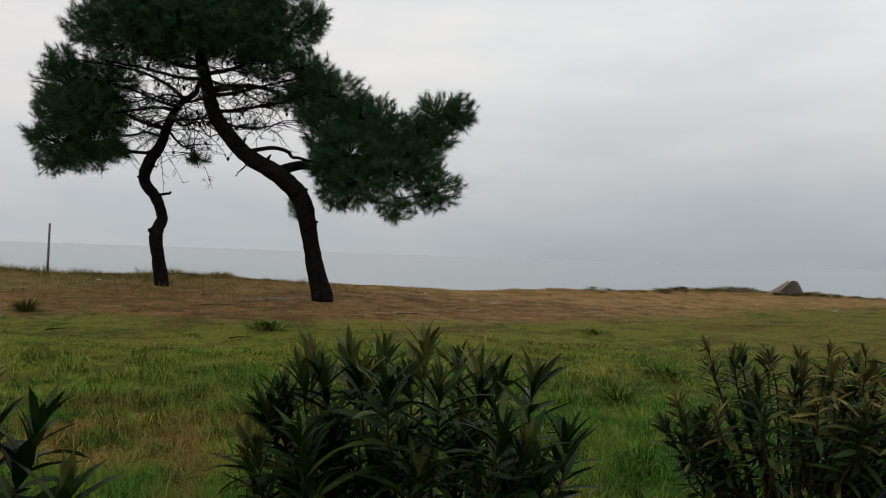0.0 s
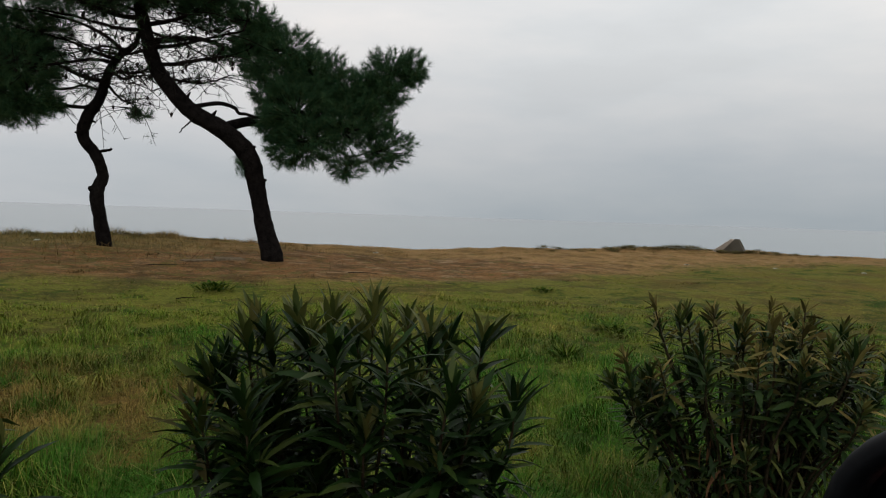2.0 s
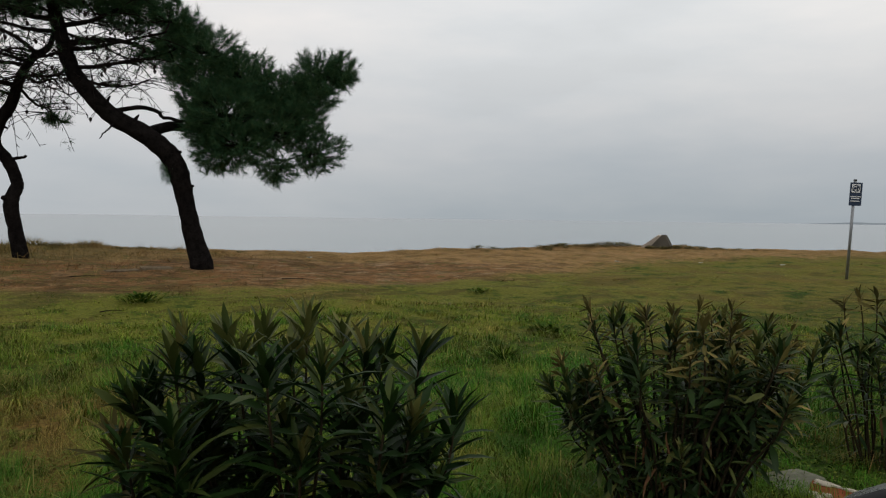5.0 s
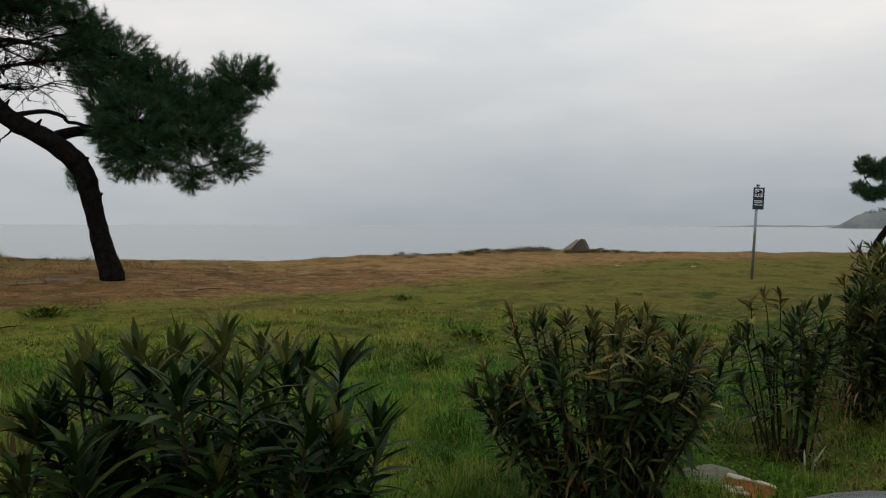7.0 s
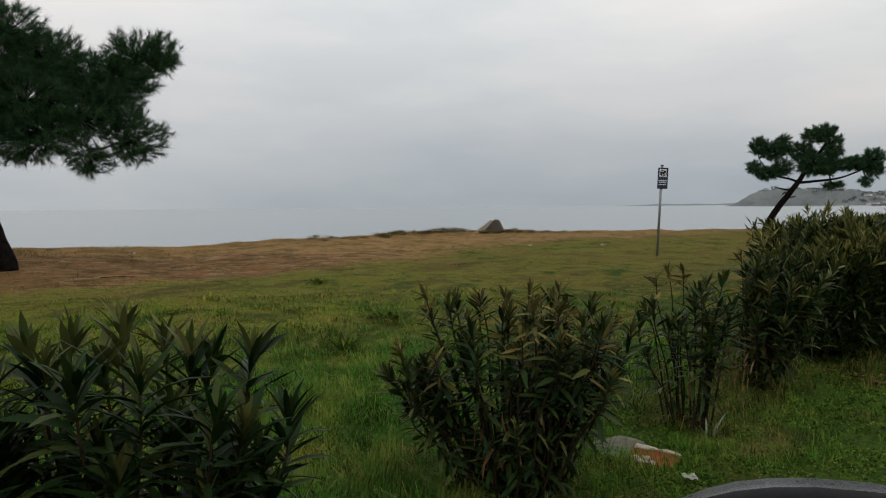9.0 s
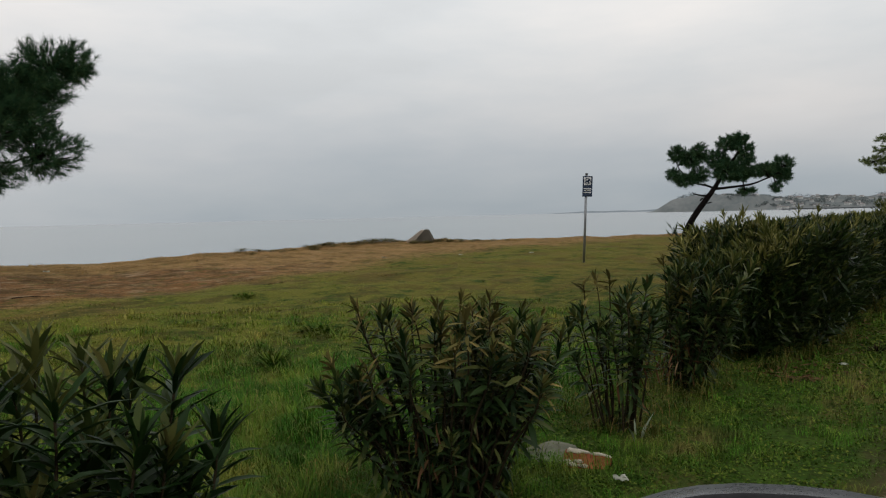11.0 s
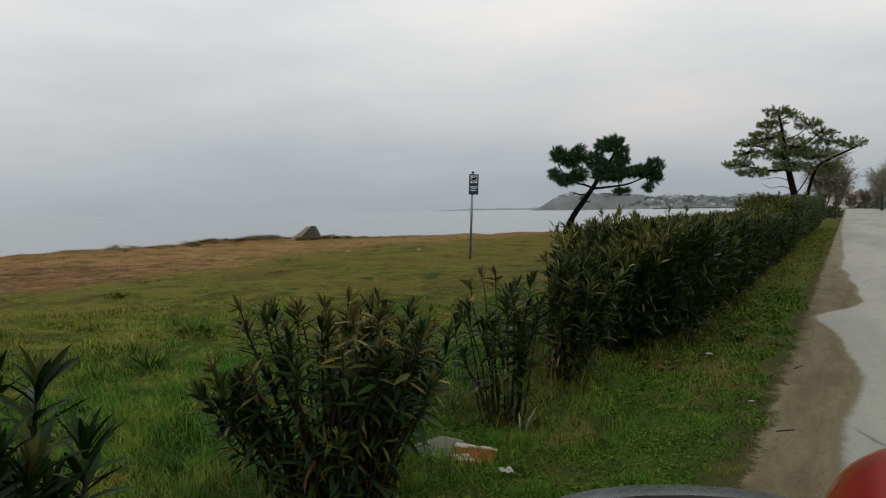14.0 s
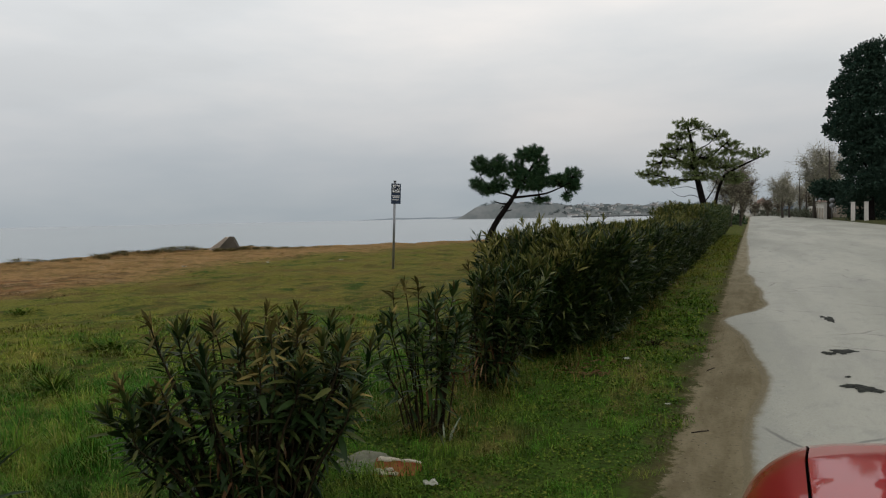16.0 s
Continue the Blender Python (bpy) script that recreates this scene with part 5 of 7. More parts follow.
def tufty(x, y):
    """How thick and tall the sward stands: hummocks of a hand's width on broader swells."""
    return 0.45 * value_noise(x, y, 0.16, 1) + 0.35 * value_noise(x, y, 0.42, 2) + 0.20 * value_noise(x, y, 1.3, 3)


def blades(n, xr, yr, h, w, seed, near=None, lean=0.5, mask=None, clump=0, gaps=0.0):
    """Grass blades, bent twice towards the tip: five vertices and three triangles each."""
    r = np.random.default_rng(seed)
    if near:
        # thicker close to the verge where one parks, thinner out on the meadow
        d = near[0] * (near[1] / near[0]) ** r.uniform(0, 1, n)
        a = r.uniform(radians(near[2]), radians(near[3]), n)
        x, y = d * np.cos(a), d * np.sin(a)
        grow_ = np.clip(d / 5.5, 0.7, 2.2)
    else:
        x, y, grow_ = r.uniform(*xr, n), r.uniform(*yr, n), np.ones(n)
    if clump:
        # gathered into tussocks
        c = r.integers(0, n // clump, n)
        x, y, grow_ = x[c] + r.normal(0, 0.045, n) * grow_[c] * (3.0 if clump > 40 else 1.0), y[c] + r.normal(0, 0.045, n) * grow_[c] * (2.0 if clump > 40 else 1.0), grow_[c]
    ok = (y > yr[0] + 0.09 * np.sin(x * 2.3) + 0.07 * np.sin(x * 6.1) + 0.05 * np.sin(x * 14.3 + 1) + np.abs(r.normal(0, 0.05, n))) & (y < np.minimum(yr[1], bank_y(x) + 1.2)) & (x > xr[0]) & (x < xr[1])
    if mask is not None:
        ok &= mask(x, y, r.uniform(size=n))
    tuft = tufty(x, y)
    if gaps:
        ok &= tuft + r.normal(0, 0.06, n) > gaps
    x, y, grow_, tuft = x[ok], y[ok], grow_[ok], tuft[ok]
    n = len(x)
    le = h * (0.35 + 1.6 * np.clip((tuft - 0.25) / 0.5, 0, 1) ** 1.3) * r.uniform(0.5, 1.3, n) * np.interp(grow_, [0.7, 0.9, 1.3, 1.8, 2.2], [1.35, 1.05, 0.7, 0.45, 0.32])
    wd = w * grow_ * r.uniform(0.6, 1.3, n)
    # blades of one tuft fall roughly the same way
    a = r.uniform(0, 6.283, n) * 0.55 + value_noise(x, y, 0.22, 4) * 9.0
    out = np.stack([np.cos(a), np.sin(a), np.zeros(n)], -1)
    side = np.stack([-np.sin(a), np.cos(a), np.zeros(n)], -1) * (wd * 0.5)[:, None]
    o = np.stack([x, y, ground_z(x, y) - 0.01], -1)
    bend = (lean * r.uniform(0.1, 1.3, n))[:, None]
    up = np.array([0, 0, 1.0])
    m = o + (up * 0.6 + out * bend * 0.25) * le[:, None]
    t = o + (up * np.clip(1.0 - 0.42 * bend, 0.22, 1) + out * bend * 0.75) * le[:, None]
    v = np.stack([o - side, o + side, m - side * 0.8, m + side * 0.8, t], 1).reshape(-1, 3)
    f = np.array([[0, 1, 3], [0, 3, 2], [2, 3, 4]])
    return v, (f[None] + (np.arange(n) * 5)[:, None, None]).reshape(-1, 3)


def litter_gap(x, y, q):
    """Little grows under the pines, and less along the dry bank."""
    oval = ((x - 4.2) * 0.125) ** 2 + ((y - 12.7) * 0.36) ** 2
    patchy = 0.5 + 0.5 * np.sin(x * 1.9 + 2 * np.sin(y * 1.4)) * np.sin(y * 2.3 + np.sin(x))
    return q < np.clip(oval * 0.9 - 0.25, 0.10, 1.0) * np.clip((11.6 + 1.2 * patchy - y) / 1.6, 0.16 + 0.3 * patchy, 1)


v, f = blades(400000, (-9, 48), (2.2, 19), 0.058, 0.0042, 101, near=(1.9, 40, 6, 103), lean=1.5, mask=litter_gap, gaps=0.38)
tagged(part("meadow_grass", tri_mesh("meadow_grass", v, f, M_GRASS)), "rough uneven green and straw meadow grass", "grass", kind="stuff")
v, f = blades(250000, (-3, 40), (0.54, 2.5), 0.050, 0.0044, 102, near=(1.6, 36, 0.8, 95), lean=1.6, gaps=0.36)
tagged(part("verge_grass", tri_mesh("verge_grass", v, f, M_GRASS)), "short bright green verge grass with clover", "grass", kind="stuff")
v, f = blades(115000, (-9, 20), (2.3, 8.6), 0.125, 0.0042, 103, near=(2.2, 11, 12, 103), lean=2.1, clump=30, mask=litter_gap)
tagged(part("tall_grass", tri_mesh("tall_grass", v, f, M_GRASS)), "longer drooping tufts of meadow grass", "grass", kind="stuff")
v, f = blades(20000, (6, 42), (0.55, 1.55), 0.085, 0.010, 105, lean=1.5, clump=18, mask=lambda x, y, q: q < np.clip((x - 6) / 14, 0, 1))
tagged(part("far_verge_grass", tri_mesh("far_verge_grass", v, f, M_GRASS)), "uneven longer grass along the hedge's foot", "grass", kind="stuff")
v, f = blades(52000, (-8, 34), (9.8, 18), 0.026, 0.012, 107, lean=2.6, clump=90, mask=lambda x, y, q: q < np.clip(1.1 - x / 22, 0.35, 1))
tagged(part("bank_tufts", tri_mesh("bank_tufts", v, f, M_DRY_TUFT)), "dry brown and olive grass tufts over the bank", "grass", kind="stuff")


def round_feet(x, y, q):
    """Thickest at the bushes' feet, none where the slab and the brick lie."""
    d = np.min([np.hypot(x - bx, (y - by) * 1.3) for bx, by in ((0.8, 2.0), (2.6, 2.15), (4.1, 2.0), (5.5, 2.0), (6.3, 1.75), (7.0, 1.55), (7.9, 1.45), (8.9, 1.4), (10.0, 1.4))], axis=0)
    return (q < np.clip(1.15 - d * np.where((x > 5.8) & (y < 1.9), 2.2, 1.1), 0.0, 1)) & ((y > 1.62) | (x > 5.6)) & ~((x > 2.85) & (x < 3.85) & (y < 2.2))


v, f = blades(46000, (-1.2, 10.5), (1.22, 2.9), 0.14, 0.0048, 104, lean=1.5, clump=30, mask=round_feet)
tagged(part("tussock_grass", tri_mesh("tussock_grass", v, f, M_TUSSOCK)), "rough uncut grass tussocks round the oleanders' feet", "grass", kind="stuff")


def crest_blades(n, seed):
    """Short dry grass bristling along the bank's edge."""
    r = np.random.default_rng(seed)
    x = -6 + 50 * r.uniform(0, 1, n) ** 1.25
    y = bank_y(x) + 0.5 - r.exponential(1.1, n)
    h = np.interp(x, [2.5, 5.5], [0.075, 0.022]) * (0.3 + 1.4 * value_noise(x, y, 0.6, 9) ** 2 * 2) * r.uniform(0.4, 1.5, n)
    o = np.stack([x, y, ground_z(x, y) - 0.01], -1)
    d = np.stack([r.normal(0, 0.5, n), r.normal(0, 0.5, n), np.ones(n)], -1) * h[:, None]
    s = unit(np.cross(d, r.normal(size=(n, 3)))) * 0.006
    return np.stack([o - s, o + s, o + d], 1).reshape(-1, 3), np.arange(n * 3).reshape(-1, 3)


v, f = crest_blades(45000, 71)
tagged(part("bank_grass", tri_mesh("bank_grass", v, f, M_GRASS)), "short dry grass along the bank's edge", "grass", kind="stuff")


def clover(n, seed):
    """Small round leaves in low cushions over the verge: one folded pair of triangles each."""
    r = np.random.default_rng(seed)
    x = 1.3 + 11 * r.uniform(0, 1, n) ** 2.0
    y = r.uniform(0.5, 2.45, n)
    lush = 0.5 * value_noise(x, y, 0.13, 21) + 0.3 * value_noise(x, y, 0.34, 22) + 0.2 * value_noise(x, y, 1.1, 23)
    ok = (lush + r.normal(0, 0.05, n) > 0.40) & (y > 0.52 + 0.10 * np.sin(x * 2.3) + 0.16 * value_noise(x, y, 0.2, 24))
    x, y, lush = x[ok], y[ok], lush[ok]
    n = len(x)
    o = np.stack([x, y, ground_z(x, y) + (lush - 0.3) * r.uniform(0.02, 0.09, n)], -1)
    d = unit(r.normal(size=(n, 3)) * np.array([1, 1, 0.35]))
    q = unit(np.cross(d, np.array([0, 0, 1.0]) + r.normal(0, 0.35, (n, 3))))
    up = np.cross(q, d)
    le = (r.uniform(0.010, 0.022, n) * np.clip(x / 4.5, 1, 2.2))[:, None]
    v = np.stack([o, o + d * le * 0.55 + q * le * 0.42 + up * le * 0.15, o + d * le, o + d * le * 0.55 - q * le * 0.42 + up * le * 0.15], 1)
    f = np.array([[0, 1, 2], [0, 2, 3]])
    return v.reshape(-1, 3), (f[None] + (np.arange(n) * 4)[:, None, None]).reshape(-1, 3)


v, f = clover(72000, 5)
tagged(part("clover", tri_mesh("clover", v, f, M_CLOVER)), "low clover leaves in the verge", "clover", kind="stuff")


def weed(x, y, size, seed, label, n=60, mat_=None, upright=0.7, slim=0.13, spread=1.0):
    r = np.random.default_rng(seed)
    a = r.uniform(0, 6.283, n)
    d = np.stack([np.cos(a), np.sin(a), r.uniform(0.2, 1.6, n) * upright], -1)
    o = np.stack([np.cos(a), np.sin(a), np.zeros(n)], -1) * (r.uniform(0, 0.35 if spread == 1.0 else 0.8, n) * size)[:, None] + np.array([0, 0, 1.0]) * (r.uniform(0, 0.25, n) * size * (spread < 1))[:, None]
    le = size * r.uniform(0.5, 1.1, n) * spread
    v, f = leaves(o, d, np.tile([0, 0, 1.0], (n, 1)), le, le * slim, r.uniform(0.1, 0.5, n))
    t = thing("weed", pose(x, y, float(ground_z(x, y))), label, "weed", "weeds in the meadow")
    part("foliage", tri_mesh("foliage", v, f, mat_ or M_GRASS), t)["kind"] = "stuff"


weed(5.52, 6.08, 0.30, 1, "leafy green weed clump in the grass", 260, M_CLOVER, 1.1, 0.32, 0.26)
weed(4.03, 5.05, 0.20, 2, "loose bright green grass tussock in the meadow", 190, M_CLOVER, 1.2, 0.06)
weed(6.91, 9.3, 0.24, 7, "leafy green weed clump in the grass", 160, M_CLOVER, 1.1, 0.32, 0.26)
weed(1.9, 9.6, 0.34, 3, "dark green weed clump in the grass", 260, M_CLOVER, 1.1, 0.32, 0.26)
weed(3.86, 1.71, 0.15, 4, "pale strap-leaved tuft beside the oleander", 4, M_STRAP, 4.0, 0.09)
weed(7.32, 0.99, 0.15, 9, "small dark withered tuft on the verge", 140, M_CORE_TUFT, 1.3, 0.16, 0.4)
weed(-1.05, 11.4, 0.26, 8, "taller green weeds at the foot of the bank", 220, M_TUSSOCK, 1.6, 0.05)
weed(-1.5, 8.5, 0.25, 6, "dark green weed clump in the grass", 260, M_CLOVER, 1.1, 0.32, 0.26)
r_ = random.Random(12)
for i in range(64):
    x = 12.3 + i * 0.19 + r_.uniform(-0.2, 0.2)
    y = float(bank_y(x)) - 0.4 + r_.uniform(-0.5, 0.4)
    big = float(np.interp(x, [12.3, 12.7, 13.1, 14.2, 14.8, 16.8, 17.2, 17.8, 18.4, 19.4, 20.0, 20.6, 21.6, 22.6, 24.4], [0.16, 0.27, 0.13, 0.15, 0.26, 0.30, 0.20, 0.32, 0.27, 0.12, 0.22, 0.12, 0.12, 0.16, 0.10]))
    weed(x, y, big * r_.uniform(0.8, 1.3), 200 + i, "low dry scrubby tuft on the bank", 150, M_SCRUB, 1.3, 0.16, 0.30)
for i in range(16):
    x = 18.3 + i * 0.15
    weed(x, 15.62 + 0.12 * (i % 3) - 0.05 * i, r_.uniform(0.20, 0.32) * (1.0 if i < 11 else 0.7), 340 + i, "low dry scrubby tuft round the concrete block", 150, M_SCRUB, 1.3, 0.16, 0.30)
for i in range(16):
    x = -2.2 + i * 0.5 + r_.uniform(-0.2, 0.2)
    weed(x, float(bank_y(x)) - 0.25 + r_.uniform(-0.5, 0.3), r_.uniform(0.10, 0.24), 260 + i, "low dry scrubby tuft on the bank", 110, M_SCRUB, 1.3, 0.16, 0.30)
for i in range(9):
    x = -2.0 + i * 0.75 + r_.uniform(-0.2, 0.2)
    weed(x, float(bank_y(x)) - 0.3 + r_.uniform(-0.4, 0.3), r_.uniform(0.14, 0.28), 300 + i, "thin dry grass stalks on the bank", 16, M_DRY_TUFT, 3.2, 0.015)

# ---- small things on the meadow ----


def marker_post(x, y, h):
    a = Acc()
    tube(a, [(0, 0, -0.1), (0.005, 0, h * 0.5), (0.012, 0, h)], [0.026, 0.022], 8, 0.05)
    tagged(part("marker_post", a.mesh("marker_post", M_POST), None, pose(x, y, float(ground_z(x, y)))), "thin weathered wooden post on the bank", "post")


marker_post(-1.25, 17.9, 1.12)


def notice(m):
    """A steel pole with a narrow notice plate: a pictogram panel over lines of text too small to read."""
    s = thing("notice_sign", m, "narrow blue notice sign on a leaning galvanised pole", "sign")
    a = Acc()
    tube(a, [(0, 0, -0.15), (0, 0, 1.0), (0, 0, 2.12)], [0.03, 0.03], 12)
    part("pole", a.mesh("pole", M_GALV), s)
    a = Acc()
    tube(a, [(0, 0, 2.115), (0, 0, 2.15)], [0.034, 0.034], 10)
    part("cap", a.mesh("cap", M_TRIM), s, None, "black plastic cap")
    pl = part("plate", box("plate", 0.235, 0.008, 0.50, M_BLUE, 0.004), s, pose(0.03, -0.038, 1.83))
    part("pictogram_field", box("field", 0.165, 0.004, 0.185, M_WHITE, 0.002), pl, pose(0, -0.006, 0.125))
    a = Acc()
    ring = [(0.066 * math.cos(q), 0, 0.066 * math.sin(q)) for q in np.linspace(0, 2 * math.pi, 25)]
    tube(a, ring, [0.007, 0.007], 6)
    part("prohibition_ring", a.mesh("prohibition_ring", M_BLUE), pl, pose(0, -0.0095, 0.125))
    part("pictogram", box("picto", 0.085, 0.003, 0.042, M_BLUE, 0.012), pl, pose(-0.005, -0.0095, 0.13, 0, -12, 0))
    part("pictogram", box("picto_head", 0.042, 0.003, 0.045, M_BLUE, 0.012), pl, pose(0.034, -0.0105, 0.155))
    for x in (-0.034, 0.022):
        part("pictogram", box("picto_leg", 0.018, 0.003, 0.05, M_BLUE, 0.004), pl, pose(x, -0.0105, 0.095))
    for z, w in ((-0.055, 0.19), (-0.095, 0.16), (-0.15, 0.17)):
        part("text_bar", box("text_bar", w, 0.003, 0.020, M_WHITE, 0.001), pl, pose(0, -0.006, z))
    for z in (0.19, -0.19):
        part("bracket", box("bracket", 0.09, 0.03, 0.025, M_GALV, 0.004), s, pose(0.005, -0.018, 1.83 + z))


notice(pose(16.11, 8.28, 0.086, 0, 2.6, -62.9))


def chunk(name, prof, y0, y1, material):
    """An uneven prism of broken concrete with worn edges."""
    bm = bmesh.new()
    lo = [bm.verts.new((x, y0, z)) for x, z in prof]
    hi = [bm.verts.new((x + 0.08, y1, z * 0.92 + 0.02)) for x, z in prof]
    bm.faces.new(lo)
    bm.faces.new(hi[::-1])
    for i in range(len(prof)):
        j = (i + 1) % len(prof)
        bm.faces.new((lo[j], lo[i], hi[i], hi[j]))
    bmesh.ops.recalc_face_normals(bm, faces=bm.faces)
    bmesh.ops.bevel(bm, geom=bm.edges[:], offset=0.015, segments=2, profile=0.6, affect="EDGES")
    bmesh.ops.subdivide_edges(bm, edges=[e for e in bm.edges if e.calc_length() > 0.25], cuts=3, use_grid_fill=True)
    for v in bm.verts:
        v.co += noise.noise_vector(v.co * 4.0) * 0.018
    return bm_mesh(name, bm, material)


def broken_block():
    """A tipped block of broken concrete: its broken face painted dark for shade, the slab leaning behind it pale for
    sky light.
    """
    b = thing("concrete_block", pose(19.42, 16.12, 0.40, 0, 0, -50), "tipped broken concrete block on the dry bank", "concrete block")
    part("block", chunk("block", [(-0.38, -0.04), (-0.12, 0.23), (0.07, 0.43), (0.16, 0.42), (0.33, 0.05), (0.34, -0.25), (-0.40, -0.25)], -0.45, 0.35, M_BLOCK_SHADED), b, None, "broken face, painted dark for its shade")
    part("slab", chunk("slab", [(-0.64, -0.02), (-0.40, 0.16), (-0.05, 0.425), (0.02, 0.36), (0.0, -0.25), (-0.66, -0.25)], -0.10, 0.50, M_SLAB_LIT), b, None, "sloping slab, painted pale for its sky light")


broken_block()


def slab():
    bm = bmesh.new()
    bmesh.ops.create_grid(bm, x_segments=10, y_segments=7, size=0.5)
    for v in bm.verts:
        x, y = v.co.x, v.co.y
        k = 1 + 0.12 * math.sin(5 * math.atan2(y, x) + 1) + 0.08 * math.sin(3 * math.atan2(y, x))
        v.co = Vector((x * 0.33 * k, y * 0.24 * k, 0.02 + 0.035 * max(0, 1 - (2.1 * abs(x - 0.06)) ** 2) + noise.noise(v.co * 6) * 0.012))
    g = bmesh.ops.extrude_face_region(bm, geom=bm.faces[:])
    for v in [e for e in g["geom"] if isinstance(e, bmesh.types.BMVert)]:
        v.co.z -= 0.07
    bmesh.ops.recalc_face_normals(bm, faces=bm.faces)
    ob = part("concrete_slab", bm_mesh("concrete_slab", bm, M_SLAB), None, pose(3.39, 2.01, -0.030, 6, -6, -62))
    tagged(ob, "weathered grey concrete slab lying in the grass", "slab")


slab()


def sunken_slab():
    """Two lengths of old concrete paving, almost buried in the needle litter."""
    for x, y, le, turn in ((2.28, 13.14, 0.54, 8), (2.84, 13.22, 0.50, 7)):
        ob = part("paving_slab", box("paving_slab", le, 0.24, 0.10, M_OLD_SLAB, 0.02, -0.07, 0.010), None, pose(x, y, float(ground_z(x, y)) - 0.004, 3, 0, turn))
        tagged(ob, "old grey-brown paving slab sunk in the needle litter", "slab", "paving slabs under the pines")


sunken_slab()


def old_brick():
    """A broken length of fired clay, tipped towards the road, with pale mortar left along its edges."""
    b = thing("clay_brick", pose(3.38, 1.775, -0.012, 25, 5, -72), "broken red clay brick with pale mortar remains", "brick")
    part("body", box("brick_body", 0.235, 0.13, 0.085, M_BRICK, 0.012, jitter=0.006), b, pose(0, 0, 0))
    for x, w, y, d in ((-0.055, 0.060, 0.050, 0.013), (0.065, 0.050, 0.052, 0.011), (-0.075, 0.034, -0.042, 0.018), (-0.035, 0.020, -0.020, 0.012), (-0.01, 0.024, -0.046, 0.012)):
        part("mortar", blob("mortar_rest", w, d, M_MORTAR, int(w * 900), 14, 0, 0.008), b, pose(x, y, 0.0440))


old_brick()


def scrap(x, y, size, seed, label):
    """A crumpled scrap of paper."""
    r = random.Random(seed)
    bm = bmesh.new()
    bmesh.ops.create_grid(bm, x_segments=5, y_segments=4, size=size / 2)
    for v in bm.verts:
        v.co.z = abs(r.uniform(0, 0.25)) * size + 0.01
        v.co.x += r.uniform(-0.1, 0.1) * size
    bmesh.ops.solidify(bm, geom=bm.faces[:], thickness=0.002)
    tagged(part("paper_scrap", bm_mesh("paper_scrap", bm, M_PAPER), None, pose(x, y, float(ground_z(x, y)) + 0.02, 0, 0, seed * 40)), label, "litter", "litter in the grass")


scrap(3.21, 1.51, 0.06, 1, "crumpled white paper scrap in the grass")
scrap(6.5, 1.11, 0.055, 2, "small white paper scrap on the verge")
scrap(5.05, 0.62, 0.03, 3, "tiny pale scrap at the grass edge")
for i, (x, y) in enumerate(((13.6, 12.6), (6.7, 15.6), (15.8, 11.8), (-0.2, 15.6), (17.5, 10.6))):
    scrap(x, y, 0.11, 10 + i, "pale scrap of litter on the dry bank")


def pebbles(n, seed):
    """Loose grit and small stones along the soil strip and the asphalt's edge, each a squashed octahedron."""
    r = np.random.default_rng(seed)
    x = 1.2 + 9 * r.uniform(0, 1, n) ** 1.4
    y = np.clip(r.normal(0.36, 0.22, n), -0.9, 0.72)
    le = r.uniform(0.002, 0.006, n) * np.where(r.uniform(size=n) < 0.05, 1.8, 1.0)
    z = np.where(y < 0.12, 0.012, 0.0) + le * 0.1
    base = np.array([(1, 0, 0), (0, 1, 0), (-1, 0, 0), (0, -1, 0), (0.2, 0.1, 0.5), (0, 0, -0.5)])
    v = np.stack([x, y, z], -1)[:, None] + base[None] * le[:, None, None] * r.uniform(0.6, 1.3, (n, 6, 1))
    f = np.array([[0, 1, 4], [1, 2, 4], [2, 3, 4], [3, 0, 4], [1, 0, 5], [2, 1, 5], [3, 2, 5], [0, 3, 5]])
    return v.reshape(-1, 3), (f[None] + (np.arange(n) * 6)[:, None, None]).reshape(-1, 3)


v, f = pebbles(520, 31)
tagged(part("pebbles", tri_mesh("pebbles", v, f, M_PEBBLE, False)), "loose grit and small stones on the verge", "stones", kind="stuff")


def dead_stick(x, y, le, turn):
    a = Acc()
    k = 0.6 if le > 0.2 else 0.08
    tube(a, spline([(-le / 2, 0, 0.02 * k), (0, 0.02 * k, 0.035 * k), (le / 2, -0.01 * k, 0.02 * k)], 7), [0.008 if le > 0.2 else 0.004, 0.003], 5, 0.1)
    tagged(part("fallen_branch", a.mesh("fallen_branch", M_BRANCH), None, pose(x, y, float(ground_z(x, y)), 0, 0, turn)), "dry fallen pine branch on the ground", "branch", "fallen branches")


for s in ((1.48, 9.17, 0.26, 8), (-0.57, 9.78, 0.22, 12), (4.6, 11.2, 0.5, -30), (6.4, 0.42, 0.16, -20), (4.58, 0.39, 0.12, -50), (1.6, 12.4, 0.5, 5)):
    dead_stick(*s)

# ---- the red car at the verge ----
CAR_Y = -0.68


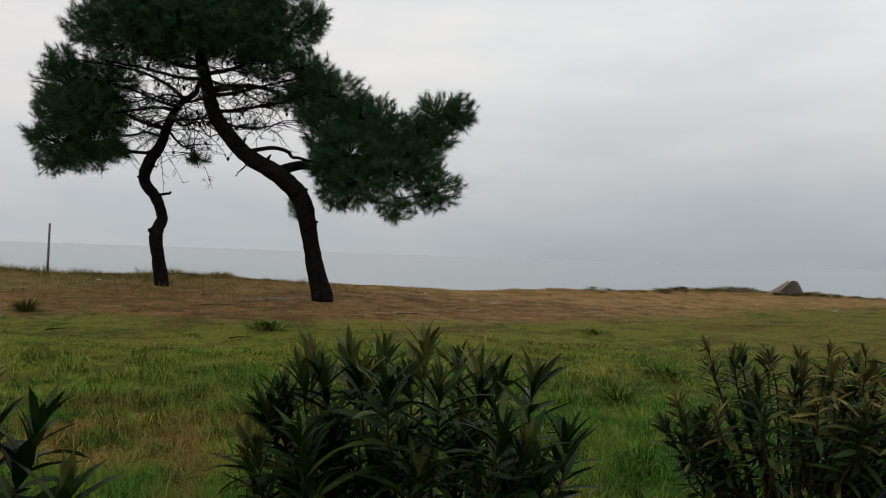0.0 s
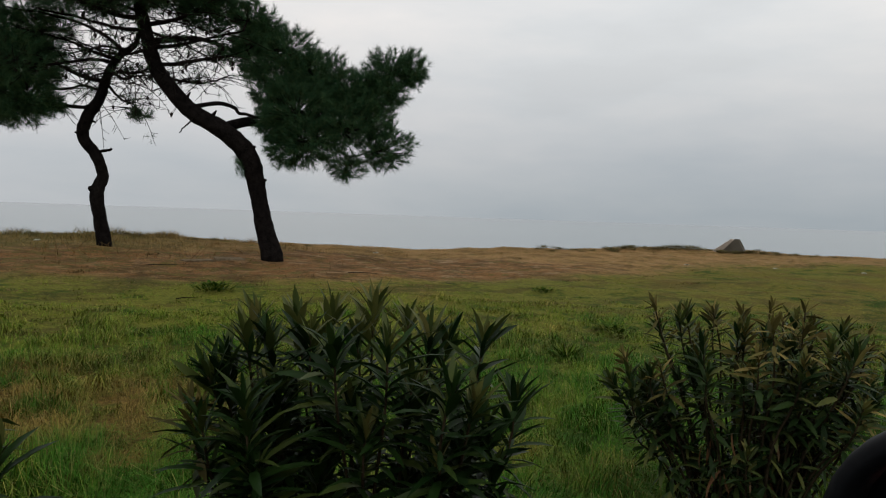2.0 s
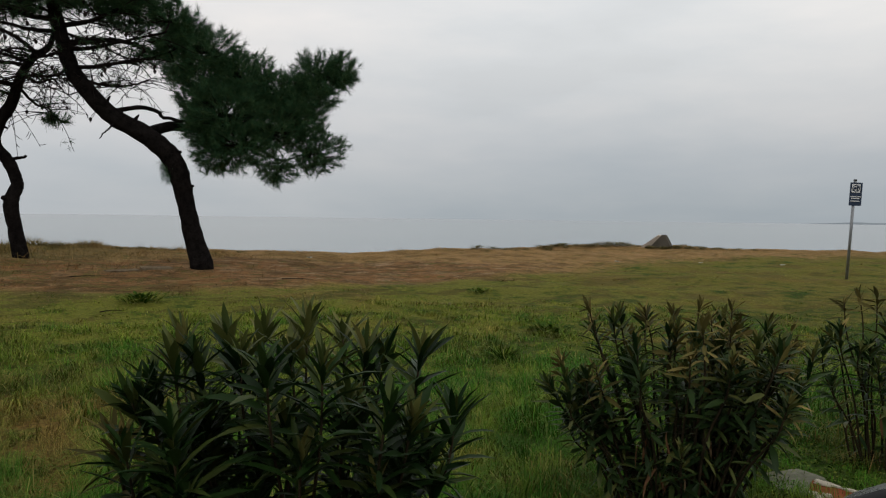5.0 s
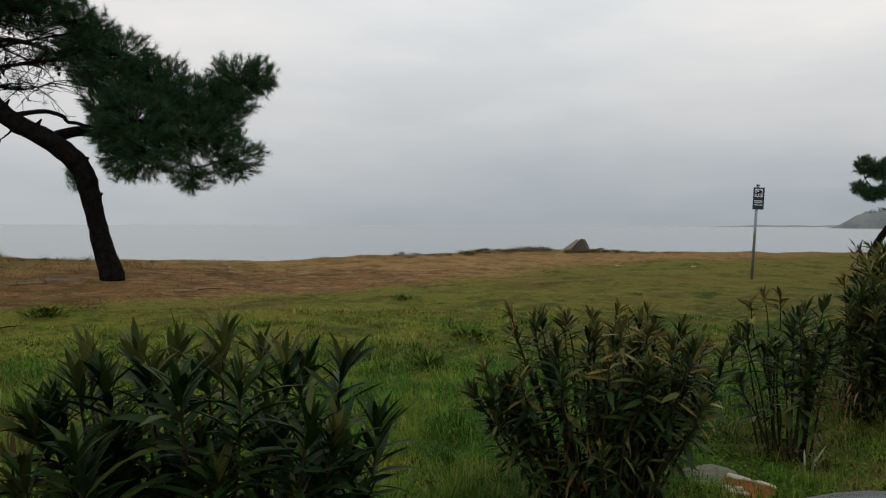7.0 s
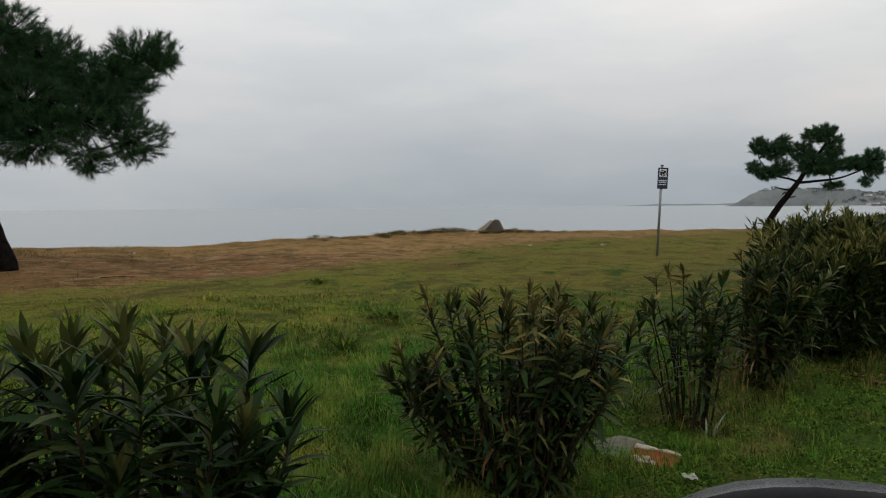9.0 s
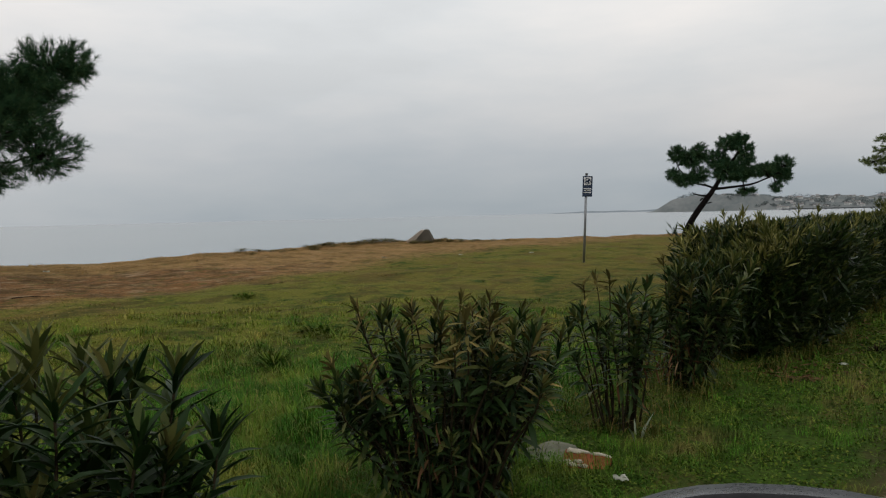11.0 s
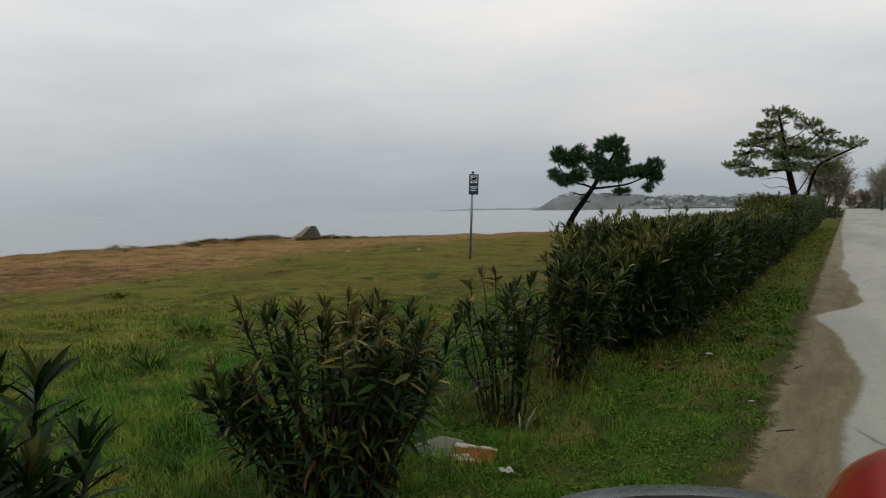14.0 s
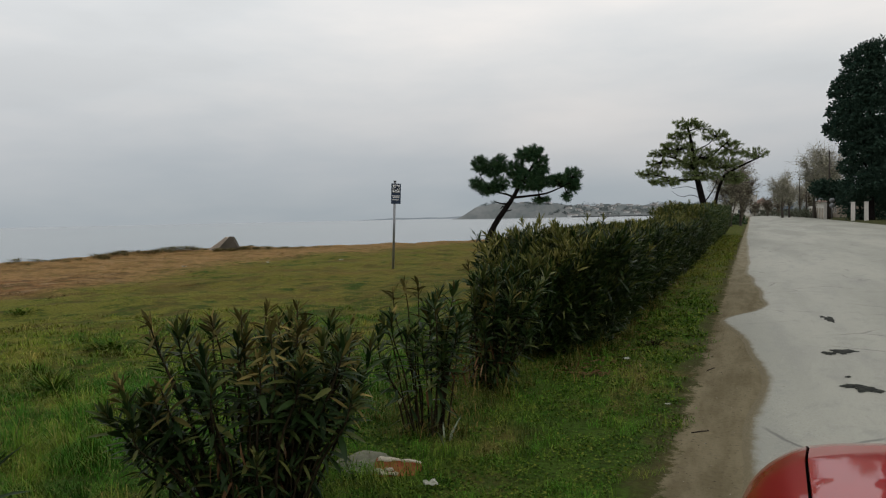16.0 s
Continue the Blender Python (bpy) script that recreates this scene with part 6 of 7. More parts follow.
def car_section(x):
    """Left half of the body's cross-section at x: (distance from the middle, height) from bonnet to sill."""
    top = np.interp(x, [-1.75, -1.6, -0.8, 0.72, 1.0, 1.3, 1.5, 1.64, 1.8, 1.95, 2.08, 2.16, 2.2],
                    [0.72, 0.93, 0.97, 0.985, 0.957, 0.922, 0.897, 0.875, 0.83, 0.76, 0.665, 0.55, 0.40])
    wide = np.interp(x, [-1.75, -1.5, -1.0, 1.5, 1.75, 1.95, 2.08, 2.16, 2.2], [0.82, 0.95, 1.0, 1.0, 0.985, 0.94, 0.87, 0.78, 0.70])
    s = np.array([0, 0.30, 0.57, 0.655, 0.6975, 0.700, 0.7025, 0.735, 0.776, 0.806, 0.824, 0.838, 0.846, 0.834, 0.80])
    dz = np.array([0, -0.005, -0.015, -0.025, -0.034, -0.036, -0.036, -0.052, -0.085, -0.125, -0.175, -0.26, -0.38, -0.56, -0.70])
    s[3:7] += 0.044 * max(0.0, 1.64 - x)
    s[7] += 0.03 * max(0.0, 1.64 - x)
    fine = spline(np.stack([s[6:], dz[6:]], -1), 28)
    s, dz = np.concatenate([s[:6], fine[:, 0]]), np.concatenate([dz[:6], fine[:, 1]])
    return s * wide, np.maximum(top + dz * np.clip((top - 0.2) / 0.68, 0.1, 1.0), 0.2)


def car_shell(name, xs, lo, hi, material, shift=0.0):
    """Body skin between two rows of the cross-section, both sides."""
    a = Acc()
    n = hi - lo
    for sgn in (1, -1):
        v, f = [], []
        for i, x in enumerate(xs):
            s, z = car_section(x)
            v += [(x, sgn * s[k], z[k] + shift) for k in range(lo, hi)]
            if i:
                for k in range(n - 1):
                    q = [(i - 1) * n + k, (i - 1) * n + k + 1, i * n + k + 1, i * n + k]
                    f.append(q if sgn < 0 else q[::-1])
        a.add(v, f)
        if lo > 0:
            yield a.mesh(name, material)
            a = Acc()
    if lo == 0:
        yield a.mesh(name, material)


def wheel(car, x, y):
    w = part("wheel", None, car, pose(x, y, 0.29))
    for nm, prof, mat_ in (("tyre", [(0.19, -0.085), (0.27, -0.09), (0.295, -0.06), (0.295, 0.06), (0.27, 0.09), (0.19, 0.085)], M_RUBBER),
                           ("rim", [(0.02, 0.045), (0.10, 0.05), (0.185, 0.075), (0.19, 0.0), (0.185, -0.075), (0.02, -0.04)], M_ALLOY)):
        a, n, m = Acc(), 28, len(prof)
        v = [(r * math.cos(2 * math.pi * i / n), yy, r * math.sin(2 * math.pi * i / n)) for i in range(n) for r, yy in prof]
        a.add(v, [[i * m + k, i * m + (k + 1) % m, ((i + 1) % n) * m + (k + 1) % m, ((i + 1) % n) * m + k] for i in range(n) for k in range(m)])
        part(nm, a.mesh(nm, mat_), w)


def door_mirror(car):
    """Black plastic shell, rounded, with a rim round recessed mirror glass that faces back."""
    mir = part("door_mirror", None, car, pose(0.3696, 0.1401 - CAR_Y, 1.1050, 0, 6.4, 22.9))
    n, k = 40, 10

    def ring(x, a, b, dy=0.0, dz=0.0, e=2.35):
        out = []
        for i in range(n):
            t = 2 * math.pi * i / n
            c, s = math.cos(t), math.sin(t)
            out.append((x, dy + a * math.copysign(abs(c) ** (2 / e), c), dz + b * math.copysign(abs(s) ** (2 / e), s)))
        return out

    a = Acc()
    rings = [ring(0.03, 0.085, 0.052), ring(0.012, 0.0865, 0.0535), ring(0.002, 0.0875, 0.0545), ring(-0.003, 0.0905, 0.0575), ring(-0.002, 0.095, 0.0615), ring(0.003, 0.0985, 0.065),
             ring(0.025, 0.0995, 0.0655), ring(0.046, 0.0985, 0.0642), ring(0.07, 0.090, 0.056), ring(0.09, 0.070, 0.042), ring(0.103, 0.035, 0.02)]
    v = [p for r in rings for p in r]
    def skin(lo, hi, name, material, label, close=False):
        b = Acc()
        m = hi - lo
        f = [[i * n + j, i * n + (j + 1) % n, (i + 1) * n + (j + 1) % n, (i + 1) * n + j] for i in range(m - 1) for j in range(n)]
        if close:
            f.append([(m - 1) * n + j for j in range(n)])
        b.add(v[lo * n:hi * n], f)
        part(name, b.mesh(name, material), mir, None, label)

    # one housing in two tones: rim darkened for shade, shell greyed for sky sheen
    skin(0, 7, "rim", M_RIM_SHADED, "matt black rim, its shade painted in")
    skin(6, len(rings), "shell", M_TRIM, "black plastic mirror shell, its sky sheen painted in", True)
    a = Acc()
    a.add([(0, 0, 0)] + ring(0, 0.087, 0.0525), [[0, (j + 1) % n + 1, j + 1] for j in range(n)])
    part("glass", a.mesh("glass", M_MIRROR, False), mir, pose(0.017, 0, 0, 0, -3, -10), "mirror glass")
    a = Acc()
    tube(a, [(0.05, -0.06, -0.045), (0.055, -0.10, -0.085), (0.06, -0.13, -0.11)], [0.026, 0.034], 10)
    part("foot", a.mesh("foot", M_TRIM), mir)


def red_car():
    car = thing("car", pose(0, CAR_Y, 0), "red hatchback with black door mirrors, parked at the verge", "car")
    xs = np.concatenate([np.arange(0.74, 1.9, 0.03), np.arange(1.9, 2.08, 0.02), [2.08, 2.1]])
    for me in car_shell("bonnet", xs, 0, 5, M_PAINT):
        part("bonnet", me, car, None, "glossy red bonnet")
    for me in car_shell("bonnet_gap", np.arange(0.74, 2.1, 0.06), 4, 7, M_GAP, -0.012):
        part("bonnet_gap", me, car)
    fx = np.concatenate([np.arange(0.74, 1.9, 0.03), np.arange(1.9, 2.2, 0.02), [2.2]])
    for me in car_shell("fender", fx, 6, 34, M_PAINT):
        part("fender", me, car, None, "glossy red front fender")
    for me in car_shell("bumper", [2.10, 2.13, 2.16, 2.18, 2.2], 0, 7, M_PAINT):
        part("bumper", me, car)
    for me in car_shell("door", np.arange(-0.62, 0.73, 0.09), 14, 34, M_PAINT):
        part("door", me, car)
    for me in car_shell("rear_quarter", np.arange(-1.75, -0.63, 0.08), 14, 34, M_PAINT):
        part("rear_quarter", me, car)
    part("front_panel", box("front_panel", 0.05, 1.10, 0.30, M_TRIM, 0.02), car, pose(2.17, 0, 0.36))
    for sgn in (1, -1):
        part("headlight", box("headlight", 0.05, 0.26, 0.13, M_LAMP, 0.02), car, pose(2.10, sgn * 0.5, 0.60, 0, 25, sgn * 14))
        for x in (1.45, -1.25):
            wheel(car, x, sgn * 0.75)
        a = Acc()
        tube(a, spline([(0.70, sgn * 0.70, 0.97), (0.40, sgn * 0.645, 1.19), (0.08, sgn * 0.585, 1.40)], 8), [0.035, 0.032], 8)
        part("front_pillar", a.mesh("front_pillar", M_PAINT), car)
        a = Acc()
        tube(a, spline([(-0.62, sgn * 0.71, 0.94), (-0.66, sgn * 0.66, 1.2), (-0.70, sgn * 0.59, 1.42)], 6), [0.045, 0.035], 8)
        part("middle_pillar", a.mesh("middle_pillar", M_TRIM), car)
        a = Acc()
        tube(a, spline([(-1.60, sgn * 0.66, 0.92), (-1.5, sgn * 0.61, 1.2), (-1.3, sgn * 0.56, 1.40)], 6), [0.09, 0.06], 8)
        part("rear_pillar", a.mesh("rear_pillar", M_PAINT), car)
    a = Acc()
    v, f = [], []
    for i, x in enumerate(np.linspace(-1.36, 0.10, 12)):
        for j, y in enumerate(np.linspace(-0.58, 0.58, 11)):
            v.append((x, y, 1.475 - 0.10 * (y / 0.58) ** 4 * 0.6 - 0.06 * ((x + 0.5) / 0.9) ** 2))
            if i and j:
                q = i * 11 + j
                f.append([q - 12, q - 1, q, q - 11])
    up = np.array(v) - np.array([0, 0, 0.03])
    a.add(v, f)
    a.add(up, [c[::-1] for c in f])
    part("roof", a.mesh("roof", M_PAINT), car)
    a = Acc()
    a.add([(0.74, -0.66, 0.975), (0.74, 0.66, 0.975), (0.10, 0.56, 1.40), (0.10, -0.56, 1.40)], [[0, 1, 2, 3]])
    g = part("windscreen", a.mesh("windscreen", M_GLASS), car)
    g.visible_shadow = False
    part("dashboard", box("dashboard", 0.40, 1.30, 0.22, M_TRIM, 0.06), car, pose(0.60, 0, 0.86))
    part("floor_pan", box("floor_pan", 3.0, 1.30, 0.08, M_TRIM, 0.02), car, pose(-0.3, 0, 0.27))
    for y in (-0.36, 0.36):
        part("seat", box("seat", 0.50, 0.48, 0.20, M_SEAT, 0.07), car, pose(-0.25, y, 0.50))
        part("seat_back", box("seat_back", 0.16, 0.46, 0.62, M_SEAT, 0.06), car, pose(-0.52, y, 0.86, 0, -14, 0))
    # rear side windows in dark glass, with their pillars
    for sgn in (1, -1):
        a = Acc()
        a.add([(-0.66, sgn * 0.70, 0.95), (-1.55, sgn * 0.69, 0.96), (-1.40, sgn * 0.60, 1.38), (-0.70, sgn * 0.60, 1.42)], [[0, 1, 2, 3]])
        part("rear_side_window", a.mesh("rear_side_window", M_PANE), car, None, "dark rear side glass")
        a = Acc()
        tube(a, spline([(-1.72, sgn * 0.70, 0.92), (-1.60, sgn * 0.66, 1.2), (-1.40, sgn * 0.58, 1.42)], 6), [0.06, 0.05], 8)
        part("rear_pillar", a.mesh("rear_pillar", M_PAINT), car)
    a = Acc()
    a.add([(-1.74, -0.68, 0.94), (-1.74, 0.68, 0.94), (-1.40, 0.57, 1.40), (-1.40, -0.57, 1.40)], [[3, 2, 1, 0]])
    part("rear_window", a.mesh("rear_window", M_PANE), car, None, "dark rear window")
    part("tailgate", box("tailgate", 0.10, 1.40, 0.62, M_PAINT, 0.04), car, pose(-1.74, 0, 0.64))
    part("rear_shelf", box("rear_shelf", 0.95, 1.30, 0.04, M_TRIM, 0.015), car, pose(-1.25, 0, 0.90))
    part("rear_bumper", box("rear_bumper", 0.16, 1.50, 0.24, M_PAINT, 0.06), car, pose(-1.76, 0, 0.38))
    for sgn in (1, -1):
        part("tail_lamp", box("tail_lamp", 0.04, 0.14, 0.26, M_RED_MARK, 0.015), car, pose(-1.79, sgn * 0.62, 0.74))
    door_mirror(car)


red_car()

# ---- roadside beyond the hedge ----


def leafy_tree(name, x, y, lobes, trunk_r, trunk_h, label, mat_, seed, per=420, size=0.5, group="roadside trees", z=0.0):
    """A tree far off: trunk, rising limbs and a crown of many small leaf clumps."""
    r = np.random.default_rng(seed)
    t = thing(name, pose(x, y, z), label, "tree", group)
    a = Acc()
    top = max(l[2] for l in lobes)
    tube(a, spline([(0, 0, -0.2), (0.1, 0.05, trunk_h), (0.0, 0.1, top * 0.8)], 10), [trunk_r, trunk_r * 0.7, trunk_r * 0.2], 9, 0.06)
    part("trunk", a.mesh("trunk", M_BARK), t)
    b = Acc()
    O, D = [], []
    for lx, ly, lz, rx, ry, rz in lobes:
        tube(b, spline([(0, 0, min(lz * 0.6, top * 0.7)), (lx * 0.5, ly * 0.5, lz * 0.85), (lx, ly, lz)], 6), [trunk_r * 0.4, trunk_r * 0.08], 5)
        n = int(per * (rx * ry * rz) ** (2 / 3))
        u = unit(r.normal(size=(n, 3)))
        k = r.uniform(0.55, 1.06, n) * (1 + 0.18 * np.sin(u[:, 0] * 7 + u[:, 2] * 9 + seed))
        O.append(np.array([lx, ly, lz]) + u * k[:, None] * np.array([rx, ry, rz]))
        D.append(u + r.normal(0, 0.6, (n, 3)))
    part("limbs", b.mesh("limbs", M_BARK), t)
    O, D = np.concatenate(O), np.concatenate(D)
    le = size * r.uniform(0.6, 1.3, len(O))
    v, f = lite_leaves(O, D, r.normal(size=(len(O), 3)), le, le * 0.55, r.uniform(0, 0.4, len(O)))
    part("crown", tri_mesh("crown", v, f, mat_), t)["kind"] = "stuff"
    return t


leafy_tree("cypress_tree", 100, -13.2,
           [(0, 0.6, 19.8, 1.4, 1.4, 1.2), (0, -0.9, 19.8, 1.6, 1.6, 1.4), (0, 2.3, 19.2, 1.0, 0.9, 0.7), (0, 1.1, 17.5, 2.0, 2.0, 1.7), (0, 3.1, 16.4, 1.0, 1.1, 0.9), (0, 4.1, 15.5, 0.8, 0.6, 0.5),
            (0, 1.9, 14.6, 2.3, 2.2, 1.9), (0, 4.0, 13.1, 1.0, 0.8, 0.7), (0, 4.3, 11.2, 1.0, 0.8, 0.7), (0, 2.6, 11.2, 2.2, 2.1, 1.7), (0, 0.2, 12.8, 3.1, 3.1, 2.6), (0, -0.5, 16.0, 2.7, 2.7, 2.3),
            (0, 2.3, 8.7, 1.2, 1.0, 0.8), (0, 0.7, 8.4, 2.3, 2.2, 1.9), (0, 2.5, 6.5, 1.2, 1.0, 0.8), (0, 1.2, 4.4, 2.0, 2.0, 1.7), (0, -1.0, 4.7, 2.4, 2.4, 2.1), (0, -0.9, 9.3, 2.7, 2.7, 2.3)],
           0.4, 3.0, "tall dark conifer beside the road", M_DARK_TREE, 41, per=620, size=0.40)
leafy_tree("cypress_tree", 104, -18, [(0, 0, 5, 3, 3.5, 4), (0, 0, 10, 3, 3.2, 4), (0, 0.5, 15, 2.6, 2.6, 4), (0, 0, 18.5, 1.6, 1.6, 2.4)],
           0.4, 3.0, "tall dark conifer beside the road", M_DARK_TREE, 42, per=400, size=0.45)
leafy_tree("broad_tree", 118, -10.2, [(0, 0, 4.2, 2.0, 2.0, 1.3), (0, 1.1, 4.6, 1.6, 1.3, 0.9), (0, -1.8, 3.6, 1.8, 1.8, 1.6)],
           0.25, 1.5, "low dark evergreen tree behind the fence", M_DARK_TREE, 43, per=480, size=0.45)
leafy_tree("broad_tree", 108, -17.0, [(0, 0, 2.6, 2.4, 2.0, 2.4), (0, -2.4, 3.4, 2.4, 2.2, 3.0), (0, -5.0, 3.0, 2.4, 2.6, 2.8)],
           0.2, 1.0, "dense green garden shrubbery under the conifers", M_GARDEN, 44, per=480, size=0.45)


leafy_tree("broad_tree", 103, -12.4, [(0, 0, 1.5, 1.6, 2.0, 1.7), (0, -2.6, 1.7, 1.6, 2.2, 1.9), (0.5, 1.0, 2.8, 1.4, 1.4, 1.2)],
           0.2, 0.8, "dense dark evergreen shrub behind the gate pillars", M_DARK_TREE, 45, per=420, size=0.36)
leafy_tree("roadside_shrub", 82, 1.25, [(0, 0, 0.38, 1.4, 0.75, 0.45), (-2.6, 0.2, 0.5, 1.6, 0.7, 0.5)],
           0.06, 0.2, "low dark green shrub at the verge's end", M_GARDEN, 58, per=420, size=0.26, group="roadside shrubs")
for i, (sx, sy, sz) in enumerate(((141, -9.6, 1.3), (152, -9.0, 1.1), (166, -8.8, 1.5), (182, -7.2, 1.3), (206, -5.0, 1.6), (222, -2.0, 1.7))):
    leafy_tree("roadside_shrub", sx, sy, [(0, 0, sz * 0.55, 1.2, 1.9, sz * 0.6), (0.4, -1.5, sz * 0.5, 1.2, 1.4, sz * 0.5)],
               0.08, 0.3, "low olive-brown shrub along the road", M_SCRUB_FAR, 60 + i, per=300, size=0.34, group="roadside shrubs")


def bare_tree(x, y, h, w, label, mat_, seed, twigs=420, thick=0.022, foot=0.25, buds=0):
    """A leafless tree: a forking trunk and a haze of fine rising twigs."""
    r = np.random.default_rng(seed)
    t = thing("bare_tree", pose(x, y, 0), label, "tree", "bare roadside trees")
    a = Acc()
    tube(a, spline([(0, 0, -0.1), (0.05, 0.08, h * foot), (0.0, 0.0, h * 0.6)], 8), [0.03 * h, 0.008 * h], 7, 0.06)
    part("trunk", a.mesh("trunk", M_WOOD), t)
    b, hubs = Acc(), []
    for i in range(16):
        q = r.uniform(0, 6.283)
        o = np.array([0, 0, h * r.uniform(foot * 0.7, 0.5)])
        e = np.array([math.cos(q) * w * r.uniform(0.2, 0.7), math.sin(q) * w * r.uniform(0.2, 0.7), h * r.uniform(0.5, 0.85)])
        p = spline([o, (o + e) / 2 + np.array([0, 0, -0.04 * h]), e], 7)
        tube(b, p, [0.010 * h, 0.004 * h], 5)
        hubs += list(p[2:])
    part("limbs", b.mesh("limbs", M_TWIG), t)["kind"] = "stuff"
    c = Acc()
    for i in range(twigs):
        o = hubs[int(r.integers(len(hubs)))]
        d = unit(np.array([o[0], o[1], 0]) / w + r.normal(0, 0.45, 3) + np.array([0, 0, 0.75]))
        le = h * r.uniform(0.10, 0.26)
        e = o + d * le
        tube(c, [o, (o + e) / 2 + r.normal(0, 0.03, 3) * le, e], [thick, thick * 0.4], 3)
        for k in range(2):
            s = o + d * le * r.uniform(0.3, 0.9)
            tube(c, [s, s + unit(d + r.normal(0, 0.6, 3)) * le * 0.45], [thick * 0.6, thick * 0.3], 3)
    part("twig_haze", c.mesh("twig_haze", mat_), t)["kind"] = "stuff"
    if buds:
        i = r.integers(0, len(hubs), buds)
        O = np.array(hubs)[i]
        O = O + unit(O * np.array([1, 1, 0]) / w + r.normal(0, 0.5, (buds, 3)) + np.array([0, 0, 0.6])) * (h * r.uniform(0.01, 0.17, buds))[:, None]
        le = (0.05 + 0.018 * h) * r.uniform(0.6, 1.3, buds)
        v, f = lite_leaves(O, r.normal(size=(buds, 3)), r.normal(size=(buds, 3)), le, le * 0.6, r.uniform(0, 0.3, buds))
        part("bud_haze", tri_mesh("bud_haze", v, f, M_BUDS), t, None, "pale olive buds")["kind"] = "stuff"


bare_tree(70, 1.75, 6.2, 1.7, "leafless brown bush-like tree at the hedge's end", M_TWIG, 4, 900, 0.014, 0.08, 2600)
bare_tree(73, 0.95, 5.6, 1.4, "leafless brown bush-like tree at the hedge's end", M_TWIG, 6, 700, 0.014, 0.08, 1800)
bare_tree(150, -5.3, 9.0, 2.0, "pale leafless tree at the roadside", M_TWIG_GREY, 7, 420, 0.035, buds=3600)
bare_tree(153, -6.6, 8.0, 2.0, "pale leafless tree at the roadside", M_TWIG_GREY, 8, 360, 0.035, buds=3600)
bare_tree(135, -9.6, 11.5, 2.2, "tall grey leafless tree behind the fence", M_TWIG_GREY, 9, 460, 0.032, buds=3600)
bare_tree(131, -11.6, 12.5, 2.4, "tall grey leafless tree behind the fence", M_TWIG_GREY, 10, 460, 0.032, buds=3600)
bare_tree(172, -9.6, 7.5, 2.0, "pale leafless tree at the roadside", M_TWIG_GREY, 31, 360, 0.035, buds=2400)
bare_tree(160, -11.0, 6.0, 2.2, "low brown leafless shrub at the roadside", M_TWIG, 32, 360, 0.04, 0.08, 2400)
bare_tree(190, -3.6, 5.0, 2.2, "low brown leafless shrub at the road's end", M_TWIG, 21, 380, 0.05, 0.05, 900)
bare_tree(198, -6.2, 6.0, 2.6, "low brown leafless shrub at the road's end", M_TWIG, 22, 380, 0.05, 0.05, 900)
bare_tree(205, -0.8, 4.2, 2.4, "low brown leafless shrub at the road's end", M_TWIG, 23, 380, 0.05, 0.05, 900)


def utility_pole(x, y, h):
    p = thing("utility_pole", pose(x, y, 0), "dark wooden utility pole at the roadside", "pole", "utility poles")
    a = Acc()
    tube(a, [(0, 0, -0.2), (0.02, 0, h / 2), (0.0, 0.03, h)], [0.15, 0.10], 10)
    part("shaft", a.mesh("shaft", M_WOOD), p)
    part("crossarm", box("crossarm", 0.09, 0.8, 0.09, M_WOOD, 0.01), p, pose(0, 0, h - 0.4))


utility_pole(117, -10.2, 9.8)
utility_pole(150, -9.3, 8.6)
utility_pole(168, -9.2, 8.2)


def gate_pillar(x, y, h):
    g = thing("gate_pillar", pose(x, y, 0), "pale plastered gate pillar with a flat cap", "pillar", "gate pillars")
    part("shaft", box("pillar_shaft", 0.4, 0.40, h, M_PLASTER, 0.02, -0.02), g)
    part("cap", box("pillar_cap", 0.48, 0.5, 0.10, M_PLASTER, 0.02, h - 0.02), g)


gate_pillar(96, -10.75, 2.1)
gate_pillar(96, -12.1, 2.1)


def garden_wall(x0, x1, y, h):
    w = thing("garden_wall", pose(x0, y, 0), "ochre garden wall with pale pillars along the road", "wall")
    part("wall_panel", box("wall_panel", x1 - x0, 0.25, h, M_WALL, 0.02, -0.05), w, pose((x1 - x0) / 2, 0, 0))
    part("coping", box("coping", x1 - x0, 0.35, 0.08, M_PLASTER, 0.02, h - 0.05), w, pose((x1 - x0) / 2, 0, 0))
    n = int((x1 - x0) / 5)
    for i in range(n + 1):
        part("pillar", box("wall_pillar", 0.5, 0.45, h + 0.4, M_PLASTER, 0.02, -0.05), w, pose(i * 5.0, 0, 0))


garden_wall(122, 152, -10.1, 1.7)


def road_sign(x, y):
    s = thing("road_sign", pose(x, y, 0), "round road signs on a steel pole, seen from the back", "road sign")
    a = Acc()
    tube(a, [(0, 0, -0.1), (0, 0, 2.9)], [0.035, 0.035], 8)
    part("pole", a.mesh("pole", M_GALV), s)
    for z in (2.6, 1.9):
        a = Acc()
        tube(a, [(-0.02, 0, z), (0.02, 0, z)], [0.33, 0.33], 24)
        part("disc", a.mesh("disc", M_GALV), s, None, "grey sign back")


road_sign(111, -9.95)


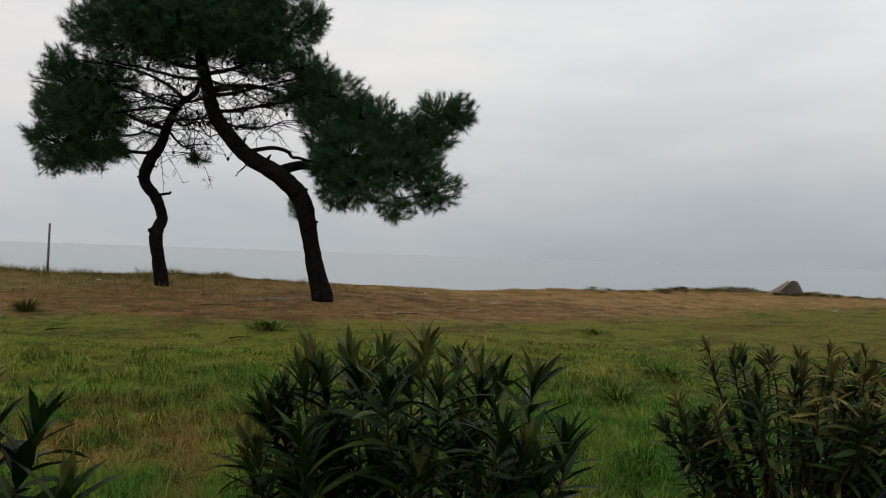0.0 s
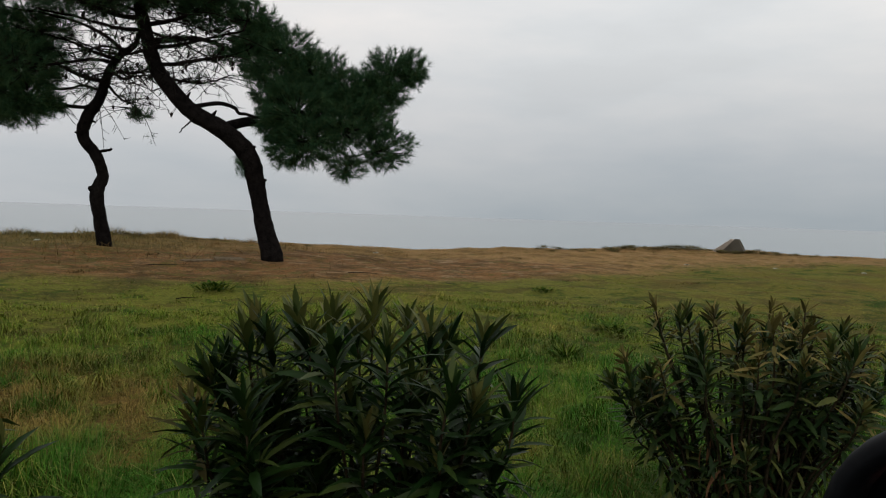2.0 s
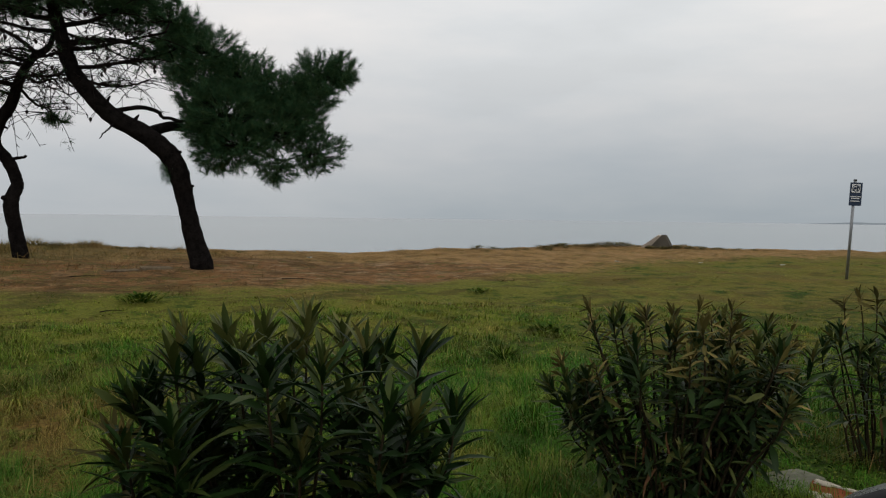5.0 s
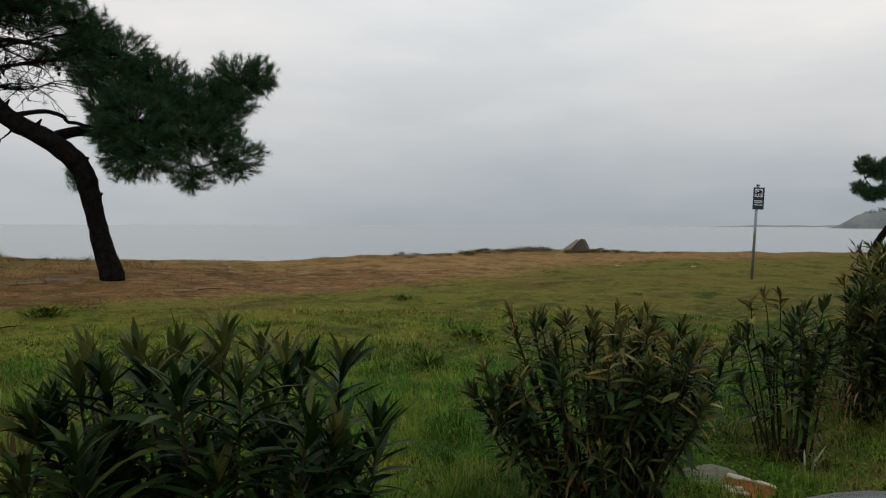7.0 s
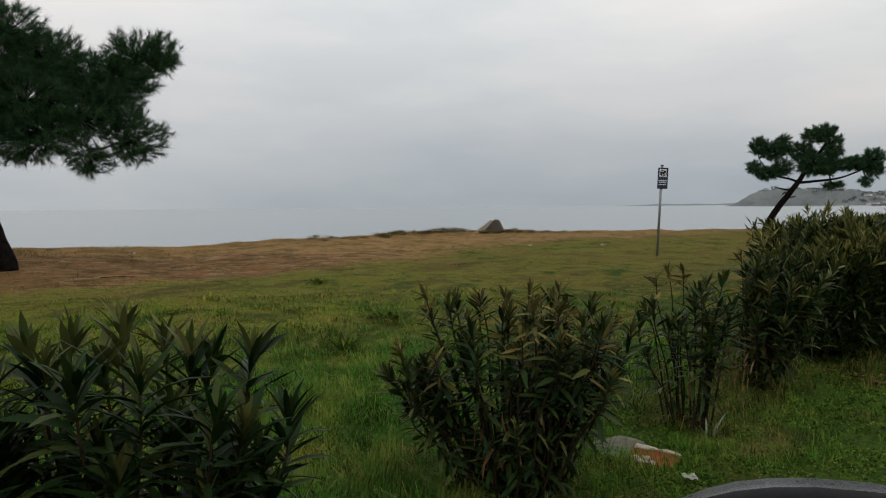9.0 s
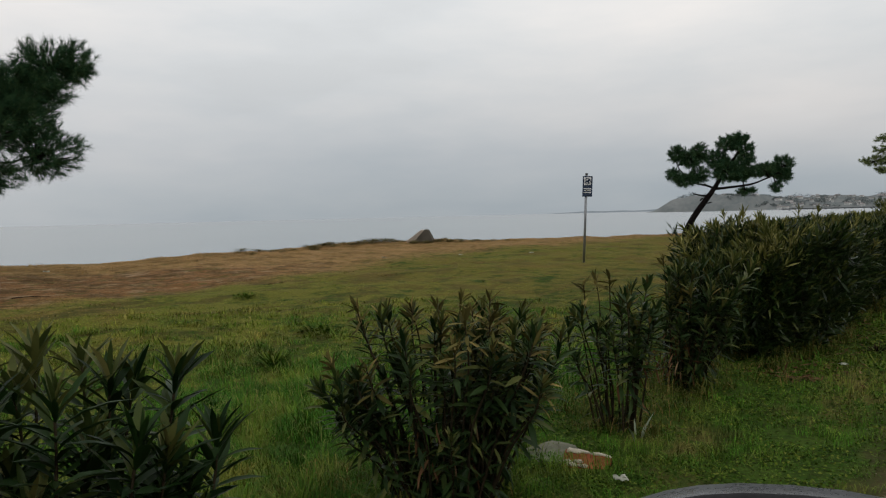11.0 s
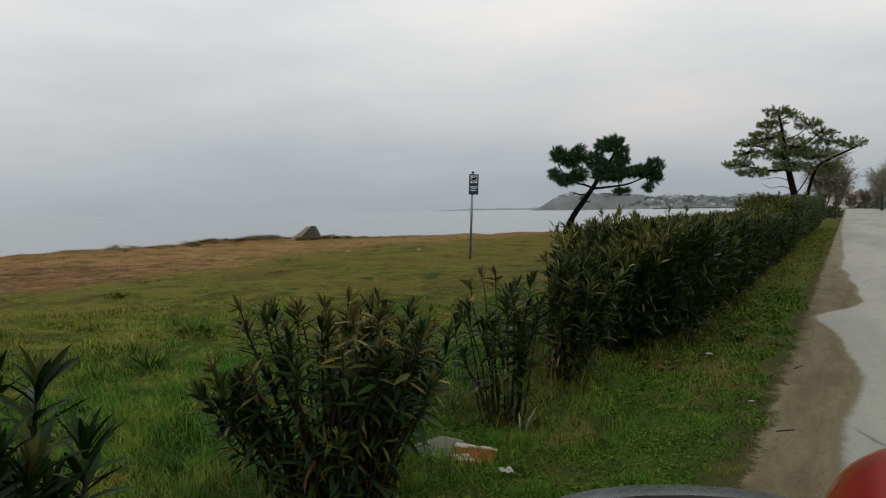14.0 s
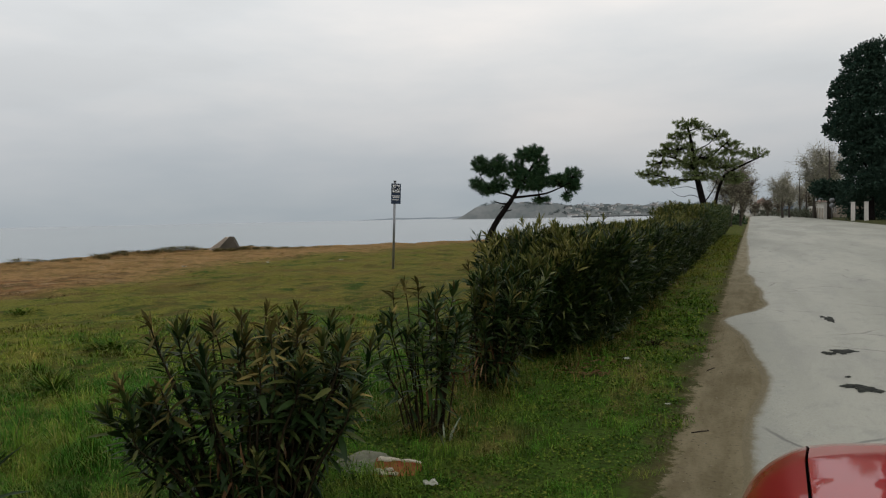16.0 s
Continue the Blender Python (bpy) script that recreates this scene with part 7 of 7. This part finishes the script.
def house(x, y, turn, w, d, h, storeys, label, wall=None, flat=False):
    """Walls, storeys of set-in windows with frames, and a roof."""
    ho = thing("house", pose(x, y, -0.1, 0, 0, turn), label, "house", "houses along the road")
    part("wall", box("house_wall", w, d, h, wall or M_PLASTER, 0.03, 0), ho)
    if flat:
        part("roof", box("flat_roof", w + 0.5, d + 0.5, 0.3, M_PLASTER, 0.03, h), ho)
    else:
        bm = bmesh.new()
        e = 0.5
        vs = [bm.verts.new(p) for p in ((-w / 2 - e, -d / 2 - e, h), (w / 2 + e, -d / 2 - e, h), (w / 2 + e, d / 2 + e, h), (-w / 2 - e, d / 2 + e, h), (-w / 4, 0, h + 1.7), (w / 4, 0, h + 1.7))]
        for q in ((0, 1, 5, 4), (1, 2, 5), (2, 3, 4, 5), (3, 0, 4), (3, 2, 1, 0)):
            bm.faces.new([vs[i] for i in q])
        part("roof", bm_mesh("roof", bm, M_ROOF), ho)
    for s in range(storeys):
        for i in range(max(2, int(w / 3))):
            n = max(2, int(w / 3))
            xx = -w / 2 + (i + 0.5) * w / n
            for sg in (-1, 1):
                wi = part("window", box("window_frame", 1.3, 0.12, 1.4, M_WHITE, 0.02), ho, pose(xx, sg * (d / 2), s * 3.0 + 1.6))
                part("pane", box("window_pane", 1.05, 0.02, 1.15, M_PANE), wi, pose(0, sg * 0.062, 0))
        for i in range(2):
            yy = -d / 4 + i * d / 2
            for sg in (-1, 1):
                wi = part("window", box("window_frame_end", 0.12, 1.2, 1.4, M_WHITE, 0.02), ho, pose(sg * w / 2, yy, s * 3.0 + 1.6))
                part("pane", box("window_pane_end", 0.02, 0.95, 1.15, M_PANE), wi, pose(sg * 0.062, 0, 0))


house(262, 2.2, 4, 10, 7, 6.6, 2, "white two-storey house at the road's bend", flat=True)
house(268, -3.2, 0, 10, 5, 4.2, 1, "low house with a tiled roof at the road's bend")
house(178, -17.0, 0, 11, 8, 3.2, 1, "low pale house behind the garden wall")
house(148, -18.0, 0, 12, 9, 3.4, 1, "low ochre house behind the garden wall", M_WALL)


def shed(x, y):
    s = thing("kiosk", pose(x, y, 0), "small pale blue kiosk at the roadside", "kiosk")
    part("wall", box("kiosk_wall", 3.0, 3.4, 3.0, M_SHED, 0.03, -0.05), s)
    part("roof", box("kiosk_roof", 3.4, 3.8, 0.18, M_PLASTER, 0.03, 2.95), s)
    part("hatch", box("kiosk_hatch", 0.06, 1.4, 0.9, M_PANE, 0.01), s, pose(-1.51, 0, 1.5))


shed(250, -10.0)


def kerb(x0, x1, y0, y1):
    a = Acc()
    p = spline([(x0, y0, 0.06), ((x0 + x1) / 2, y0 + 0.25, 0.06), (x1, y1, 0.06)], 14)
    tube(a, p, [0.16, 0.20], 6)
    tagged(part("kerb", a.mesh("kerb", M_CONC)), "pale concrete kerb curving at the junction", "kerb", kind="structure")


kerb(84, 122, 0.75, 0.95)
kerb(122, 235, 0.95, -0.7)

# ---- far shore ----


def headland():
    r = np.random.default_rng(3)
    ys = np.linspace(650, -260, 92)
    ds = np.array([0, 10, 24, 45, 70, 100, 140, 190, 260, 350, 500.0])
    ridge = np.interp(ys, [-260, 150, 270, 330, 396, 459, 520, 572, 609, 630, 640, 650], [20, 26, 26.5, 28, 26, 31, 33, 37, 27, 12, 3, 0])
    v = []
    for i, y in enumerate(ys):
        x0 = 1575 + (640 - y) * 0.24
        for d in ds:
            k = min(1, d / 45) ** 0.7 if y > 440 else min(1, d / 190)
            z = SEA_Z + 0.5 + ridge[i] * k * (1 + 0.07 * math.sin(y * 0.05 + d * 0.02) + 0.04 * math.sin(y * 0.17)) - 0.03 * max(0, d - 250)
            v.append((x0 + d, y, z if d > 0 else SEA_Z - 1))
    n = len(ds)
    f = [[i * n + k, i * n + k + 1, (i + 1) * n + k + 1, (i + 1) * n + k] for i in range(len(ys) - 1) for k in range(n - 1)]
    a = Acc()
    a.add(v, f)
    tagged(part("headland", a.mesh("headland", M_CAPE)), "hazy headland across the bay", "headland", kind="structure")

    def land(y, d):
        i = int(np.clip((650 - y) / 10, 0, 91))
        return 1575 + (640 - y) * 0.24 + d, SEA_Z + 0.5 + ridge[i] * (min(1, d / 45) ** 0.7 if y > 440 else min(1, d / 190))

    for i in range(110):
        y = float(r.uniform(-60, 400)) if i > 10 else float(r.uniform(400, 560))
        d = float(r.uniform(8, 190)) if i > 10 else float(r.uniform(120, 190))
        x, z = land(y, d)
        w, h = float(r.uniform(5, 15)), float(r.uniform(2.8, 5.6))
        b = thing("shore_house", pose(x, y, z - 1.0, 0, 0, float(r.uniform(-20, 20))), "small pale house on the hazy far shore", "house", "houses on the far shore")
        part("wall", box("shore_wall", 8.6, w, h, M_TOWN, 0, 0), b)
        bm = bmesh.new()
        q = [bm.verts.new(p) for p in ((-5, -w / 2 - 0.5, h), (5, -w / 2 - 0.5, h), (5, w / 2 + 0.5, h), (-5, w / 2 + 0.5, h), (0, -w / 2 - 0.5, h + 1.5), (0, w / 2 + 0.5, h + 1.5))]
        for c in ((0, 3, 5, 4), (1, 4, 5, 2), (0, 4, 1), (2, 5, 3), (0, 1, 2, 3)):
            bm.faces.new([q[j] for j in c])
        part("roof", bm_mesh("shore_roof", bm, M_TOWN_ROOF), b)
    O, D = [], []
    for i in range(210):
        y = float(r.uniform(-200, 600))
        d = float(r.uniform(30, 200)) if y > 400 else float(r.uniform(5, 200))
        x, z = land(y, d)
        n, s = 110, float(r.uniform(3, 6)) if y > 400 else float(r.uniform(3, 10))
        u = unit(r.normal(size=(n, 3))) * np.array([1, 1.4, 0.8])
        O.append(np.array([x, y, z + s * 0.3]) + u * s * r.uniform(0.4, 1.0, (n, 1)))
        D.append(u + r.normal(0, 0.5, (n, 3)))
    O, D = np.concatenate(O), np.concatenate(D)
    le = r.uniform(1.2, 2.4, len(O))
    v, f = lite_leaves(O, D, r.normal(size=(len(O), 3)), le, le * 0.7, r.uniform(0, 0.3, len(O)))
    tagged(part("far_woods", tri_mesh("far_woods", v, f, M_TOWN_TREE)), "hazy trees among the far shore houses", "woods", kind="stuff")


headland()


def pier():
    p = thing("pier", pose(1080, 190, SEA_Z), "long low pier across the bay", "pier")
    part("deck", box("pier_deck", 5, 118, 1.5, M_PIER, 0.05, 0.9), p)
    for i in range(16):
        part("pile", box("pier_pile", 1.2, 0.8, 2.6, M_PIER, 0.05, -1.2), p, pose(0, -56 + i * 7.5, 0))


pier()


def far_coast():
    a = Acc()
    n = 60
    v = []
    for i in range(n):
        s = i / (n - 1)
        h = 11 * min(1, s * 3.5) * (0.75 + 0.2 * math.sin(s * 9) + 0.12 * math.sin(s * 31)) + 6 * s
        x, y = 3883 + 420 * s, 2274 - 900 * s
        v += [(x, y, SEA_Z - 1), (x + 20, y, SEA_Z + h * 0.8), (x + 60, y, SEA_Z + h)]
    a.add(v, [[i * 3 + k, i * 3 + k + 1, (i + 1) * 3 + k + 1, (i + 1) * 3 + k] for i in range(n - 1) for k in range(2)])
    tagged(part("far_coast", a.mesh("far_coast", M_ISLE)), "faint hazy strip of coast on the horizon", "coast", kind="structure")


far_coast()


def buoy(x, y):
    b = thing("buoy", pose(x, y, SEA_Z), "small dark buoy floating off the beach", "buoy")
    a = Acc()
    tube(a, [(0, 0, -0.1), (0, 0, 0.1), (0, 0, 0.28), (0, 0, 0.36)], [0.14, 0.2, 0.17, 0.04], 12)
    part("float", a.mesh("float", M_RUBBER), b)


buoy(66, 40)
